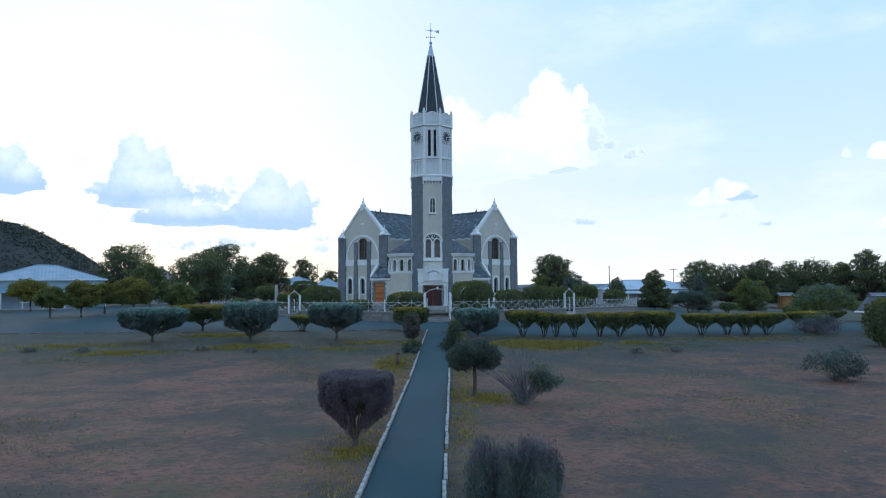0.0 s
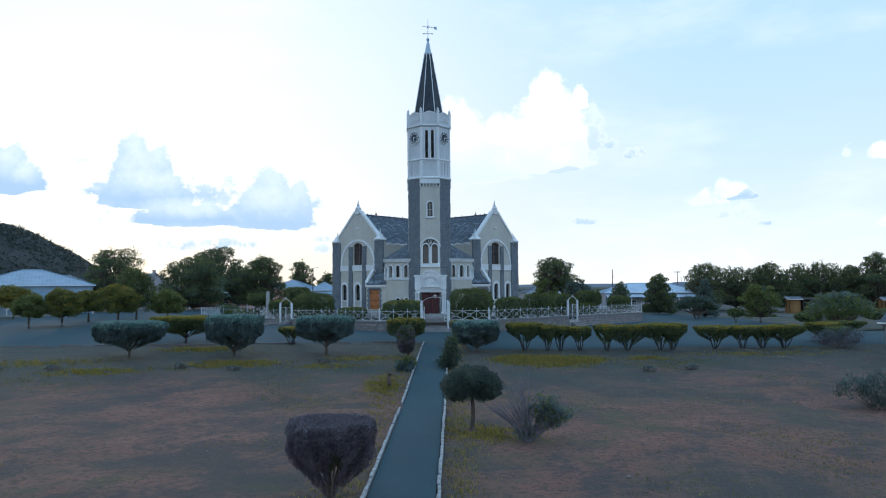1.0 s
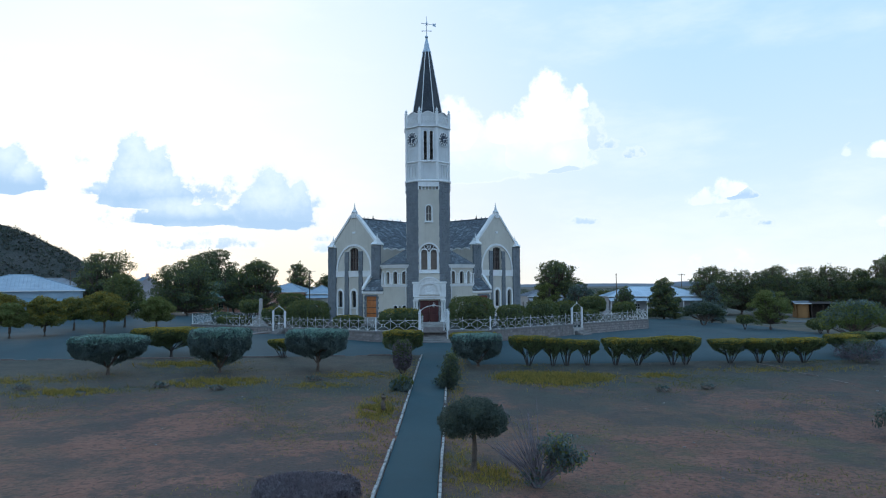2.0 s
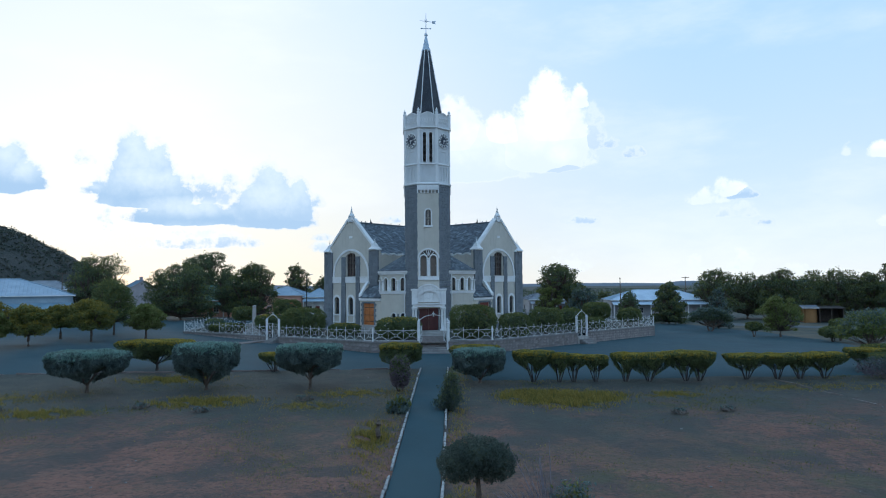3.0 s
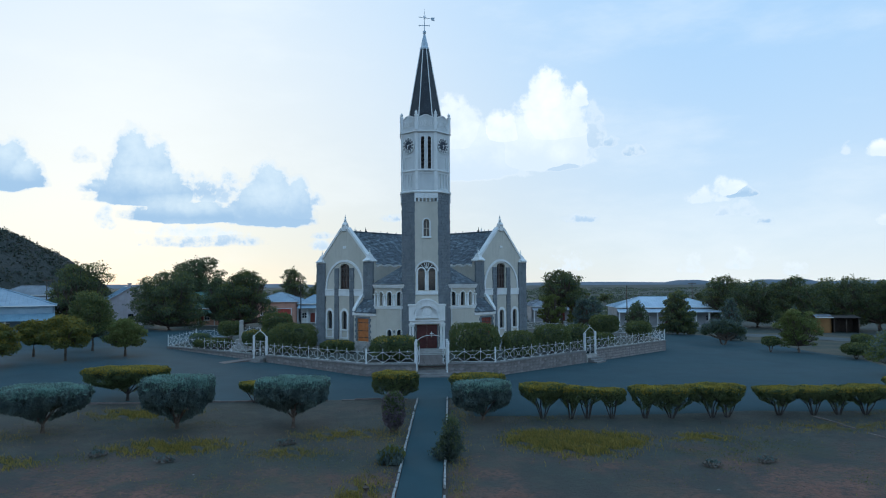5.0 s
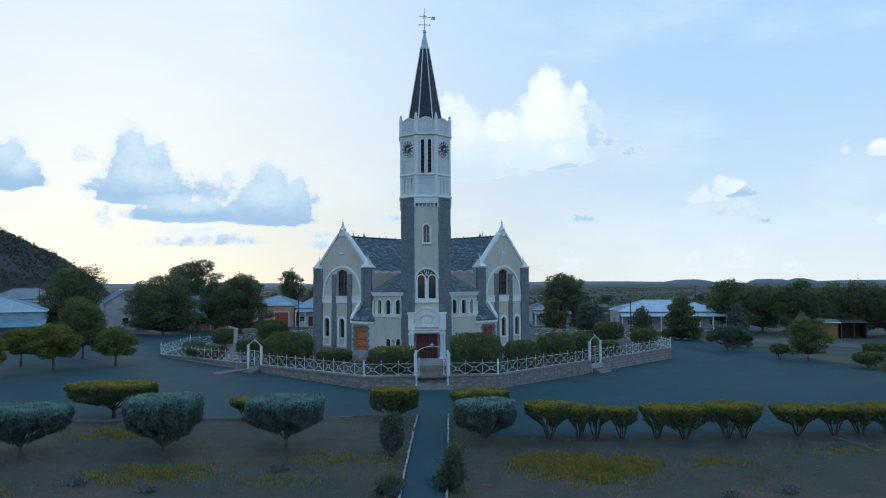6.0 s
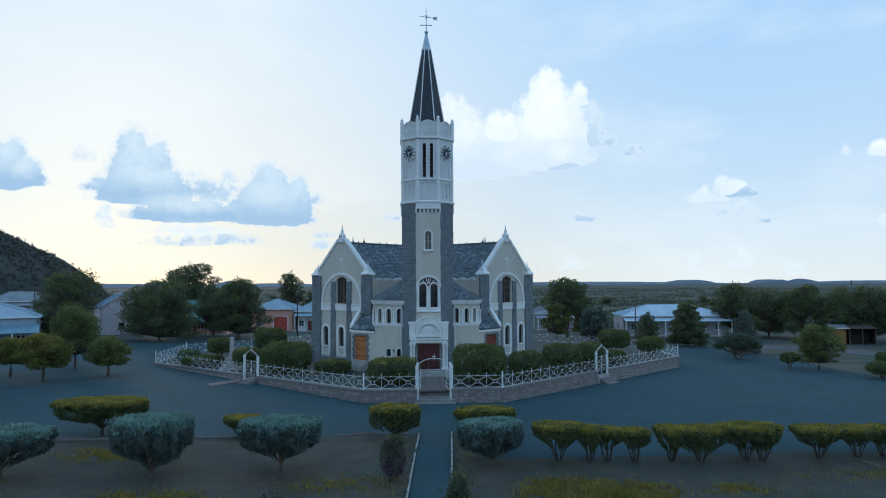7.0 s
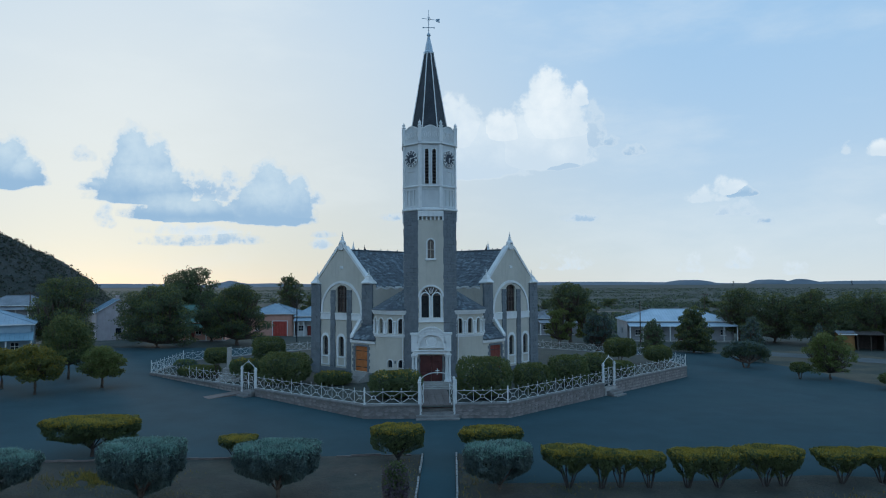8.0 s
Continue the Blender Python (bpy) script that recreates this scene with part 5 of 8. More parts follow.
# spire
SPB, SPT, ZB, ZT = 1.93, 0.43, 24.4, 33.4
bm = B()
rows, last = 40, None
for r in range(rows):
    h0, h1 = SPB + (SPT - SPB) * r / rows, SPB + (SPT - SPB) * (r + 1) / rows
    z0, z1 = ZB + (ZT - ZB) * r / rows, ZB + (ZT - ZB) * (r + 1) / rows
    a = [bm.verts.new((px, py, z0)) for px, py in tower_ring(h0 + 0.02, (h0 + 0.02) * 0.414)]
    b = [bm.verts.new((px, py, z1)) for px, py in tower_ring(h1, h1 * 0.414)]
    for p, q in ((last, a), (a, b)):
        for i in range(8 if p else 0):
            bm.faces.new((p[i], p[(i + 1) % 8], q[(i + 1) % 8], q[i]))
    last = b
part("spire", bm, spire_slate, church, "tall dark slate spire with eight sides")
for (ax, ay), (bx, by) in zip(tower_ring(SPB + 0.03, (SPB + 0.03) * 0.414), tower_ring(SPT + 0.02, (SPT + 0.02) * 0.414)):
    bm = B()
    bar(bm, (ax, ay, ZB), (bx, by, ZT), 0.055, 6)
    part("spire_rib", bm, white, church, "pale lead spire rib")
bm = B()
lathe(bm, [(0.50, 33.3), (0.54, 33.38), (0.54, 33.5), (0.44, 33.6), (0.36, 34.0), (0.14, 35.0), (0.12, 35.15), (0.20, 35.25), (0.17, 35.45), (0.05, 35.5)], 8, Matrix.Translation((0, TY, 0)))
part("spire_cap", bm, tin_pale, church, "pale metal spire cap")
bm = B()
tube(bm, [(0, TY, 35.4), (0, TY, 37.95)], [0.045, 0.02], 6)
box(bm, -0.55, 0.55, TY - 0.02, TY + 0.02, 36.05, 36.12)
box(bm, -0.02, 0.02, TY - 0.5, TY + 0.5, 36.05, 36.12)
for s in (-1, 1):
    lathe(bm, [(0.0, -0.1), (0.1, 0), (0.0, 0.1)], 6, Matrix.Translation((s * 0.55, TY, 36.08)))
for k in range(6):
    a = math.pi * k / 3
    bar(bm, (0, TY, 37.0), (0.26 * math.cos(a), TY, 37.0 + 0.26 * math.sin(a)), 0.025)
bar(bm, (-0.7, TY, 37.05), (1.0, TY, 36.85), 0.03)
slab(bm, [(0.75, 36.7), (1.15, 36.62), (1.1, 36.85), (1.18, 37.02), (0.75, 37.0)], (), 0.03, TY - 0.015)
part("weathervane", bm, tin_pale, church, "pale iron weathervane with cross and arrow")

# ---- portal ----
PY = TY - HW
bm = B()
for s in (-1, 1):
    box(bm, *sorted((s * 1.22, s * 1.92)), PY - 0.38, PY + 0.02, 3.55, 5.06, bevel=0.04)
    box(bm, *sorted((s * 1.16, s * 2.02)), PY - 0.46, PY + 0.02, 4.98, 5.20, bevel=0.03)
slab(bm, arch(0, 3.70, 5.62, 1.52, 20, 1.5), [arch(0, 3.80, 4.98, 1.12, 16, 1.08)], 0.40, PY - 0.34)
band(bm, [(1.5 * math.cos(math.pi * i / 24), 4.12 + 1.5 * math.sin(math.pi * i / 24)) for i in range(25)], 0.14, PY - 0.44, PY)
for i in range(13):
    a = math.pi * (i + 0.5) / 13
    box(bm, -0.10, 0.10, PY - 0.38, PY - 0.3, -0.10, 0.10, Matrix.Translation((1.31 * math.cos(a), 0, 4.12 + 1.31 * math.sin(a))) @ pose(0, 0, 0, 0, -math.degrees(a), 0), 0.02)
slab(bm, arch(0, 3.75, 5.0, 1.13, 16, 1.08), (), 0.1, PY - 0.1)
portal = part("portal", bm, white, church, "white carved portal with round tympanum")
bm = B()
lathe(bm, [(0.58, 0), (0.56, 0.07), (0.48, 0.08), (0.44, 0.04), (0.36, 0.05), (0.2, 0.09), (0.0, 0.1)], 24, Matrix.Translation((0, PY - 0.1, 4.38)) @ pose(0, 0, 0, 90))
for s in (-1, 1):
    band(bm, [(s * 0.82 + 0.16 * math.cos(2 * math.pi * q / 10), 4.05 + 0.16 * math.sin(2 * math.pi * q / 10)) for q in range(10)], 0.06, PY - 0.16, PY - 0.09, True)
part("tympanum_rosette", bm, white, portal, "round relief rosette")
bm = B()
box(bm, -1.84, 1.84, PY - 0.42, PY + 0.05, 3.14, 3.27, bevel=0.02)
box(bm, -1.78, 1.78, PY - 0.35, PY + 0.05, 3.27, 3.42, bevel=0.02)
box(bm, -1.92, 1.92, PY - 0.50, PY + 0.05, 3.42, 3.55, bevel=0.03)
part("entablature", bm, white, portal)
for s in (-1, 1):
    for dx, rr in ((1.48, 0.15), (1.76, 0.12)):
        bm = B()
        lathe(bm, [(rr * 1.7, 0.42), (rr * 1.7, 0.62), (rr * 1.25, 0.7), (rr * 1.05, 0.78), (rr, 1.6), (rr * 0.88, 2.78), (rr * 1.1, 2.84), (rr * 1.55, 3.02), (rr * 1.6, 3.14)], 14, Matrix.Translation((s * dx, PY - 0.22, 0)))
        part("portal_column", bm, white, portal, smooth=True)
for s in (-1, 1):
    bm = B()
    a, b = sorted((s * 0.01, s * 1.2))
    box(bm, a, b, PY + 0.18, PY + 0.25, 0.50, 3.14)
    for z0, z1 in ((0.62, 1.35), (1.45, 2.25), (2.35, 3.0)):
        box(bm, a + 0.12, b - 0.12, PY + 0.15, PY + 0.19, z0, z1, bevel=0.02)
    leaf = part("door_leaf", bm, maroon, portal, "dark maroon panelled church door")
    bm = B()
    lathe(bm, [(0.03, 0), (0.05, 0.05), (0.0, 0.08)], 8, Matrix.Translation((s * 0.12, PY + 0.15, 1.5)) @ pose(0, 0, 0, 90))
    part("door_knob", bm, iron_dark, leaf)
bm = B()
for k in range(4):
    box(bm, -1.9 - 0.12 * k, 1.9 + 0.12 * k, PY - 0.55 - 0.34 * k, PY + 0.3, -0.15 + 0.0, 0.50 - 0.155 * k, bevel=0.02)
part("entrance_steps", bm, cement, church, "worn cement entrance steps")

# ---- the churchyard: raised ground, stone wall and white iron fence ----
RING = [(-5.9, -12.05), (5.9, -12.05), (31.7, 13.6), (31.7, 25.4), (5.9, 51.0), (-5.9, 51.0), (-31.7, 25.4), (-31.7, 13.6)]
YARD = -0.06


def wt(y):
    """The top of the wall, which falls away from the front."""
    return WT - 0.38 * max(0.0, min(1.0, (y + 12.05) / 25.65))


def yard_z(x, y):
    """Level yard with a bank down to the wall."""
    k = max(abs(x), abs(y - 19.5), (abs(x) + abs(y - 19.5)) / 1.183) / 31.6
    return YARD + (min(YARD, wt(y) - 0.06) - YARD) * max(0.0, min(1.0, (k - 0.72) / 0.22))


WT = 0.16           # top of the wall at the front
bm = B()
rings = [[bm.verts.new((x * s, (y - 19.5) * s + 19.5, yard_z(x * s, (y - 19.5) * s + 19.5))) for p, q in zip(RING, RING[1:] + RING[:1]) for e in range(8) for x, y in ((p[0] + (q[0] - p[0]) * e / 8, p[1] + (q[1] - p[1]) * e / 8),)] for s in (0.995, 0.9, 0.8, 0.7, 0.45, 0.2)]
for a, b in zip(rings, rings[1:]):
    for i in range(len(a)):
        j = (i + 1) % len(a)
        bm.faces.new((a[i], a[j], b[j], b[i]))
bm.faces.new(rings[-1])
tagged(new("churchyard_ground", as_mesh("churchyard_ground", bm, yard_soil)), "gravelly churchyard ground inside the wall", "ground", kind="structure")

yard_walk = thing("churchyard_path", "brownish paved walk from gate to church door", "path", (0, 0, 0), kind="structure")
bm = B()
box(bm, -1.35, 1.35, -11.4, -3.0, -0.3, -0.012)
part("paving_bed", bm, yard_paver, yard_walk)

wall = thing("churchyard_wall", "low pinkish rubble stone wall round the churchyard", "wall", kind="structure")
fence = thing("churchyard_fence", "white painted iron lattice fence on the stone wall", "fence")


def side_frame(a, b):
    """The matrix that lays x along a side of the ring, y inwards; and its length."""
    ang = math.degrees(math.atan2(b[1] - a[1], b[0] - a[0]))
    return pose(a[0], a[1], 0, 0, 0, ang), math.hypot(b[0] - a[0], b[1] - a[1])


BAYW = 1.45


def fence_panel():
    """One lattice bay: rails, crossed bars, a ring in the middle and a spiked upright."""
    bm = B()
    L, t, b0 = BAYW, 1.05, 0.10
    for z in (b0, t):
        box(bm, 0, L, -0.014, 0.014, z - 0.013, z + 0.013)
    c = Vector((L / 2, 0, (t + b0) / 2))
    for cx, cz in ((0, b0), (L, b0), (0, t), (L, t)):
        p = Vector((cx, 0, cz))
        bar(bm, p, c + (p - c).normalized() * 0.17, 0.020)
    n = 12
    for i in range(n):
        a0, a1 = 2 * math.pi * i / n, 2 * math.pi * (i + 1) / n
        bar(bm, (c.x + 0.16 * math.cos(a0), 0, c.z + 0.16 * math.sin(a0)), (c.x + 0.16 * math.cos(a1), 0, c.z + 0.16 * math.sin(a1)), 0.020)
    box(bm, -0.014, 0.014, -0.014, 0.014, 0.0, t + 0.14)
    lathe(bm, [(0.0, -0.06), (0.045, 0.0), (0.0, 0.12)], 4, Matrix.Translation((0, 0, t + 0.18)))
    for i in (0.5,):
        lathe(bm, [(0.028, 0), (0.0, 0.13)], 4, Matrix.Translation((L * i, 0, t + 0.02)))
        box(bm, L * i - 0.06, L * i + 0.06, -0.012, 0.012, t + 0.06, t + 0.08)
    return as_mesh("lattice_panel", bm, iron_white)


def fence_post(r, h):
    bm = B()
    lathe(bm, [(r * 1.3, 0), (r * 1.3, 0.12), (r, 0.15), (r, h - 0.14), (r * 1.35, h - 0.12), (r * 1.35, h - 0.06), (r * 0.7, h - 0.03), (r * 1.1, h + 0.05), (r * 0.7, h + 0.13), (0.0, h + 0.17)], 10)
    return as_mesh("post", bm, iron_white)


panel_me, post_me, gate_post_me = fence_panel(), fence_post(0.065, 1.28), fence_post(0.13, 2.45)
GATES = {0: ("round", 5.9, 1.45), 7: ("pointed", None, 1.15), 1: ("pointed", None, 1.15)}
gate_at = {0: 5.9, 7: 0.0, 1: 0.0}
frames = [side_frame(RING[i], RING[(i + 1) % 8]) for i in range(8)]
gate_at[7] = frames[7][1] - math.hypot(-18.1 + 5.9, -0.7 + 12.05)
gate_at[1] = math.hypot(18.25 - 5.9, -0.2 + 12.05)
spans = {}
for i, (m, L) in enumerate(frames):
    if i in gate_at:
        h = GATES[i][2]
        spans[i] = [(0.0, gate_at[i] - h), (gate_at[i] + h, L)]
    else:
        spans[i] = [(0.0, L)]
for i, (m, L) in enumerate(frames):
    for a, b in spans[i]:
        bm = B()
        n = max(2, int((b - a) / 2))
        for k in range(n):
            x0, x1 = a + (b - a) * k / n, a + (b - a) * (k + 1) / n
            box(bm, x0, x1, 0.03, 0.42, -2.2, wt((m @ Vector((x1, 0, 0))).y if i < 4 else (m @ Vector((x0, 0, 0))).y) - 0.07)
        part("wall_core", bm, wall_mortar, wall, "", m)
        bm = B()
        x = a
        while x < b - 0.05:
            e = min(b, x + RNG.uniform(0.7, 1.1))
            zt = wt((m @ Vector(((x + e) / 2, 0, 0))).y)
            box(bm, x + 0.006, e - 0.006, -0.05, 0.47, zt - 0.09, zt + 0.015 + RNG.uniform(0, 0.015), bevel=0.012)
            x = e
        part("wall_coping", bm, step_stone, wall, "worn stone coping", m)
        n = max(1, round((b - a) / BAYW))
        for k in range(n):
            xa, xb = a + (b - a) * k / n, a + (b - a) * (k + 1) / n
            za, zb = wt((m @ Vector((xa, 0, 0))).y), wt((m @ Vector((xb, 0, 0))).y)
            q = m @ pose(xa, 0.2, za, 0, -math.degrees(math.atan2(zb - za, xb - xa)), 0) @ Matrix.Diagonal(((b - a) / n / BAYW, 1, 1, 1))
            part("lattice_panel", panel_me, None, fence, "", q)
    part("post", post_me, None, fence, "white iron corner post with ball top", m @ pose(0.0, 0.2, wt(RING[i][1]) - 0.02))


def gate(i, kind):
    """A pair of posts, an overthrow, and lattice leaves."""
    m, L = frames[i]
    x, h = gate_at[i], GATES[i][2]
    g = thing("churchyard_gate", "white iron gate with %s overthrow and cross" % ("a round" if kind == "round" else "a pointed"), "gate", group="churchyard gates")
    g.matrix_basis = m @ pose(x, 0.2, 0.0 if kind == "round" else -0.18)
    base = -0.72 if kind == "round" else -0.35
    hp = 2.0 - base
    for s in (-1, 1):
        part("gate_post", gate_post_me, None, g, "", pose(s * h, 0, base) @ Matrix.Diagonal((1, 1, hp / 2.45, 1)))
        if kind == "round":
            part("inner_post", gate_post_me, None, g, "", pose(s * (h - 0.05), 0.55, base + 0.25) @ Matrix.Diagonal((0.7, 0.7, (hp - 0.1) / 2.45, 1)))
    bm = B()
    n = 18
    if kind == "round":
        pts = [(h * math.cos(math.pi * k / n), 0.0, 1.85 + 0.85 * math.sin(math.pi * k / n)) for k in range(n + 1)]
        tube(bm, pts, [0.032] * len(pts), 5)
        cz = 2.72
    else:
        pts = [(h, 0, 1.9), (h * 0.93, 0, 2.1), (h * 0.6, 0, 2.36), (h * 0.25, 0, 2.54), (0, 0, 2.70), (-h * 0.25, 0, 2.54), (-h * 0.6, 0, 2.36), (-h * 0.93, 0, 2.1), (-h, 0, 1.9)]
        tube(bm, pts, [0.032] * len(pts), 5)
        cz = 2.70
    ck = 1.0 if kind == "round" else 0.55
    bar(bm, (0, 0, cz - 0.2), (0, 0, cz + 0.3 * ck), 0.028)
    bar(bm, (-0.16 * ck, 0, cz + 0.12 * ck), (0.16 * ck, 0, cz + 0.12 * ck), 0.028)
    part("overthrow", bm, iron_white, g, "thin iron overthrow with cross")
    for s in (-1, 1):
        bm = B()
        wd, z0, z1 = h - 0.16, base + 0.12, 1.55
        for z in (z0, (z0 + z1) / 2, z1):
            box(bm, 0, wd, -0.015, 0.015, z - 0.02, z + 0.02)
        for xx in (0.0, wd):
            box(bm, xx - 0.022, xx + 0.022, -0.02, 0.02, z0, z1 + 0.1)
        for za, zb in ((z0, (z0 + z1) / 2), ((z0 + z1) / 2, z1)):
            c = Vector((wd / 2, 0, (za + zb) / 2))
            for px, pz in ((0, za), (wd, za), (0, zb), (wd, zb)):
                p = Vector((px, 0, pz))
                bar(bm, p, c + (p - c).normalized() * 0.15, 0.017)
            for k in range(10):
                a0, a1 = 2 * math.pi * k / 10, 2 * math.pi * (k + 1) / 10
                bar(bm, (c.x + 0.14 * math.cos(a0), 0, c.z + 0.14 * math.sin(a0)), (c.x + 0.14 * math.cos(a1), 0, c.z + 0.14 * math.sin(a1)), 0.018)
        ang = 80 if kind == "round" else 0
        q = pose(-h + 0.14, 0, 0, 0, 0, ang) if s < 0 else pose(h - 0.14, 0, 0, 0, 0, 180 - ang)
        part("gate_leaf", bm, iron_white, g, "open lattice gate leaf" if kind == "round" else "closed lattice gate leaf", q)
    return g


gate(0, "round")
gate(7, "pointed")
gate(1, "pointed")

# steps and ramp at the gates
st = thing("gate_steps", "worn stone steps up to the middle gate", "steps")
for k in range(4):
    bm = B()
    z = gz(0, -12.5)
    box(bm, -1.75, 1.75, -12.75 + 0.42 * k, -10.9, z - 0.2, z + 0.16 + 0.2 * k, bevel=0.02)
    part("step", bm, step_stone, st)
for i, gx in ((7, -18.1), (1, 18.25)):
    m, L = frames[i]
    st = thing("gate_steps", "short cement steps outside the side gate", "steps")
    st.matrix_basis = m @ pose(gate_at[i] + (0.3 if i == 7 else 0), 0, 0)
    zg = gz(gx, -0.5)
    for k in range(3):
        bm = B()
        box(bm, -0.35 if i == 7 else -0.9, 1.1, -1.15 + 0.36 * k, 0.5, zg - 0.3, zg + 0.18 + 0.19 * k, bevel=0.02)
        part("step", bm, step_stone, st)
    bm = B()
    off = 0.3 if i == 7 else 0
    box(bm, -1.15 - off, 1.15 - off, -0.04, 0.46, zg - 0.3, -0.49, bevel=0.02)
    part("threshold", bm, cement, st)
m, L = frames[7]
rampt = thing("entrance_ramp", "sloping cement ramp beside the side gate", "ramp")
rampt.matrix_basis = m @ pose(gate_at[7], 0, 0)
bm = B()
zg = gz(-20, -2)
vs = [bm.verts.new(c) for c in ((-1.9, -3.9, zg + 0.06), (-0.3, -3.9, zg + 0.06), (-0.15, -0.06, -0.45), (-1.6, -0.06, -0.45), (-1.9, -3.9, zg - 0.3), (-0.3, -3.9, zg - 0.3), (-0.15, -0.06, zg - 0.3), (-1.6, -0.06, zg - 0.3))]
for q in ((0, 1, 2, 3), (0, 4, 5, 1), (1, 5, 6, 2), (2, 6, 7, 3), (3, 7, 4, 0), (7, 6, 5, 4)):
    bm.faces.new([vs[k] for k in q])
part("ramp_slab", bm, yard_paver, rampt)

# white obelisk in the yard
ob = thing("memorial_obelisk", "pale stone memorial pillar on stepped base", "monument", (-20.9, 6.0, yard_z(-20.9, 6.0)))
bm = B()
for k, (r, z0, z1) in enumerate(((1.15, 0, 0.3), (0.85, 0.3, 0.62), (0.55, 0.62, 1.3))):
    box(bm, -r, r, -r, r, z0, z1, bevel=0.04)
part("base", bm, cement, ob)
bm = B()
lathe(bm, [(0.33, 1.3), (0.31, 1.4), (0.26, 3.25), (0.29, 3.3), (0.27, 3.42), (0.1, 3.48)], 4, pose(0, 0, 0, 0, 0, 45))
part("shaft", bm, cement, ob)

# ---- plants ----


def clipped(x, y, w, top, low=None, d=None, kind="hedge", seed=1, lobes=2, label="", stems=3, base=None, new_top=0.75, name="hedge_bush", group="clipped garden bushes", boxy=3.0, size=0.085, n=None, stem_r=0.06):
    """A clipped bush, flat-topped over bare stems. top and low are heights in the world."""
    g = gz(x, y) if base is None else base
    rng = np.random.RandomState(seed)
    low = g + 0.5 if low is None else low
    d = w * 0.62 if d is None else d
    h = top - low
    blobs = []
    for k in range(lobes):
        u = (k + 0.5) / lobes - 0.5
        blobs.append(((u * w * 0.74, rng.uniform(-0.08, 0.08) * d, low - g + h * 0.5 + rng.uniform(-0.05, 0.03) * h), (w / lobes * 0.63 if lobes > 1 else w / 2, d / 2, h * 0.5 * rng.uniform(0.93, 1.04))))
    mats = {"hedge": [leaf_hedge, leaf_new], "grey": [leaf_grey, leaf_light], "dark": [leaf_hedge, leaf_olive], "purple": [leaf_purple, leaf_hedge]}[kind]
    area = w * d + h * (w + d) * 2
    return plant(name, label, "bush", (x, y, g), blobs, mats, n or int(area * 420), size, stems, stem_r, boxy, 0.24, 0.07, new_top if kind == "hedge" else 0.0, True, group, 0.5, bark, seed, 0.25)


def vase_hedge(x, y, top, cups, kind, seed, label, size=0.07, n=None, new_top=1.0, lift=0.12, name="hedge_bush"):
    """A flat-topped bush whose crown tapers to its stems. cups: (offset x, offset y, half width, half depth, drop of the top)."""
    g = gz(x, y)
    rng = np.random.RandomState(seed)
    vases = [(ox, oy, rx, ry, max(lift, (top - g) * rng.uniform(0.12, 0.36)), top - g - drop, 0.50 if kind == "grey" or lift > 0.3 else 0.34) for ox, oy, rx, ry, drop in cups]
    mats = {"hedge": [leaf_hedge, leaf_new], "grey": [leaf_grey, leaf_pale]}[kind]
    area = sum(4 * rx * ry + 3 * (rx + ry) * (top - g) for _, _, rx, ry, _ in cups)
    blobs = [((0, 0, 1), (1, 1, 1))]
    return plant(name, label, "bush", (x, y, g), blobs, mats, n or int(area * (600 if kind == "hedge" else 520)), size, 1 if lift > 0.3 else 3, 0.045, 2.0, 0.2, 0.1, new_top, True, "clipped garden bushes", 0.2, dark_bark if kind == "hedge" else bark, seed, 0.7 if kind == "hedge" else 1.1, 0.0, 0.3, 0.0, vases, 0.42 if kind == "hedge" else 0.22)


YEL = "clipped flat-topped hedge bush with yellow new growth"
vase_hedge(-24.4, -31.0, 1.25, ((0, 0, 2.5, 1.6, 0.0),), "grey", 11, "wide grey-green garden bush on one short trunk", 0.145, None, 1.0, 0.75)
vase_hedge(-16.6, -30.7, 1.65, ((0, 0, 2.1, 1.7, 0.0),), "grey", 12, "large grey-green garden bush with dense rounded top", 0.145, None, 1.0, 0.45)
vase_hedge(-9.5, -31.0, 1.50, ((0, 0, 2.15, 1.6, 0.0),), "grey", 13, "large grey-green garden bush on bare forked stems", 0.145, None, 1.0, 0.55)
vase_hedge(-23.0, -21.6, 1.28, ((0, 0, 2.95, 1.6, 0.0),), "hedge", 14, "wide flat-topped hedge with yellow new growth", lift=0.7)
vase_hedge(-13.3, -23.2, 0.30, ((0, 0, 1.15, 1.0, 0.0),), "hedge", 15, "small round clipped bush at the garden edge", lift=0.1)
vase_hedge(-3.2, -24.2, 0.98, ((0, 0, 1.6, 1.2, 0.0),), "hedge", 16, YEL, lift=0.31)
clipped(-3.3, -32.5, 1.30, 0.92, -1.25, 1.25, "purple", 17, 1, "narrow clipped brownish column bush beside the path", 2, boxy=3.0)
vase_hedge(2.7, -24.2, 0.75, ((0, 0, 1.9, 1.2, 0.0),), "hedge", 18, YEL, lift=0.31)
vase_hedge(2.4, -29.8, 0.95, ((0, 0, 1.8, 1.4, 0.0),), "grey", 19, "rounded grey-green garden bush on bare stems", 0.145, None, 1.0, 0.35)
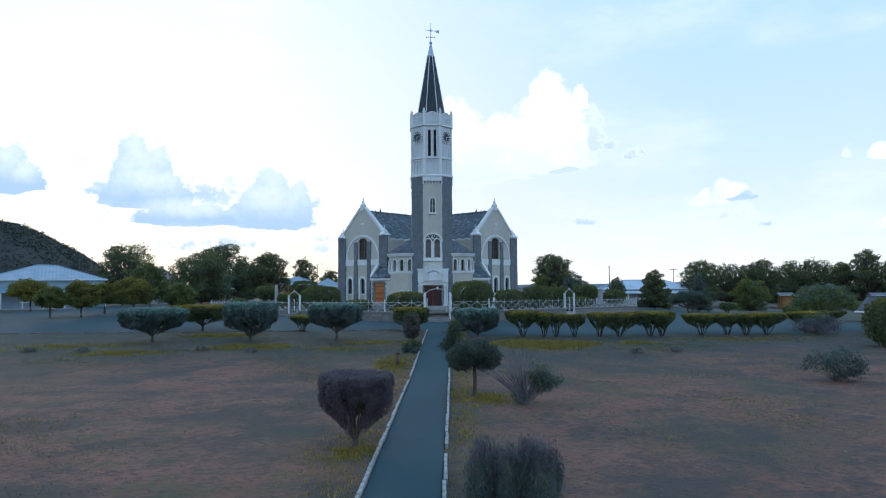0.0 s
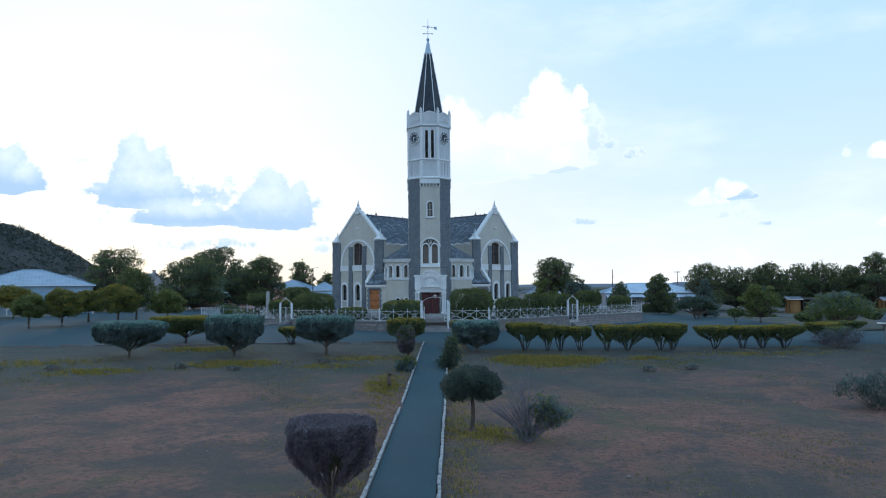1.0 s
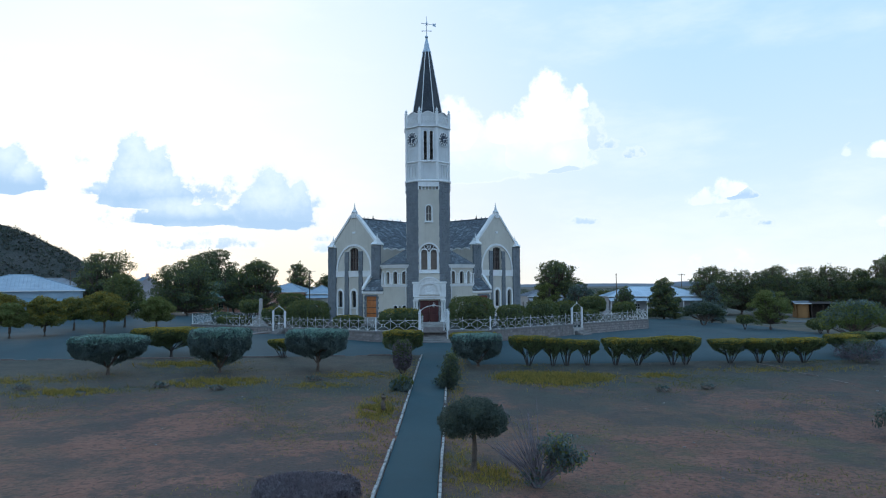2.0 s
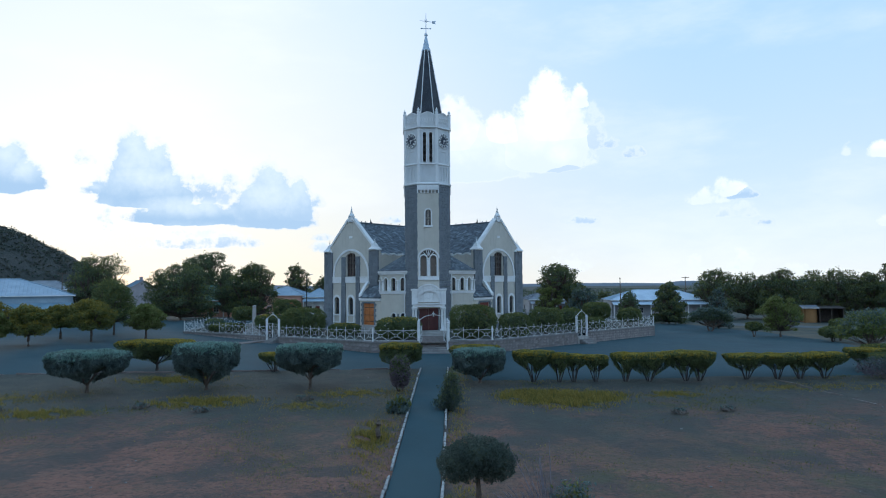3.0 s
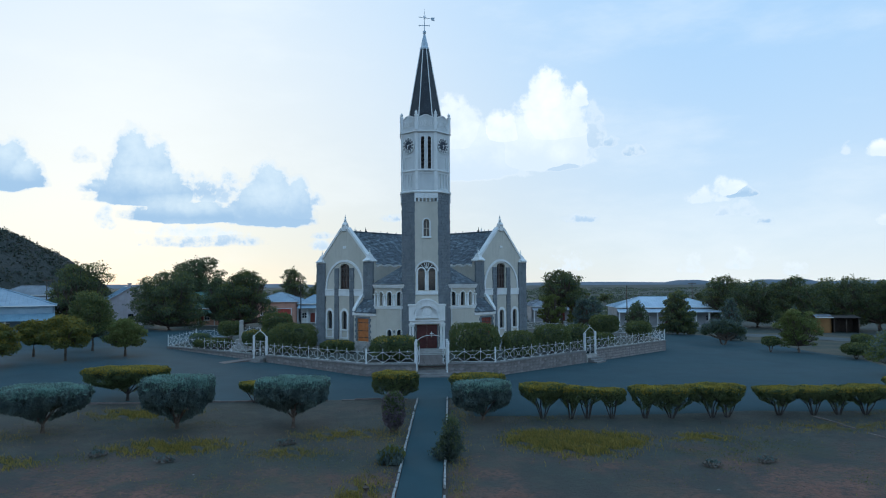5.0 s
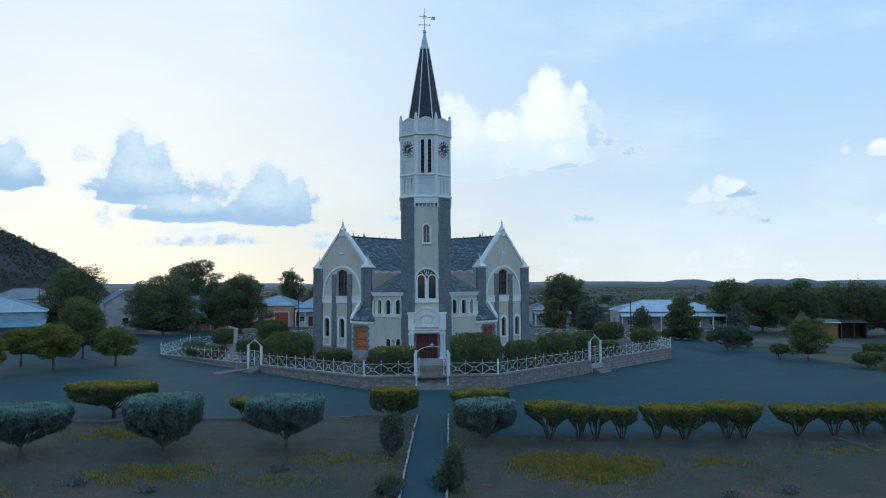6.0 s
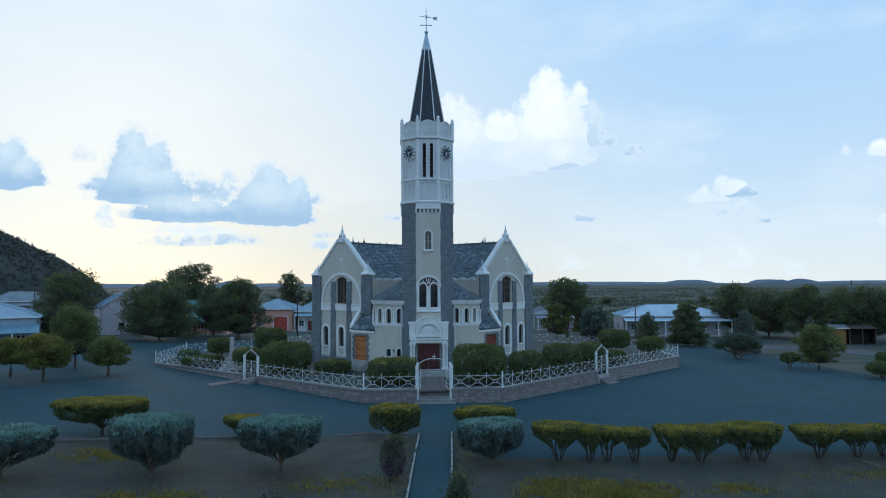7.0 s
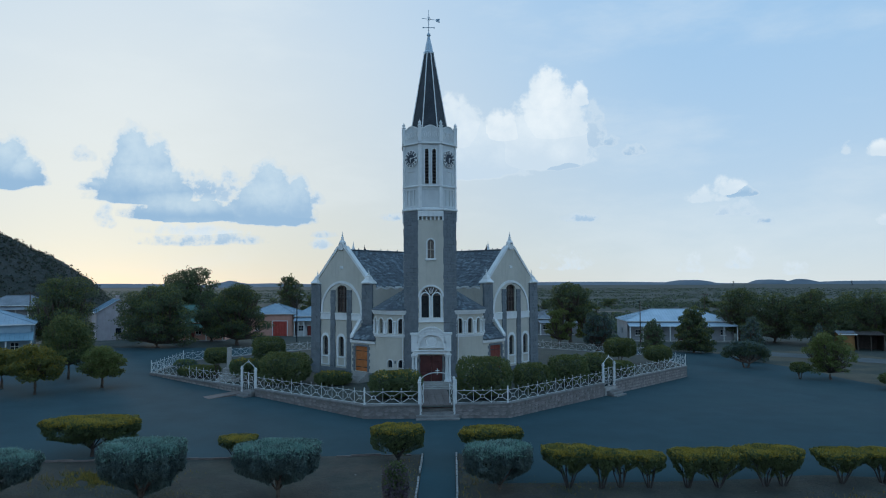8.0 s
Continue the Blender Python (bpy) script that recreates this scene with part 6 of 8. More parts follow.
for k, (x, y, top, cups) in enumerate((
        (6.3, -29.8, 0.78, ((0, 0, 1.45, 1.1, 0.0),)), (8.6, -30.0, 0.62, ((-0.5, 0, 0.75, 0.9, 0.0), (0.6, 0, 0.85, 0.9, 0.12))), (10.75, -30.2, 0.44, ((0, 0, 0.85, 0.9, 0.0),)),
        (12.9, -30.3, 0.56, ((0, 0, 0.95, 0.95, 0.0),)), (14.6, -30.4, 0.55, ((0, 0, 1.45, 1.1, 0.0),)), (17.6, -30.4, 0.64, ((-0.3, 0, 1.6, 1.2, 0.0), (0.7, 0, 1.1, 1.1, 0.04))),
        (21.9, -30.2, 0.38, ((0, 0, 1.55, 1.1, 0.0),)), (24.4, -30.3, 0.36, ((-0.2, 0, 1.25, 1.0, 0.0),)), (25.9, -30.3, 0.36, ((0, 0, 0.9, 1.0, 0.0),)), (27.7, -30.4, 0.40, ((0, 0, 1.5, 1.15, 0.0),)),
        (33.1, -27.2, 0.38, ((0, 0, 1.5, 1.1, 0.0),)))):
    vase_hedge(x, y, top, cups, "hedge", 30 + k, YEL)
# the trees along the path
plant("topiary_tree", "flat-topped purple-brown twiggy topiary tree on thick forked trunk", "tree", (-5.82, -65.2, gz(-5.8, -65.2)), [((0, 0, 1), (1, 1, 1))],
      [leaf_purple, leaf_stem], 34000, 0.075, 1, 0.045, 2.0, 0.2, 0.1, 1.0, True, "", 0.5, bark, 41, 0.9, thin=0.16, vases=[(0.0, 0.0, 1.18, 1.08, 0.42, 2.46, 0.40)])
plant("topiary_tree", "dark green umbrella-shaped topiary tree on slim trunk", "tree", (-0.72, -55.6, gz(-0.7, -55.6)),
      [((-0.6, 0, 1.85), (0.75, 0.9, 0.62)), ((0.55, 0.1, 1.85), (0.78, 0.95, 0.62)), ((0, 0, 2.1), (0.95, 1.0, 0.62))],
      [leaf_veld], 16000, 0.055, 1, 0.10, 2.3, 0.35, 0.12, 0, True, "", 0.4, bark, 42, 0.2, fork=0.75, thin=0.3)
def fan_bush(x, y, seed):
    """Many bare stems that fan out from one foot, leafy only towards one side."""
    rng = np.random.RandomState(seed)
    ob = thing("fan_bush", "fan of bare purple-grey stems with leaves at one side", "bush", (x, y, gz(x, y)))
    bm = B()
    tips = []
    for k in range(80):
        a = rng.uniform(-1.0, 1.15)
        b = rng.uniform(-0.5, 0.5)
        h = rng.uniform(1.0, 2.0) * (1.0 if a > 0 else 1.15)
        if k < 9:            # a few long bare shoots
            a, h = rng.uniform(-0.45, 0.1), rng.uniform(2.3, 2.95)
        foot = Vector((rng.uniform(-0.12, 0.12), rng.uniform(-0.12, 0.12), -0.05))
        tip = Vector((math.sin(a) * h * 0.95, math.sin(b) * h * 0.7, math.cos(a * 0.8) * h))
        mid = foot.lerp(tip, 0.5) + Vector((-0.1 * math.sin(a), 0, 0.08)) + Vector((rng.uniform(-1, 1), rng.uniform(-1, 1), 0)) * 0.05
        tube(bm, (foot, mid, tip), (0.028, 0.020, 0.009), 4)
        for e in range(3):
            q = mid.lerp(tip, rng.uniform(0.1, 0.8))
            tube(bm, (q, q + Vector((rng.uniform(-0.22, 0.22), rng.uniform(-0.2, 0.2), rng.uniform(0.12, 0.32)))), (0.008, 0.003), 3)
        if a > 0.1 and k > 8:
            tips += [mid.lerp(tip, t) + Vector((rng.normal(), rng.normal(), rng.normal())) * 0.12 for t in rng.uniform(0.45, 1.1, 65)]
        else:
            tips += [foot.lerp(tip, t) + Vector((rng.normal(), rng.normal(), rng.normal())) * 0.08 for t in rng.uniform(0.1, 0.4, 8)]
    part("branchwork", bm, leaf_stem, ob)
    part("foliage", leaves("foliage", np.array([tuple(p) for p in tips]), 0.07, [leaf_grey, leaf_olive], (rng.uniform(0, 1, len(tips)) < 0.3).astype(int), rng, 0.4, 0.4), None, ob)
    return ob


fan_bush(1.25, -58.0, 43)
plant("broad_tree", "broad light green many-stemmed tree beside the square", "tree", (43.5, -13.6, gz(43.5, -13.6)),
      [((-2.0, 0, 2.6), (1.5, 1.4, 0.9)), ((-0.7, 0.3, 3.4), (1.6, 1.5, 0.9)), ((0.9, 0, 3.5), (1.7, 1.5, 0.9)), ((2.3, 0.2, 2.8), (1.5, 1.4, 0.9)), ((0.2, -0.6, 2.6), (2.2, 1.2, 0.8)), ((-2.9, 0.1, 2.0), (0.8, 0.9, 0.6)), ((3.2, 0, 2.1), (0.8, 0.9, 0.6))],
      [leaf_light, leaf_grey], 10000, 0.12, 4, 0.10, 2.0, 0.65, 0.2, 0, False, "verge trees", 0.9, bark, 52, 0.5, fork=0.3)
for px_, py_, wd_ in ((37.4, -23.6, 3.6), (33.0, -29.2, 1.8)):
    vase_hedge(px_, py_, gz(px_, py_) + 1.55, ((0, 0, wd_ / 2, 1.1, 0.0),), "hedge", int(px_), "clipped dull green hedge at the garden corner", new_top=0.2)
rose_rng = np.random.RandomState(8)
rose = [((math.cos(2.4 * k) * (0.22 + 0.075 * k) * 1.12, math.sin(2.4 * k) * (0.22 + 0.06 * k) * 0.75, 0.62 + rose_rng.uniform(-0.06, 0.12)), (0.30 + rose_rng.uniform(0, 0.10), 0.32, 0.62 + rose_rng.uniform(0, 0.30))) for k in range(13)]
plant("rosemary_shrub", "broad upright shrub with purple-brown and green sprigs", "bush", (-1.30, -71.3, gz(-1.3, -71.3)), rose,
      [leaf_grey, leaf_purple], 42000, 0.062, 9, 0.03, 2.0, 0.9, 0.28, 0, True, "", 0.35, twig, 44, 2.6, thin=0.16)
plant("young_cypress", "small dark upright shrub beside the path", "bush", (-0.4, -38.6, gz(-0.4, -38.6)),
      [((0, 0, 0.9), (0.62, 0.6, 0.75)), ((0.1, 0, 1.6), (0.45, 0.45, 0.75)), ((-0.15, 0.1, 0.5), (0.7, 0.6, 0.45))],
      [leaf_veld, leaf_hedge], 5200, 0.09, 2, 0.05, 2.0, 0.75, 0.3, 0, False, "", 0.3, dark_bark, 45, 0.9, gaps=0.12, thin=0.3)
plant("grey_shrub", "spreading grey-green shrub with fine twigs", "bush", (19.1, -52.9, gz(19, -52.9)),
      [((-0.8, 0, 0.85), (0.9, 0.9, 0.75)), ((0.6, 0.1, 1.0), (1.05, 0.9, 0.85)), ((0, -0.3, 0.7), (1.2, 0.8, 0.6)), ((1.3, 0.1, 0.7), (0.5, 0.5, 0.5))],
      [leaf_veld, leaf_grey], 5600, 0.10, 8, 0.035, 2.0, 0.85, 0.2, 0, False, "", 0.4, twig, 46, 0.9, gaps=0.38, thin=0.2)
plant("grey_shrub", "untidy grey shrub with bare purple stems", "bush", (31.9, -31.0, gz(32, -31)),
      [((-1.0, 0, 0.9), (1.0, 0.9, 0.7)), ((0.8, 0, 1.0), (1.2, 0.9, 0.75)), ((0, -0.3, 0.6), (1.7, 0.8, 0.5))],
      [leaf_purple, leaf_grey], 4800, 0.10, 8, 0.04, 2.0, 0.85, 0.2, 0, False, "", 0.4, twig, 47, 0.8, gaps=0.3, thin=0.2)
plant("yellow_bush", "tall yellow-green clipped bush", "bush", (32.2, -39.0, gz(32, -39)), [((0, 0, 1.9), (1.35, 1.2, 1.75))], [leaf_hedge, leaf_yellow], 6000, 0.09, 3, 0.08, 2.4, 0.3, 0.1, 0.7, True, "", 0.4, bark, 48)
plant("spiky_plant", "tuft of spiky grey-green leaves beside the path", "bush", (-3.3, -38.9, gz(-3.3, -38.9)), [((0, 0, 0.4), (0.5, 0.4, 0.5)), ((-0.45, 0.2, 0.3), (0.4, 0.4, 0.4))], [leaf_grey, grass_green], 900, 0.16, 4, 0.03, 2.0, 0.9, 0.2, 0, False, "", 0.2, twig, 49, 2.5)

# yard bushes behind the fence
DK = "dense dark green clipped bush in the churchyard"
for k, (x, y, wd, top, lb, kd, low) in enumerate(((-14.5, 2.2, 4.9, 3.2, 2, "dark", 0.1), (-17.9, 12.0, 3.6, 3.9, 1, "dark", 1.5), (-22.6, 8.0, 2.7, 3.1, 1, "dark", 1.5), (-19.0, 5.0, 3.0, 2.3, 1, "hedge", 0.4), (-24.9, 9.6, 4.2, 1.0, 2, "dark", 0.05),
                                               (-9.6, 1.2, 3.5, 1.35, 2, "hedge", 0.05), (-3.4, -6.9, 4.6, 2.4, 2, "hedge", 0.15), (4.3, -8.2, 4.8, 3.45, 2, "dark", 0.15), (9.3, -4.3, 3.4, 2.6, 2, "dark", 0.05), (13.3, -1.8, 3.7, 2.9, 2, "dark", 0.15),
                                               (16.9, 1.4, 2.9, 2.7, 1, "dark", 0.15), (24.4, 16.5, 3.9, 3.0, 1, "dark", 0.8), (28.4, 14.5, 3.1, 2.2, 1, "dark", 0.3), (20.8, 6.0, 3.2, 1.4, 2, "dark", 0.05), (-27.2, 12.0, 2.4, 1.4, 1, "grey", 0.05))):
    clipped(x, y, wd, top, low, wd * 0.8, kd, 60 + k, 1, DK if kd == "dark" else "clipped churchyard bush with yellowish top growth", 2, yard_z(x, y), 0.5, "churchyard_bush", "churchyard bushes", 3.4, 0.10, int(wd * wd * 420))

# small round street trees on the left of the square: place, half width, height of top and of lowest leaves over the ground
for k, (x, y, rx, h1, h0, mats) in enumerate(((-37.3, -0.5, 2.9, 4.8, 1.1, [leaf_olive, leaf_yellow]), (-42.3, 3.1, 2.4, 4.1, 1.0, [leaf_olive, leaf_yellow]), (-39.0, 9.8, 3.5, 7.0, 1.0, [leaf_hedge, leaf_olive]),
                                            (-33.0, 3.9, 2.6, 4.2, 0.9, [leaf_olive, leaf_light]), (-41.3, -5.7, 2.6, 4.3, 0.9, [leaf_olive, leaf_yellow]), (-43.7, -8.0, 2.0, 3.7, 1.0, [leaf_olive, leaf_light]), (-57.3, 14.3, 4.0, 4.6, 1.2, [leaf_yellow, leaf_olive]))):
    g = gz(x, y)
    zc, rz_ = (h1 + h0) / 2, (h1 - h0) / 2
    rng = np.random.RandomState(80 + k)
    blobs = [((rng.uniform(-0.1, 0.1) * rx, 0, zc + rz_ * 0.2), (rx * 0.56, rx * 0.56, rz_ * 0.74))]
    for q in range(16):
        a = q * 2.4 + rng.uniform(-0.4, 0.4)
        t = (q + 0.5) / 16
        rr = rx * 0.58 * math.sin(math.pi * (0.22 + 0.68 * t)) ** 0.7 * rng.uniform(0.85, 1.1)
        blobs.append(((math.cos(a) * rr, math.sin(a) * rr, zc + rz_ * (-0.68 + 1.4 * t) + rng.uniform(-0.1, 0.1) * rz_), (rx * rng.uniform(0.24, 0.36), rx * rng.uniform(0.24, 0.36), rz_ * rng.uniform(0.24, 0.36))))
    plant("street_tree", "small round-crowned olive-green tree on the square", "tree", (x, y, g), blobs, mats, int(5000 + rx * 2600), 0.115, 1, 0.13, 2.0, 0.55, 0.16, 0.0, False, "street trees", 0.3, bark, 80 + k, 0.3, fork=0.62)


def big_tree(x, y, wd, top, low, mats, label, seed, n=17000, size=0.18, lobes=38, name="pine_tree", trunk=0.3, gaps=0.06, deep=0.8, bare=False):
    """A tall tree: layered limbs with flattened, uneven clumps of foliage round a denser middle."""
    g = gz(x, y)
    rng = np.random.RandomState(seed)
    low = low if bare else min(low, g + 0.7)
    h = top - low
    ph = rng.uniform(0, 6.28, 4)
    blobs = [((rng.uniform(-0.1, 0.1) * wd, rng.uniform(-0.1, 0.1) * wd, low - g + h * t), (wd * s, wd * s * 0.9, h * 0.17)) for t, s in ((0.24, 0.24), (0.45, 0.29), (0.66, 0.25), (0.82, 0.15))]
    for k in range(lobes):
        t = (k + 0.5) / lobes
        a = k * 2.4 + rng.uniform(-0.5, 0.5)
        env = math.sin(math.pi * min(0.95, 0.20 + 0.70 * t)) ** 0.75 * (1 + 0.22 * math.sin(2 * a + ph[0] + 3 * t) + 0.16 * math.sin(3 * a + ph[1] - 5 * t))
        reach = wd / 2 * env * rng.uniform(0.55, 0.88)
        r = wd * rng.uniform(0.065, 0.135) * (0.8 + 0.3 * env)
        blobs.append(((math.cos(a) * reach, math.sin(a) * reach * deep, low - g + h * (0.06 + 0.86 * t) + rng.uniform(-0.03, 0.03) * h), (r * rng.uniform(1.0, 1.5), r * 1.2, min(r * rng.uniform(0.5, 0.85), h * 0.12))))
    return plant(name, label, "tree", (x, y, g), blobs, mats, int(n * 1.6), size * 0.8, 1, trunk, 2.0, 0.55, 0.24, 0, False, "town trees", 0.3, bark, seed, 0.5, fork=0.5, gaps=gaps)


PN = "tall dark pine with uneven clumped crown"
big_tree(-56.0, 44.0, 11.5, 11.4, 1.0, [leaf_pine, leaf_olive], PN, 101)
big_tree(-46.5, 76.0, 12.5, 13.4, 2.5, [leaf_pine, leaf_hedge], PN, 102, 20000, 0.21)
big_tree(-42.6, 48.0, 14.0, 10.0, 0.6, [leaf_pine, leaf_olive], PN, 103, 22000)
big_tree(-37.0, 60.0, 7.0, 9.0, 0.8, [leaf_pine, leaf_hedge], PN, 119, 8000)
big_tree(-31.0, 53.5, 10.4, 10.1, 0.4, [leaf_pine, leaf_olive], PN, 104, 19000)
big_tree(-35.5, 140.0, 9.0, 12.8, 3.0, [leaf_pine, leaf_olive], PN, 105, 5000, 0.3)
big_tree(-28.0, 150.0, 8.0, 9.0, 2.0, [leaf_pine, leaf_olive], PN, 106, 3500, 0.32)
big_tree(-58.0, 120.0, 9.0, 9.5, 1.0, [leaf_olive, leaf_pine], PN, 107, 3500, 0.32)
big_tree(-75.0, 20.0, 8.0, 5.5, 0.6, [leaf_yellow, leaf_olive], "yellow-green garden tree beside the house", 108, 6000, 0.18, name="garden_tree")
big_tree(29.6, 62.0, 9.6, 9.9, 3.0, [leaf_pine, leaf_olive], "spreading pine with bare trunk behind the churchyard", 109, 12000, bare=True)
big_tree(26.6, 58.0, 5.2, 5.2, 0.0, [leaf_olive, leaf_light], "light olive garden tree", 121, 6000, 0.17, 20, name="garden_tree")


def conifer(x, y, wd, top, mats, label, seed, n=7000, size=0.17, name="conifer", cone=0.8):
    """A bushy conifer, leafy to the ground, with a ragged outline. cone: 1 pointed, 0 a column."""
    g = gz(x, y)
    rng = np.random.RandomState(seed)
    h = top - g
    blobs = [((0, 0, h * t), (wd * s, wd * s, h * 0.16)) for t, s in ((0.2, 0.30), (0.45, 0.27), (0.68, 0.20))]
    for k in range(30):
        t = (k + 0.5) / 30
        a = k * 2.4 + rng.uniform(-0.3, 0.3)
        shape = cone * (1 - t) ** 0.8 + (1 - cone) * math.sin(math.pi * min(0.97, 0.3 + 0.66 * t)) ** 0.6
        reach = wd / 2 * (0.78 * shape + 0.04) * rng.uniform(0.65, 1.0)
        r = wd * rng.uniform(0.11, 0.18) * (1.05 - 0.45 * t)
        blobs.append(((math.cos(a) * reach, math.sin(a) * reach, h * (0.07 + 0.87 * t)), (r, r, h * rng.uniform(0.05, 0.085))))
    return plant(name, label, "tree", (x, y, g), blobs, mats, n, size, 1, 0.18, 2.0, 0.65, 0.22, 0, False, "town trees", 0.3, bark, seed, 0.9, fork=0.4)


conifer(45.6, 43.5, 7.0, 5.9, [leaf_pine, leaf_olive], "bushy dark green conifer at the edge of the square", 110, 14000, 0.17, cone=0.25)
conifer(34.6, 32.5, 5.4, 4.5, [leaf_pine, leaf_hedge], "small dense dark cypress behind the fence", 111, 8000, 0.13, cone=0.5)
conifer(60.5, 33.0, 3.4, 3.6, [leaf_grey, leaf_pine], "grey-green conifer on the far verge", 118, 3500, 0.16)
big_tree(30.6, 47.0, 6.6, 5.0, -0.4, [leaf_grey, leaf_pine], "bushy grey-green tree behind the churchyard", 112, 8000, 0.17, 22, name="garden_tree")
big_tree(33.0, 62.0, 6.0, 6.0, 0.0, [leaf_olive, leaf_light], "light olive garden tree", 113, 6000, 0.18, 20, name="garden_tree")
plant("spreading_tree", "low spreading dark grey-green tree on forked trunk", "tree", (43.9, 23.0, gz(43.9, 23.0)),
      [((-1.9, 0, 2.4), (1.2, 1.1, 0.7)), ((-0.8, 0.2, 2.9), (1.2, 1.2, 0.75)), ((0.5, -0.1, 3.0), (1.2, 1.2, 0.7)), ((1.7, 0.1, 2.6), (1.2, 1.1, 0.7)), ((2.6, 0, 2.0), (0.8, 0.8, 0.6)), ((-0.2, -0.5, 2.3), (1.5, 0.9, 0.5)), ((-2.7, 0.2, 1.9), (0.6, 0.7, 0.45))],
      [leaf_pine, leaf_grey], 9000, 0.13, 2, 0.13, 2.0, 0.6, 0.2, 0, False, "verge trees", 0.9, bark, 114, 0.7, fork=0.3)
conifer(48.5, 30.0, 4.6, 5.0, [leaf_grey, leaf_pine], "upright grey-green conifer on the verge", 115, 7000, 0.14, cone=0.6)
big_tree(48.4, 11.6, 5.2, 3.9, -0.6, [leaf_light, leaf_olive], "pale green many-stemmed tree on the verge", 116, 9000, 0.12, 26, name="garden_tree", trunk=0.14, gaps=0.05)
clipped(44.8, 11.9, 2.2, 0.3, -0.9, 1.6, "dark", 117, 1, "small dark verge bush", 3, size=0.12, n=1200, name="verge_bush", group="verge bushes")
for k, (x, y, wd, top) in enumerate(((52.8, 5.5, 2.2, 0.9), (50.4, 3.4, 3.4, 0.15), (53.2, 0.8, 3.6, 0.2), (56.0, -3.5, 4.6, 0.7))):
    clipped(x, y, wd, top, top - 1.4, 2.4, "dark", 120 + k, 1, "straggly dark green verge bush", 3, size=0.13, n=1700, name="verge_bush", group="verge bushes")
rng0 = np.random.RandomState(5)
for k in range(17):
    x = 66.0 + k * 4.1 + rng0.uniform(-1.0, 1.0)
    y = 64.0 - k * 2.6 + rng0.uniform(-4, 4)
    big_tree(x, y, rng0.uniform(8.5, 12.5), rng0.uniform(5.6, 9.0) + min(2.0, 0.22 * k), 0.6, [leaf_pine, leaf_olive], PN, 140 + k, 12000, 0.19)
for k in range(26):          # low scrub trees out on the plain
    a = rng0.uniform(-34, 38)
    d = rng0.uniform(170, 420)
    x, y = d * math.sin(radians(a)), d * math.cos(radians(a)) - 60
    big_tree(x, y, rng0.uniform(5, 9), gz(x, y) + rng0.uniform(2.6, 4.6), gz(x, y) + 0.2, [leaf_pine, leaf_olive], "low dark thorn tree out on the plain", 170 + k, 1300, 0.36, 10, name="thorn_tree", trunk=0.15)


# scrub, grass and stones
def blades(name, spots, mats, label, seed):
    """Grass blades over patches: centre, half sizes, number, height."""
    rng = np.random.RandomState(seed)
    V, I = [], []
    for x, y, rx, ry, n, h in spots:
        px, py = x + rng.normal(size=n) * rx * 0.5, y + rng.normal(size=n) * ry * 0.5
        left = np.array([path_left(b) for b in py])
        tuft = np.sin(px * 2.1 + y) * np.sin(py * 2.9 + x) + 0.6 * np.sin(px * 5.3 + py * 3.1)
        ok = (tuft > -0.5) & ((px < left - 0.05) | (px > left + 2.3))
        px, py = px[ok], py[ok]
        z = np.array([gz(a, b) for a, b in zip(px, py)])
        hh = h * rng.uniform(0.35, 1.5, len(px)) * (1 + 0.35 * np.sin(px * 1.7 + y) * np.sin(py * 2.3))
        ang = rng.uniform(0, 6.28, len(px))
        wd = 0.018 + hh * 0.045
        lean = rng.normal(size=(len(px), 2)) * hh[:, None] * 0.4
        V.append(np.stack([np.stack([px - np.cos(ang) * wd, py - np.sin(ang) * wd, z - 0.03], 1), np.stack([px + np.cos(ang) * wd, py + np.sin(ang) * wd, z - 0.03], 1), np.stack([px + lean[:, 0], py + lean[:, 1], z + hh], 1)], 1).reshape(-1, 3))
    v = np.concatenate(V)
    f = np.arange(len(v)).reshape(-1, 3)
    return tagged(new(name, mesh_from(name, v, f, mats, (rng.uniform(0, 1, len(f)) < 0.78).astype(int))), label, "grass", kind="stuff")


spots = [(4.9, -35.0, 1.7, 1.8, 5500, 0.17), (7.0, -36.0, 2.4, 2.2, 10500, 0.19), (9.2, -35.4, 1.9, 1.5, 5200, 0.16), (6.0, -33.6, 2.4, 0.7, 2200, 0.13), (9.6, -36.0, 1.2, 0.7, 1100, 0.13), (14.5, -35.2, 1.8, 1.0, 1600, 0.12), (-20.2, -26.3, 3.2, 1.5, 4800, 0.15), (-15.6, -34.9, 3.0, 1.6, 6500, 0.15), (-24.5, -37.5, 2.8, 1.3, 3200, 0.13), (-9.0, -36.5, 2.6, 1.2, 1600, 0.10), (-4.9, -44.0, 0.9, 2.6, 3000, 0.16), (-6.5, -33.0, 3.0, 1.5, 2500, 0.11)]
for k in range(26):
    y = -26 - k * 2.0
    spots.append((path_left(y) - 0.9, y, 1.2, 2.2, 300 if k > 6 else 200, 0.09))
    spots.append((path_left(y) + 2.9, y, 0.9, 2.2, 280 if 4 < k < 20 else 160, 0.09))
spots += [(-5.6, -66.0, 1.6, 1.2, 1800, 0.10), (-0.3, -56.6, 1.8, 1.6, 2200, 0.13), (-30, -33, 5, 2, 2500, 0.12), (24, -33.5, 8, 1.5, 2200, 0.11)]
blades("path_grass", spots, [grass_green, grass_dry], "tufts of green and yellow grass along path and bushes", 3)
thin = [(rng0.uniform(-34, 34), rng0.uniform(-84, -28), rng0.uniform(2, 5), rng0.uniform(1.5, 3.5), 700, 0.055) for _ in range(80)]
blades("thin_grass", thin, [grass_dry, grass_green], "thin dry grass on the garden soil", 4)


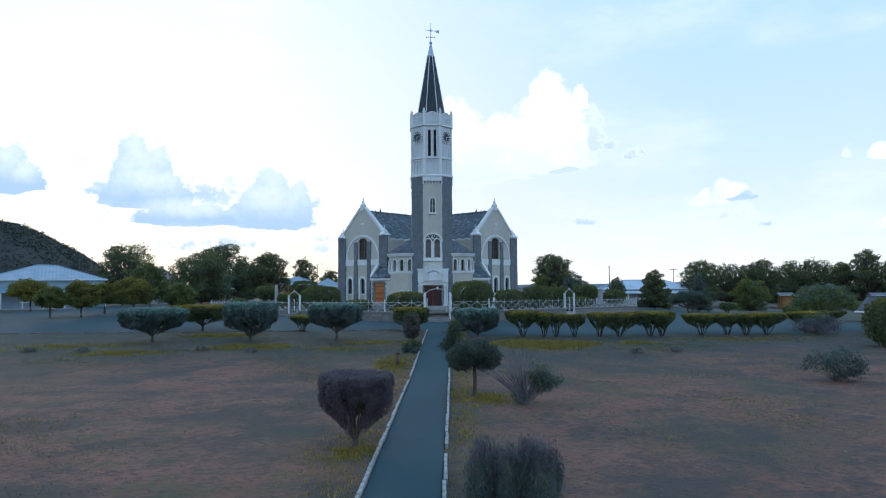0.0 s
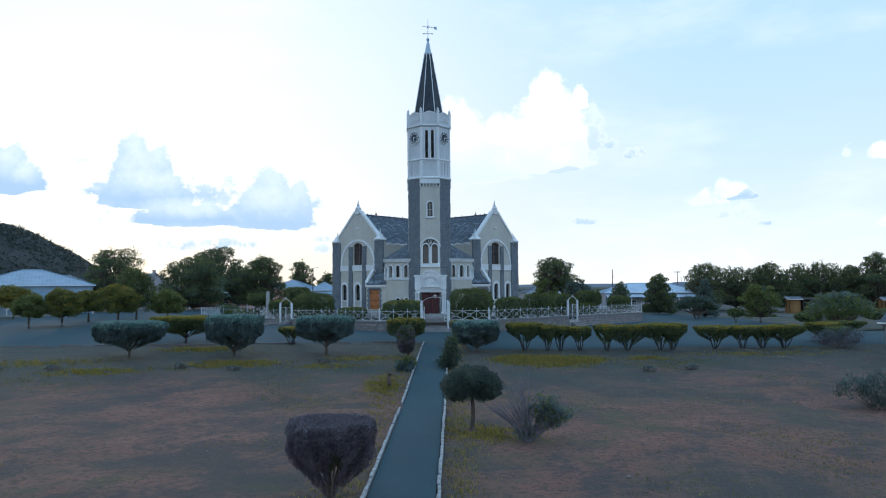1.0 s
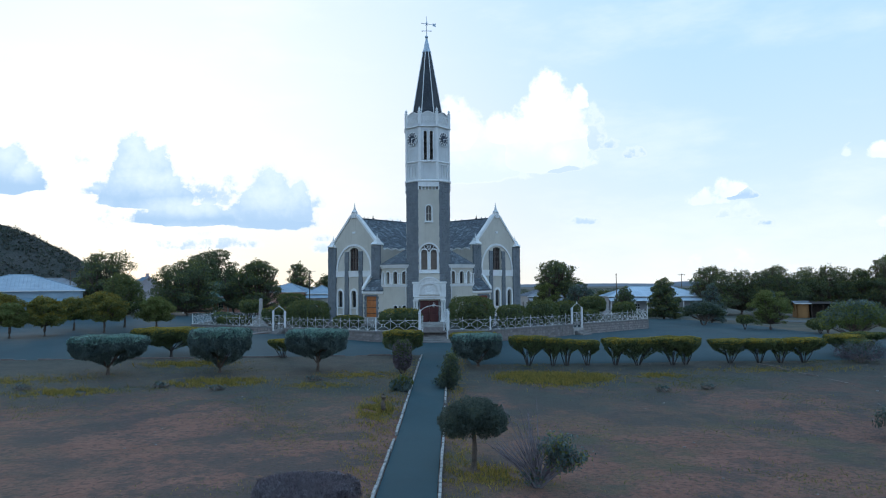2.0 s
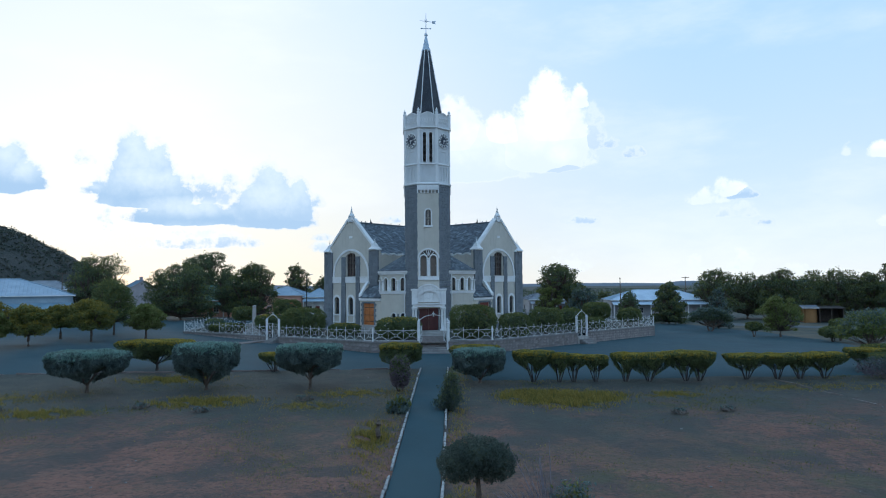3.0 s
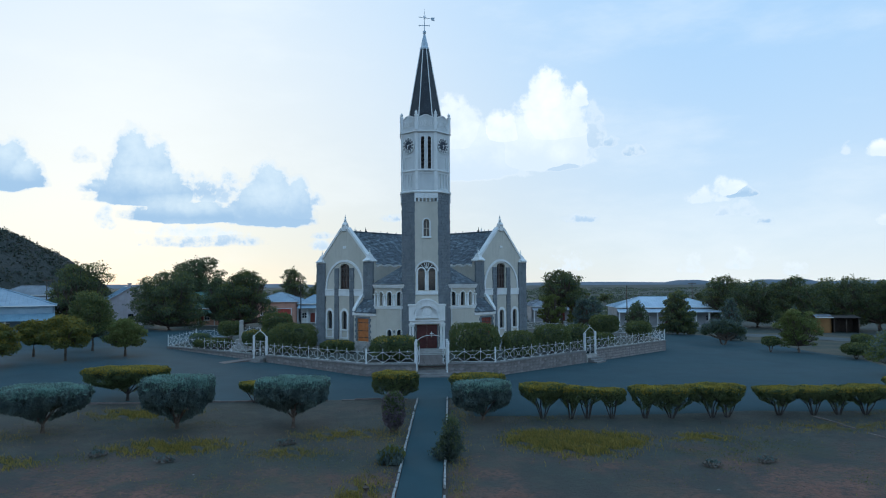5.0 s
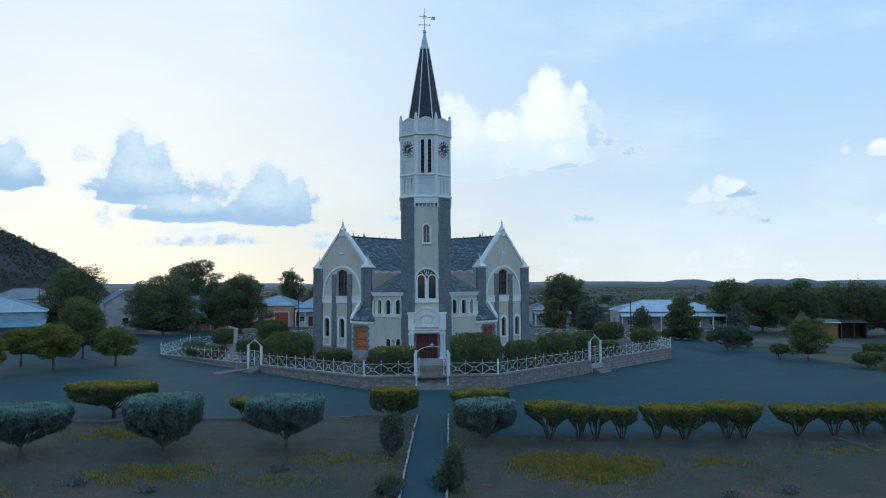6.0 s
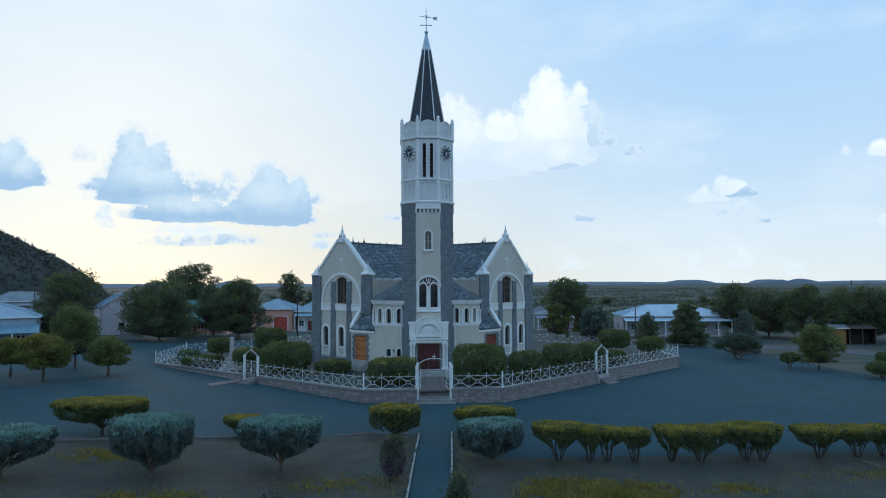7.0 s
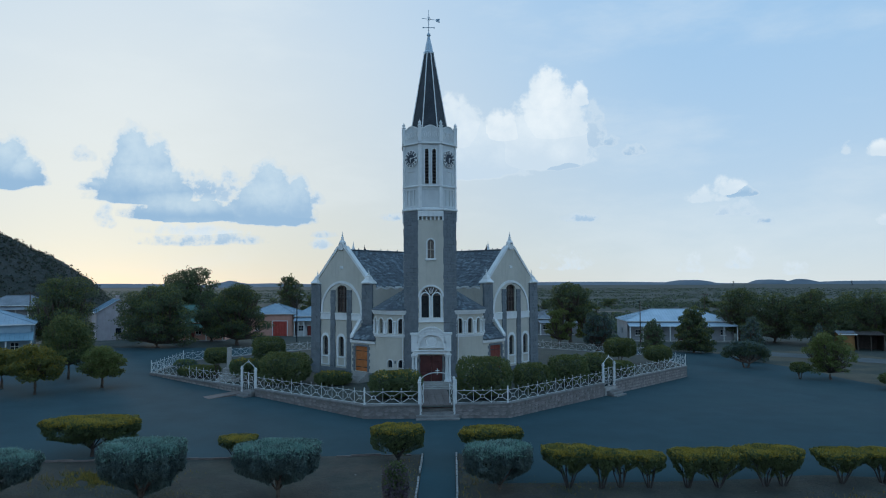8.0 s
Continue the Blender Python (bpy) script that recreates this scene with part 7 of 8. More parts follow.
def scatter_stones():
    rng = np.random.RandomState(9)
    bm = B()
    for k in range(90):
        x, y = rng.uniform(-32, 32), rng.uniform(-80, -24)
        if path_left(y) - 0.2 < x < path_left(y) + 2.4:
            continue
        s = rng.uniform(0.02, 0.07)
        v = bmesh.ops.create_icosphere(bm, subdivisions=1, radius=s)["verts"]
        for p in v:
            p.co = Vector((p.co.x * rng.uniform(0.8, 1.5) + x, p.co.y * rng.uniform(0.8, 1.3) + y, p.co.z * 0.7 + gz(x, y) + s * 0.3))
    return tagged(new("garden_stones", as_mesh("garden_stones", bm, step_stone)), "small loose pale stones on the soil", "stones", kind="stuff")


scatter_stones()


def soil_clods():
    """Crumbs of earth over the bare garden soil."""
    rng = np.random.RandomState(12)
    n = 26000
    x, y = rng.uniform(-34, 34, n), -82 + 52 * rng.uniform(0, 1, n) ** 1.3
    left = np.array([path_left(b) for b in y])
    ok = (x < left - 0.15) | (x > left + 2.4)
    x, y = x[ok], y[ok]
    z = np.array([gz(a, b) for a, b in zip(x, y)])
    s = rng.uniform(0.008, 0.024, len(x))
    d = np.array([(1, 0, 0), (0, 1, 0), (-1, 0, 0), (0, -1, 0), (0, 0, 0.8), (0, 0, -0.5)])
    v = (np.stack([x, y, z + s * 0.35], 1)[:, None, :] + d[None] * (s[:, None, None] * rng.uniform(0.6, 1.4, (len(x), 6, 3)))).reshape(-1, 3)
    f = np.array([(0, 1, 4), (1, 2, 4), (2, 3, 4), (3, 0, 4), (1, 0, 5), (2, 1, 5), (3, 2, 5), (0, 3, 5)])
    faces = (np.arange(len(x))[:, None, None] * 6 + f[None]).reshape(-1, 3)
    return tagged(new("soil_clods", mesh_from("soil_clods", v, faces, [soil, twig], np.repeat((rng.uniform(0, 1, len(x)) < 0.25).astype(int), 8))), "crumbs of reddish earth and dry litter", "soil", kind="stuff")


soil_clods()
for k, (x, y) in enumerate(((-15.1, -37.7), (-19.0, -36.3), (-9.4, -34.9), (-27.5, -36.5), (-31.5, -36.0), (12.5, -40.5), (15.6, -40.0))):
    plant("dry_tussock", "low dry grey tussock on the soil", "plant", (x, y, gz(x, y)), [((0, 0, 0.16), (0.42, 0.35, 0.2)), ((0.3, 0.1, 0.12), (0.3, 0.25, 0.15))], [twig, leaf_grey], 420, 0.07, 3, 0.015, 2.0, 0.9, 0.2, 0, False, "dry tussocks", 0.2, twig, 200 + k, 1.0)
st = thing("tree_stump", "dark dead tree stump with knobbly top", "stump", (-4.42, -44.7, gz(-4.4, -44.7)))
bm = B()
tube(bm, [(0, 0, -0.1), (0.02, 0, 0.25), (-0.03, 0.02, 0.55), (0.02, 0, 0.85), (0.0, 0, 1.0)], [0.17, 0.13, 0.11, 0.15, 0.07], 8)
tube(bm, [(0, 0, 0.6), (0.1, 0.05, 0.75), (0.14, 0.05, 0.82)], [0.07, 0.05, 0.03], 6)
part("stump_trunk", bm, bark, st)

# ---- town ----


def tin_roof(bm, pts, ridge_dir, pitch=0.35):
    """A roof plane from four or three corners (eave left, eave right, top right, top left) with raised ribs."""
    vs = [bm.verts.new(p) for p in pts]
    bm.faces.new(vs)
    lo = [bm.verts.new(Vector(p) - Vector((0, 0, 0.07))) for p in pts]
    bm.faces.new(lo[::-1])
    for i in range(len(pts)):
        j = (i + 1) % len(pts)
        bm.faces.new((vs[i], lo[i], lo[j], vs[j]))
    a, b = Vector(pts[0]), Vector(pts[1])
    c, d = (Vector(pts[2]), Vector(pts[-1]))
    n = int((b - a).length / 0.55)
    top = c - d
    for k in range(1, n):
        t = k / n
        p = a.lerp(b, t)
        if len(pts) == 4:
            al = (b - a).normalized()
            s0, s1 = (d - a).dot(al), (c - a).dot(al)
            s = (p - a).dot(al)
            h = 1.0 if s0 <= s <= s1 else (s / s0 if s < s0 else ((b - a).length - s) / max(1e-6, (b - a).length - s1))
            up = (d - a) - al * (d - a).dot(al)
        else:
            al = (b - a).normalized()
            s0 = (c - a).dot(al)
            s = (p - a).dot(al)
            h = s / s0 if s < s0 else ((b - a).length - s) / max(1e-6, (b - a).length - s0)
            up = (c - a) - al * (c - a).dot(al)
        q = p + up * max(0.0, min(1.0, h))
        if (q - p).length > 0.2:
            tube(bm, [p + Vector((0, 0, 0.015)), q + Vector((0, 0, 0.015))], [0.035, 0.035], 3)


def house(name, label, x, y, rz, wd, dp, eave, rise, walls, roof, hip=True, verandah=0.0, vroof=None, doors=((0.0, oxide),), windows=(-0.3, 0.3), chimney=None, base=None, over=0.35, vdrop=(0.35, 0.95)):
    """A single-storey town house. Front faces -y before turning; eave and rise in metres above its own ground."""
    g = gz(x, y) if base is None else base
    ob = thing(name, label, "house", (x, y, g), rz, "town houses")
    a, b = wd / 2, dp / 2
    holes = [[(u * wd - 0.5, 1.0), (u * wd + 0.5, 1.0), (u * wd + 0.5, 2.2), (u * wd - 0.5, 2.2)] for u in windows]
    dh = [[(u * wd - 0.5, 0.05), (u * wd + 0.5, 0.05), (u * wd + 0.5, 2.1), (u * wd - 0.5, 2.1)] for u, _ in doors]
    bm = B()
    slab(bm, [(-a, -0.6), (a, -0.6), (a, eave), (-a, eave)], holes + dh, 0.3, -b)
    for m, half in ((pose(a, 0, 0, 0, 0, 90), b), (pose(0, b, 0, 0, 0, 180), a), (pose(-a, 0, 0, 0, 0, -90), b)):
        out = [(-half, -0.6), (half, -0.6), (half, eave), (-half, eave)]
        if not hip and half == b:
            out = [(-half, -0.6), (half, -0.6), (half, eave), (0, eave + rise - 0.1), (-half, eave)]
        slab(bm, out, [[(-0.5, 1.0), (0.5, 1.0), (0.5, 2.2), (-0.5, 2.2)]], 0.3, 0.0, m)
    part("wall", bm, walls, ob)
    for u in windows:
        bm = B()
        box(bm, u * wd - 0.5, u * wd + 0.5, -b + 0.14, -b + 0.17, 1.0, 2.2)
        wn = part("window", bm, pane, ob)
        bm = B()
        for xx in (-0.5, 0.0, 0.5):
            box(bm, u * wd + xx - 0.04, u * wd + xx + 0.04, -b + 0.06, -b + 0.139, 1.0, 2.2)
        for zz in (1.04, 1.6, 2.16):
            box(bm, u * wd - 0.5, u * wd + 0.5, -b + 0.07, -b + 0.137, zz - 0.04, zz + 0.04)
        box(bm, u * wd - 0.6, u * wd + 0.6, -b - 0.08, -b + 0.1, 0.9, 1.0)
        part("window_frame", bm, white, wn)
    for m in (pose(a - 0.16, 0, 0, 0, 0, 90), pose(-a + 0.16, 0, 0, 0, 0, -90)):
        bm = B()
        box(bm, -0.5, 0.5, 0.0, 0.03, 1.0, 2.2)
        part("window", bm, pane, ob, "", m)
    for u, dm in doors:
        bm = B()
        box(bm, u * wd - 0.48, u * wd + 0.48, -b + 0.12, -b + 0.18, 0.0, 2.08)
        for z0, z1 in ((0.2, 0.95), (1.1, 1.9)):
            box(bm, u * wd - 0.36, u * wd + 0.36, -b + 0.10, -b + 0.125, z0, z1, bevel=0.01)
        part("door", bm, dm, ob)
    o = over
    bm = B()
    z0, z1 = eave - 0.02, eave + rise
    if hip:
        k = max(0.0, a - b)
        L, R = (-k, 0, z1), (k, 0, z1)
        if k > 0.3:
            tin_roof(bm, [(-a - o, -b - o, z0), (a + o, -b - o, z0), R, L], None)
            tin_roof(bm, [(a + o, b + o, z0), (-a - o, b + o, z0), L, R], None)
        else:
            tin_roof(bm, [(-a - o, -b - o, z0), (a + o, -b - o, z0), (0, 0, z1)], None)
            tin_roof(bm, [(a + o, b + o, z0), (-a - o, b + o, z0), (0, 0, z1)], None)
        tin_roof(bm, [(a + o, -b - o, z0), (a + o, b + o, z0), R if k > 0.3 else (0, 0, z1)], None)
        tin_roof(bm, [(-a - o, b + o, z0), (-a - o, -b - o, z0), L if k > 0.3 else (0, 0, z1)], None)
        for p, q in (((-a - o, -b - o, z0), L), ((a + o, -b - o, z0), R), ((a + o, b + o, z0), R), ((-a - o, b + o, z0), L)):
            tube(bm, [Vector(p) + Vector((0, 0, 0.03)), Vector(q) + Vector((0, 0, 0.05))], [0.07, 0.07], 5)
        if k > 0.3:
            tube(bm, [(-k, 0, z1 + 0.05), (k, 0, z1 + 0.05)], [0.08, 0.08], 5)
    else:
        tin_roof(bm, [(-a - o, -b - o, z0 - 0.1), (a + o, -b - o, z0 - 0.1), (a + o, 0, z1), (-a - o, 0, z1)], None)
        tin_roof(bm, [(a + o, b + o, z0 - 0.1), (-a - o, b + o, z0 - 0.1), (-a - o, 0, z1), (a + o, 0, z1)], None)
        tube(bm, [(-a - o, 0, z1 + 0.03), (a + o, 0, z1 + 0.03)], [0.08, 0.08], 5)
    rf = part("roof", bm, roof, ob)
    bm = B()
    box(bm, -a - o, a + o, -b - o - 0.08, -b - o, z0 - 0.12, z0 + 0.02)
    part("gutter", bm, white, rf)
    if chimney is not None:
        bm = B()
        box(bm, chimney - 0.35, chimney + 0.35, -0.3, 0.3, eave, z1 + 0.7, bevel=0.03)
        box(bm, chimney - 0.42, chimney + 0.42, -0.37, 0.37, z1 + 0.55, z1 + 0.68)
        part("chimney", bm, walls, rf)
    if verandah:
        bm = B()
        v = verandah
        tin_roof(bm, [(-a - 0.1, -b - v, eave - vdrop[1]), (a + 0.1, -b - v, eave - vdrop[1]), (a + 0.1, -b - 0.01, eave - vdrop[0]), (-a - 0.1, -b - 0.01, eave - vdrop[0])], None)
        vr = part("verandah_roof", bm, vroof or roof, ob)
        n = max(3, int(wd / 2.6))
        for k in range(n + 1):
            bm = B()
            px = -a + 0.1 + (wd - 0.2) * k / n
            box(bm, px - 0.09, px + 0.09, -b - v + 0.1, -b - v + 0.28, -0.5, eave - vdrop[1], bevel=0.015)
            part("verandah_post", bm, white, ob)
        bm = B()
        box(bm, -a - 0.1, a + 0.1, -b - v, -b, -0.6, 0.02)
        part("stoep", bm, cement, ob)
    return ob


house("town_house", "white house with pale blue hipped tin roof and verandah", -65.8, 35.7, 25, 18.0, 15.0, 4.7, 2.6, wall_blue, tin_blue, True, 2.6, tin_mid, windows=(-0.38, -0.16, 0.16, 0.38), doors=((0.0, timber_dark),), vdrop=(1.2, 2.1))
house("town_house", "white gabled house with blue-grey tin roof", -58.0, 70.0, -62, 10.0, 7.5, 5.2, 2.4, wall_lilac, tin_blue, False, chimney=2.5)
house("town_house", "grey house with dark tin roof and white verandah", -92.0, 100.0, 10, 13.0, 8.0, 5.2, 2.2, wall_grey, tin_grey, True, 2.2, base=gz(-92, 100) + 1.2)
salmon = house("town_house", "salmon house with wide red door and blue-grey tin roof", -29.5, 84.0, -6, 9.5, 9.0, 4.6, 2.0, wall_pink, tin_blue, True, doors=(), windows=(-0.3,))
bm = B()
for k in range(9):
    box(bm, 0.5 + k * 0.33, 0.5 + (k + 1) * 0.33 - 0.02, -4.58, -4.49, -0.3, 3.0, bevel=0.015)
red_door = part("wide_door", bm, bright_red, salmon, "faded bright red plank door")
bm = B()
for x0, x1, z0, z1 in ((0.34, 0.48, -0.3, 3.14), (3.46, 3.60, -0.3, 3.14), (0.48, 3.46, 3.02, 3.14)):
    box(bm, x0, x1, -4.62, -4.49, z0, z1)
part("door_frame", bm, white, red_door)
house("town_house", "white house with blue tin roof and lean-to verandah", -21.8, 83.0, 0, 6.0, 8.0, 4.2, 1.9, wall_white, tin_blue, True, 2.2, tin_blue)
house("town_house", "salmon house with green tin roof behind pines", -42.0, 68.0, 4, 12.0, 8.0, 3.4, 3.0, wall_pink, tin_green, False, 2.0, tin_green, windows=(-0.38, 0.1, 0.38))
house("town_house", "long white house with pale tin roof and verandah", 54.5, 74.0, -8, 21.0, 12.0, 3.9, 2.1, wall_grey, tin_pale, True, 2.6, tin_pale, windows=(-0.4, -0.2, 0.2, 0.4), doors=((0.0, maroon),))
house("town_house", "grey house with grey tin roof and verandah", 35.0, 90.0, 4, 15.0, 10.0, 3.6, 2.0, wall_grey, tin_grey, True, 2.4, tin_grey, windows=(-0.38, -0.15, 0.15, 0.38))
house("outbuilding", "small ochre outbuilding with flat tin roof", 75.0, 48.5, -20, 2.2, 4.0, 2.7, 0.35, wall_ochre, tin_grey, False, windows=(), doors=())
shed = thing("open_shed", "dark open-fronted tin shed beside the ochre outbuilding", "shed", (78.4, 47.3, gz(78.4, 47.3)), -20)
for x0, x1, y0, y1 in ((-2.1, 2.1, 1.9, 2.0), (-2.1, -2.0, -1.9, 1.9), (2.0, 2.1, -1.9, 1.9)):
    bm = B()
    box(bm, x0, x1, y0, y1, -0.3, 2.6)
    part("wall", bm, timber_dark, shed)
for px in (-2.0, 0.0, 2.0):
    bm = B()
    box(bm, px - 0.06, px + 0.06, -1.96, -1.84, -0.3, 2.6)
    part("post", bm, bark, shed)
bm = B()
tin_roof(bm, [(-2.3, -2.3, 2.62), (2.3, -2.3, 2.62), (2.3, 2.2, 2.95), (-2.3, 2.2, 2.95)], None)
part("roof", bm, timber_dark, shed)
house("outbuilding", "long low ochre shed among the pines", 92.5, 38.0, -20, 11.0, 4.0, 2.6, 0.4, wall_ochre, tin_grey, False, windows=(-0.3,), doors=((0.1, timber_dark),))
house("outbuilding", "small stone building with slate roof beside the square", 38.3, -31.0, -75, 3.2, 2.2, 2.0, 1.25, wall_grey, slate, False, windows=(), doors=((0.2, timber_dark),))


def pole(x, y, h, label, lamp=False, arms=0):
    g = gz(x, y)
    ob = thing("street_lamp" if lamp else "utility_pole", label, "pole", (x, y, g), 0, "poles")
    bm = B()
    tube(bm, [(0, 0, -0.2), (0, 0, h * 0.5), (0, 0, h)], [0.13, 0.10, 0.07], 8)
    part("mast", bm, iron_dark if lamp else bark, ob)
    bm = B()
    if not lamp and not arms:
        lathe(bm, [(0.10, h - 0.1), (0.13, h), (0.05, h + 0.1), (0.0, h + 0.25)], 8)
        part("cap", bm, iron_dark, ob)
    elif lamp:
        tube(bm, [(0, 0, h - 0.15), (0.35, -0.2, h + 0.05), (0.9, -0.5, h + 0.1)], [0.045, 0.04, 0.035], 6)
        part("bracket", bm, iron_dark, ob)
        bm = B()
        box(bm, 0.75, 1.3, -0.72, -0.42, h + 0.02, h + 0.16, bevel=0.04)
        part("lamp_head", bm, wall_white, ob)
    else:
        for k in range(arms):
            box(bm, -0.9, 0.9, -0.06, 0.06, h - 0.35 - 0.5 * k, h - 0.23 - 0.5 * k)
            for xx in (-0.8, -0.35, 0.35, 0.8):
                lathe(bm, [(0.05, 0), (0.06, 0.08), (0.03, 0.14)], 6, Matrix.Translation((xx, 0, h - 0.23 - 0.5 * k)))
        part("crossarm", bm, bark, ob)
    return ob


pole(-22.0, 62.0, 8.6, "dark steel street lamp beside the salmon house", True)
pole(37.2, 45.0, 8.3, "thin dark steel mast behind the churchyard", False, 0)
pole(47.0, 130.0, 11.5, "wooden utility pole with crossarms", False, 2)
pole(66.5, 85.0, 9.0, "wooden utility pole beside the long house", False, 1)
pole(-70.0, 62.0, 9.0, "wooden utility pole near the hill", False, 1)

# rough earth verge and street beyond the square on the right
bm = B()
n = 40
vl = []
for k in range(n + 1):
    t = k / n
    x, y = 55 + 42 * t, 44 - 48 * t
    vl.append([bm.verts.new((x + dx, y + dy, gz(x + dx, y + dy) + 0.02)) for dx, dy in ((-2.2, -2.2), (0, 0), (2.4, 2.4))])
for a, b in zip(vl, vl[1:]):
    for i in range(2):
        bm.faces.new((a[i], b[i], b[i + 1], a[i + 1]))
tagged(new("side_street", as_mesh("side_street", bm, street_dust)), "pale dusty side street under the pines", "road", kind="structure")

sheet("verge", [46.0 + 1.5 * i for i in range(18)], [-4.0 + 2.0 * i for i in range(26)], -0.02, dust, "dusty tan verge with thin dry grass beside the square")

sheet("dry_field", [-20.0 + 10 * i for i in range(22)], [128.0 + 8.0 * i for i in range(12)], 0.05, dry_field, "pale dry field beyond the houses", keep=lambda x, y: noise.noise(Vector((x * 0.02, y * 0.035, 0.5))) > -0.18)

# ---- hill and far country ----


def hill(name, label, cx, cy, rx, ry, h, mat, seed, power=1.6, rough=1.0, n=70):
    v, f = [], []
    for j in range(n + 1):
        for i in range(n + 1):
            u, w_ = i / n * 2 - 1, j / n * 2 - 1
            r = math.hypot(u, w_)
            x, y = cx + u * rx, cy + w_ * ry
            k = max(0.0, 1 - r ** power)
            s = noise.fractal(Vector((x / rx * 3 + seed, y / ry * 3, 0.3)), 1.0, 2.0, 5) * 0.10 * h * rough + noise.noise(Vector((x * 0.35, y * 0.35, seed))) * 0.012 * h * rough
            v.append((x, y, gz(x, y) - 1.0 + (h * k + s * min(1.0, k * 3)) if k > 0 else gz(x, y) - 2.0))
    for j in range(n):
        for i in range(n):
            a = j * (n + 1) + i
            f.append((a, a + 1, a + n + 2, a + n + 1))
    return tagged(new(name, mesh_from(name, v, f, [mat], smooth=True)), label, "hill", kind="structure")


koppie = hill("hill", "rocky scrub-covered koppie behind the town", -252.0, 265.0, 106.0, 130.0, 43.2, rock, 4.0, 3.0, 0.8, 150)


def hill_scrub():
    """Bushes over the slope that faces the town."""
    rng = np.random.RandomState(21)
    dg = bpy.data.meshes[koppie.data.name]
    co = np.empty(len(dg.vertices) * 3, np.float32)
    dg.vertices.foreach_get("co", co)
    co = co.reshape(-1, 3)
    co = co[(co[:, 2] > 0) & (co[:, 0] > -262)]
    pts, idx = [], []
    for p in co[rng.choice(len(co), 14000)]:
        p = p + rng.normal(size=3) * (0.8, 0.8, 0.0)
        if noise.noise(Vector((p[0] * 0.05, p[1] * 0.05, 7.0))) < rng.uniform(-0.45, 0.35):
            continue
        r = rng.uniform(0.15, 0.6) if rng.uniform() < 0.85 else rng.uniform(0.7, 1.6)
        d = rng.normal(size=(14, 3))
        d /= np.linalg.norm(d, axis=1, keepdims=True)
        pts.append(p + d * (r, r, r * 0.7) + (0, 0, r * 0.35))
        idx.append(np.full(14, int(rng.uniform() < 0.35)))
    return tagged(new("hill_scrub", leaves("hill_scrub", np.concatenate(pts), 0.42, [leaf_hill, leaf_veld], np.concatenate(idx), rng)), "dark scrub bushes dotted over the koppie", "scrub", kind="stuff")


hill_scrub()


def plain_scrub():
    """Scrub in drifts and belts, thinning out with distance."""
    rng = np.random.RandomState(22)
    pts = []
    for k in range(16000):
        a, d = radians(rng.uniform(-36, 40)), 150 + 1300 * rng.uniform() ** 1.4
        x, y = d * math.sin(a), d * math.cos(a) - 60
        if x < -90 and 120 < y < 400:
            continue
        if noise.noise(Vector((x * 0.006, y * 0.016, 1.7))) + 0.5 * noise.noise(Vector((x * 0.03, y * 0.05, 4.2))) < rng.uniform(-0.25, 0.2):
            continue
        r = rng.uniform(0.3, 1.0) * (1 + d / 700) * (1.6 if rng.uniform() < 0.1 else 1.0)
        q = rng.normal(size=(12, 3))
        q /= np.linalg.norm(q, axis=1, keepdims=True)
        pts.append(np.array((x, y, gz(x, y) + r * 0.3)) + q * (r * 1.8, r * 1.5, r * 0.55))
    p = np.concatenate(pts)
    return tagged(new("plain_scrub", leaves("plain_scrub", p, 0.7, [leaf_pine, leaf_veld], (rng.uniform(0, 1, len(p)) < 0.5).astype(int), rng)), "low dark scrub over the plain", "scrub", kind="stuff")


plain_scrub()
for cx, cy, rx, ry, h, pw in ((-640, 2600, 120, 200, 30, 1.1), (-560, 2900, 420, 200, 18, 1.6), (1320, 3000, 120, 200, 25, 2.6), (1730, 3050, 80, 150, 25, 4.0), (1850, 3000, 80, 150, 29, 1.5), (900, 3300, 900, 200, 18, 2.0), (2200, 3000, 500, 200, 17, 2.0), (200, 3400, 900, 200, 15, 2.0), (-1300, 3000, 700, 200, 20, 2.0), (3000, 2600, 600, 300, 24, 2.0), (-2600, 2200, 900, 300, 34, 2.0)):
    hill("distant_hill", "low flat-topped hill on the horizon, tinted haze-blue", cx, cy, rx, ry, h * 0.85, far_haze_blue, cx * 0.01, pw, 0.7, 48)



def pylon(x, y, h):
    """A far lattice pylon: four tapering legs, cross bracing and two arms."""
    ob = thing("pylon", "thin grey lattice power pylon on the horizon", "pylon", (x, y, gz(x, y)), 20, "far pylons")
    bm = B()
    for sx in (-1, 1):
        for sy in (-1, 1):
            tube(bm, [(sx * h * 0.16, sy * h * 0.16, -3), (sx * h * 0.035, sy * h * 0.035, h * 0.7), (sx * h * 0.02, sy * h * 0.02, h)], [0.4, 0.3, 0.25], 4)
        for k in range(4):
            r0, r1 = h * (0.16 - 0.03 * k), h * (0.13 - 0.03 * k)
            bar(bm, (-sx * r0, -r0, h * 0.17 * k), (sx * r1, -r1, h * 0.17 * (k + 1)), 0.2)
    part("tower_frame", bm, iron_dark, ob)
    for z, a in ((0.74, 0.26), (0.88, 0.34)):
        bm = B()
        tube(bm, [(-h * a, 0, h * z), (0, 0, h * (z + 0.03)), (h * a, 0, h * z)], [0.3, 0.5, 0.3], 4)
        part("crossarm", bm, iron_dark, ob)
    return ob


for x_, y_ in ((1330.0, 1880.0), (1530.0, 1850.0), (1080.0, 2100.0)):
    pylon(x_, y_, 15.0)

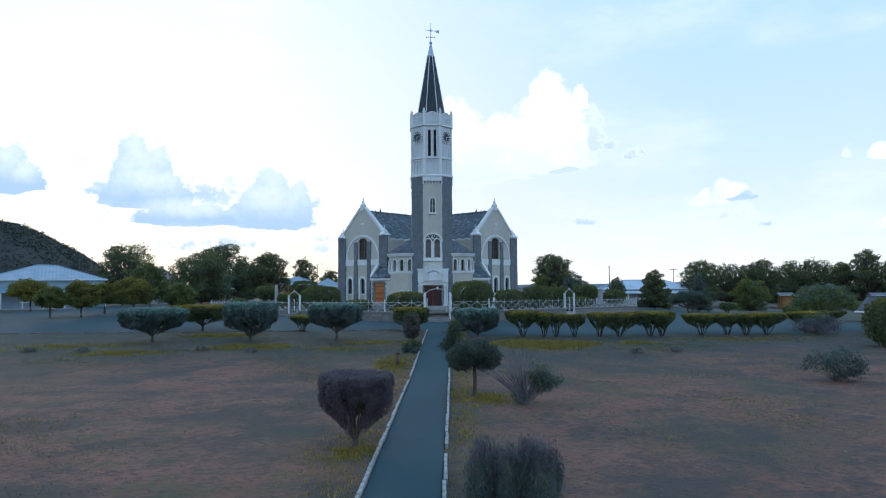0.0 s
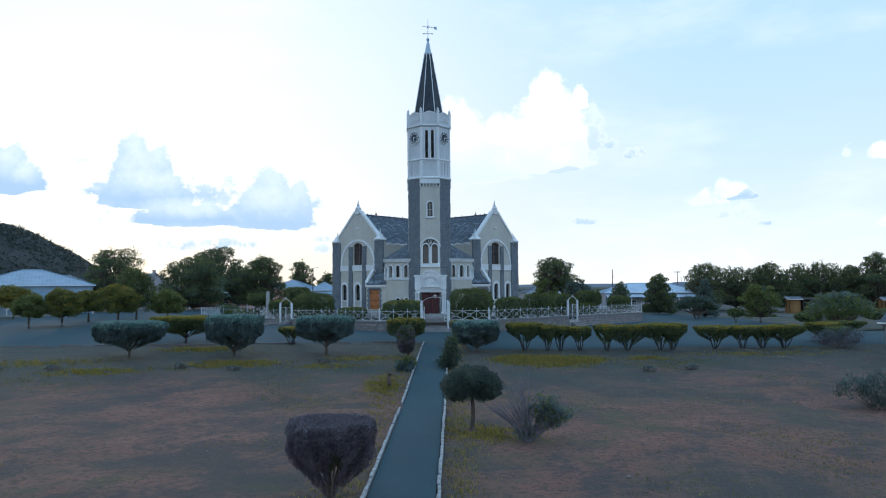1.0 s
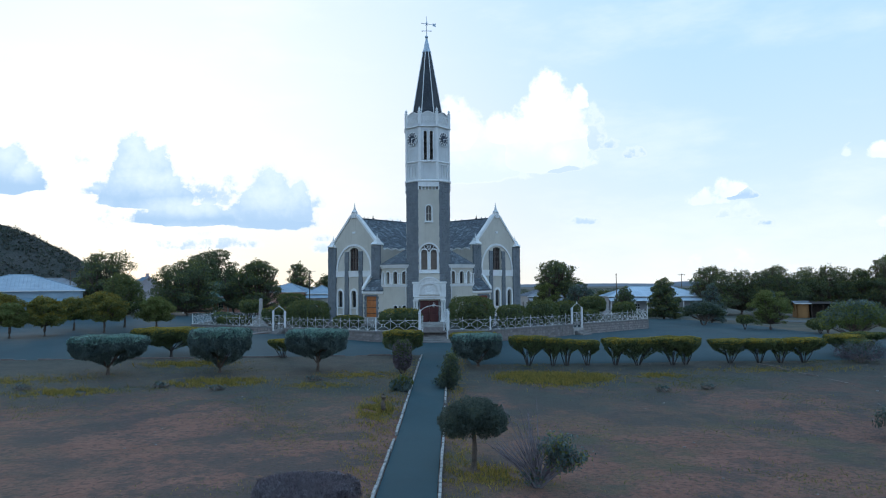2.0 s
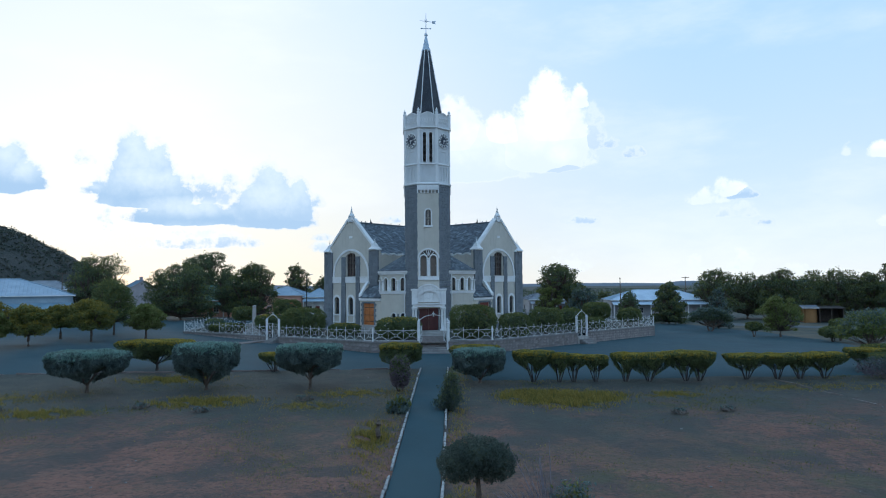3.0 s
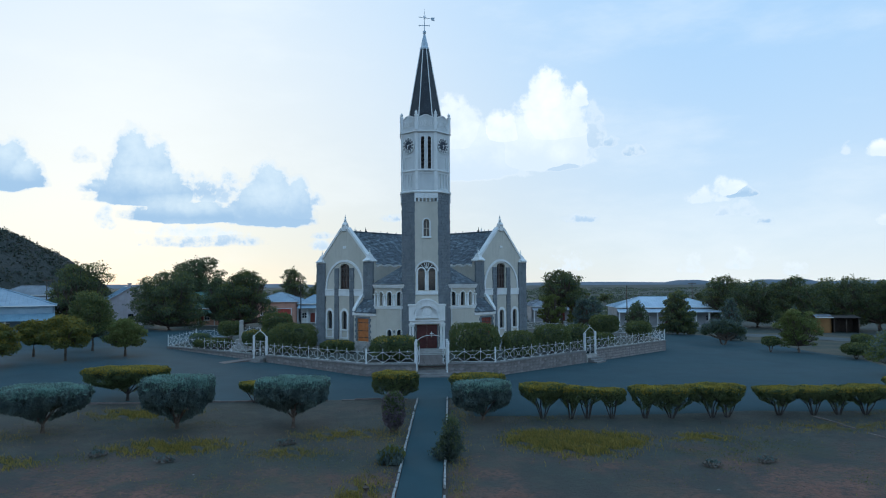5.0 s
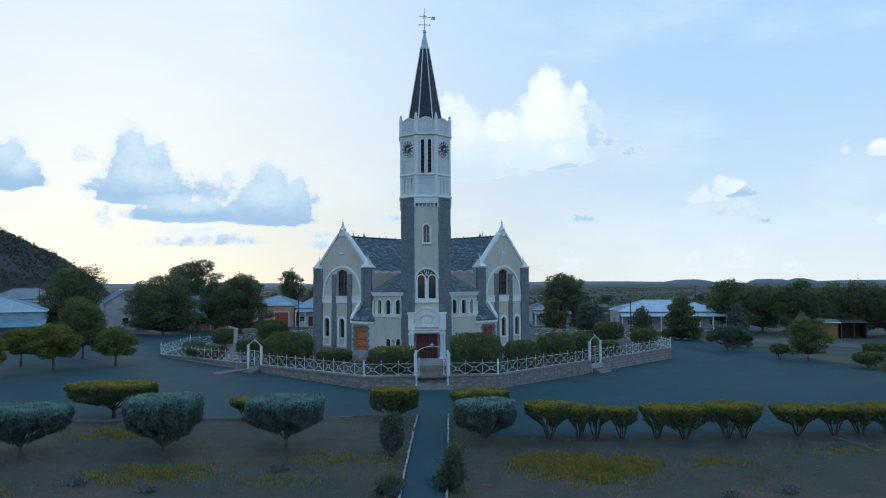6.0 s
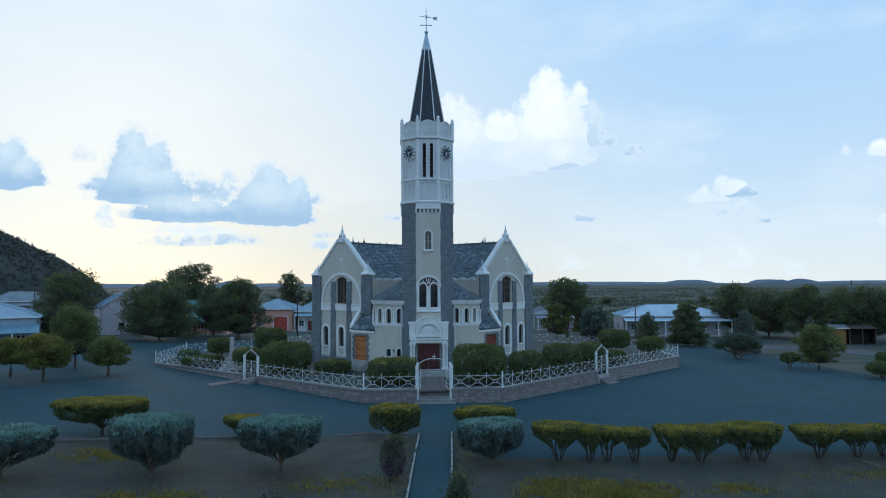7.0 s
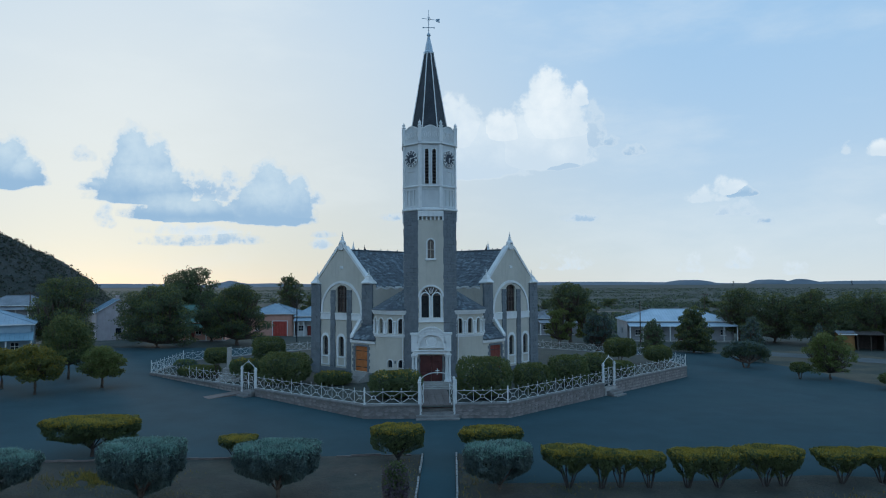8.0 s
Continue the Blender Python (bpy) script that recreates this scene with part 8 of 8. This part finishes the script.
# ---- small pieces: kerbs, paving and wall stones ----
kerbs = tagged(new("path_kerb"), "whitewashed kerb stones along the garden path", "kerb", kind="structure")
kerb_me = []
for k in range(4):
    bm = B()
    box(bm, -0.055, 0.055, -0.49, 0.49, -0.15, 0.11 + 0.012 * k, bevel=0.015)
    for v in bm.verts:
        v.co += Vector((RNG.uniform(-0.008, 0.008), RNG.uniform(-0.01, 0.01), RNG.uniform(-0.012, 0.006)))
    kerb_me.append(as_mesh("kerb_stone", bm, kerb_white))
tilt = math.degrees(math.atan(PATH_SLOPE))
for k in range(98):
    y = -23.2 - k * 1.0
    for s in (0, 1):
        if (k * 7 + s * 3) % 23 == 5:
            continue
        x = path_left(y) + (0.0 if s == 0 else 2.22)
        part("kerb_stone", kerb_me[(k * 3 + s) % 4], None, kerbs, "", pose(x + RNG.uniform(-0.015, 0.015), y, gz(x, y) + 0.03 + RNG.uniform(-0.02, 0.02), 0, 0, -tilt + RNG.uniform(-0.8, 0.8)))
edge_me = []
for me in kerb_me:
    e = me.copy()
    e.materials[0] = yard_paver
    edge_me.append(e)
edging = tagged(new("garden_edging"), "low stone edging between garden and square", "kerb", kind="structure")
for k in range(62):
    x = -62 + k * 0.97
    if RNG.uniform() < 0.12:
        continue
    part("edging_stone", edge_me[k % 4], None, edging, "", pose(x, -22.75 + RNG.uniform(-0.05, 0.05), gz(x, -22.7) - 0.02 + RNG.uniform(-0.04, 0.02), 0, 0, 90 + RNG.uniform(-3, 3)))
for k in range(10):          # a broken edging round the corner bed
    x, y = 24.0 + 0.13 * k, -30.9 - 0.88 * k
    if RNG.uniform() > 0.15:
        part("edging_stone", edge_me[k % 4], None, edging, "", pose(x, y, gz(x, y) - 0.07 + RNG.uniform(-0.03, 0.02), 0, 0, 8 + RNG.uniform(-5, 5)))
paving_me = []
for k in range(3):
    bm = B()
    box(bm, -0.28, 0.28, -0.28, 0.28, -0.04, 0.03, bevel=0.015)
    paving_me.append(as_mesh("paving_slab", bm, yard_paver))
for i in range(4):
    for j in range(13):
        part("paving_slab", paving_me[(i + j * 2) % 3], None, yard_walk, "", pose(-0.99 + i * 0.66, -10.9 + j * 0.62, -0.008 + RNG.uniform(-0.006, 0.006), 0, 0, 90 * (i % 2)))
stone_me = []
for k in range(7):
    bm = B()
    hw_, hh = RNG.uniform(0.20, 0.34), RNG.uniform(0.12, 0.18)
    ring_pts = [(hw_ * math.cos(a) * RNG.uniform(0.9, 1.12), hh * math.sin(a) * RNG.uniform(0.9, 1.12)) for a in (0.35, 1.0, 2.1, 2.8, 3.5, 4.2, 5.2, 5.9)]
    outer = [bm.verts.new((px, 0.05, pz)) for px, pz in ring_pts]
    inner = [bm.verts.new((px * 0.86, -0.012 * RNG.uniform(0.3, 1.5), pz * 0.82)) for px, pz in ring_pts]
    bm.faces.new(inner[::-1])
    for i in range(8):
        bm.faces.new((outer[i], inner[i], inner[(i + 1) % 8], outer[(i + 1) % 8]))
    bmesh.ops.recalc_face_normals(bm, faces=bm.faces)
    stone_me.append(as_mesh("wall_stone", bm, wall_stone))
far_stones = B()
count = 0
for i in (0, 7, 1):
    m, L = frames[i]
    for a, b in spans[i]:
        x = a + 0.25
        while x < b - 0.2:
            wx = m @ Vector((x, 0, 0))
            g = gz(wx.x, wx.y)
            z = g + 0.12
            while z < wt(wx.y) - 0.16:
                q = m @ pose(x + RNG.uniform(-0.1, 0.1), 0.02, z, 0, RNG.uniform(-8, 8), 0) @ Matrix.Diagonal((RNG.uniform(0.9, 1.15), 1, RNG.uniform(0.9, 1.1), 1))
                near = abs(wx.x) < 17.0
                if near and count < 290:
                    part("wall_stone", stone_me[count % 7], None, wall, "", q)
                    count += 1
                else:
                    me = stone_me[int(RNG.uniform(0, 7))]
                    start = len(far_stones.verts)
                    far_stones.from_mesh(me)
                    far_stones.verts.ensure_lookup_table()
                    bmesh.ops.transform(far_stones, matrix=q, verts=far_stones.verts[start:])
                z += 0.30
            x += 0.52
part("wall_stones", far_stones, wall_stone, wall)
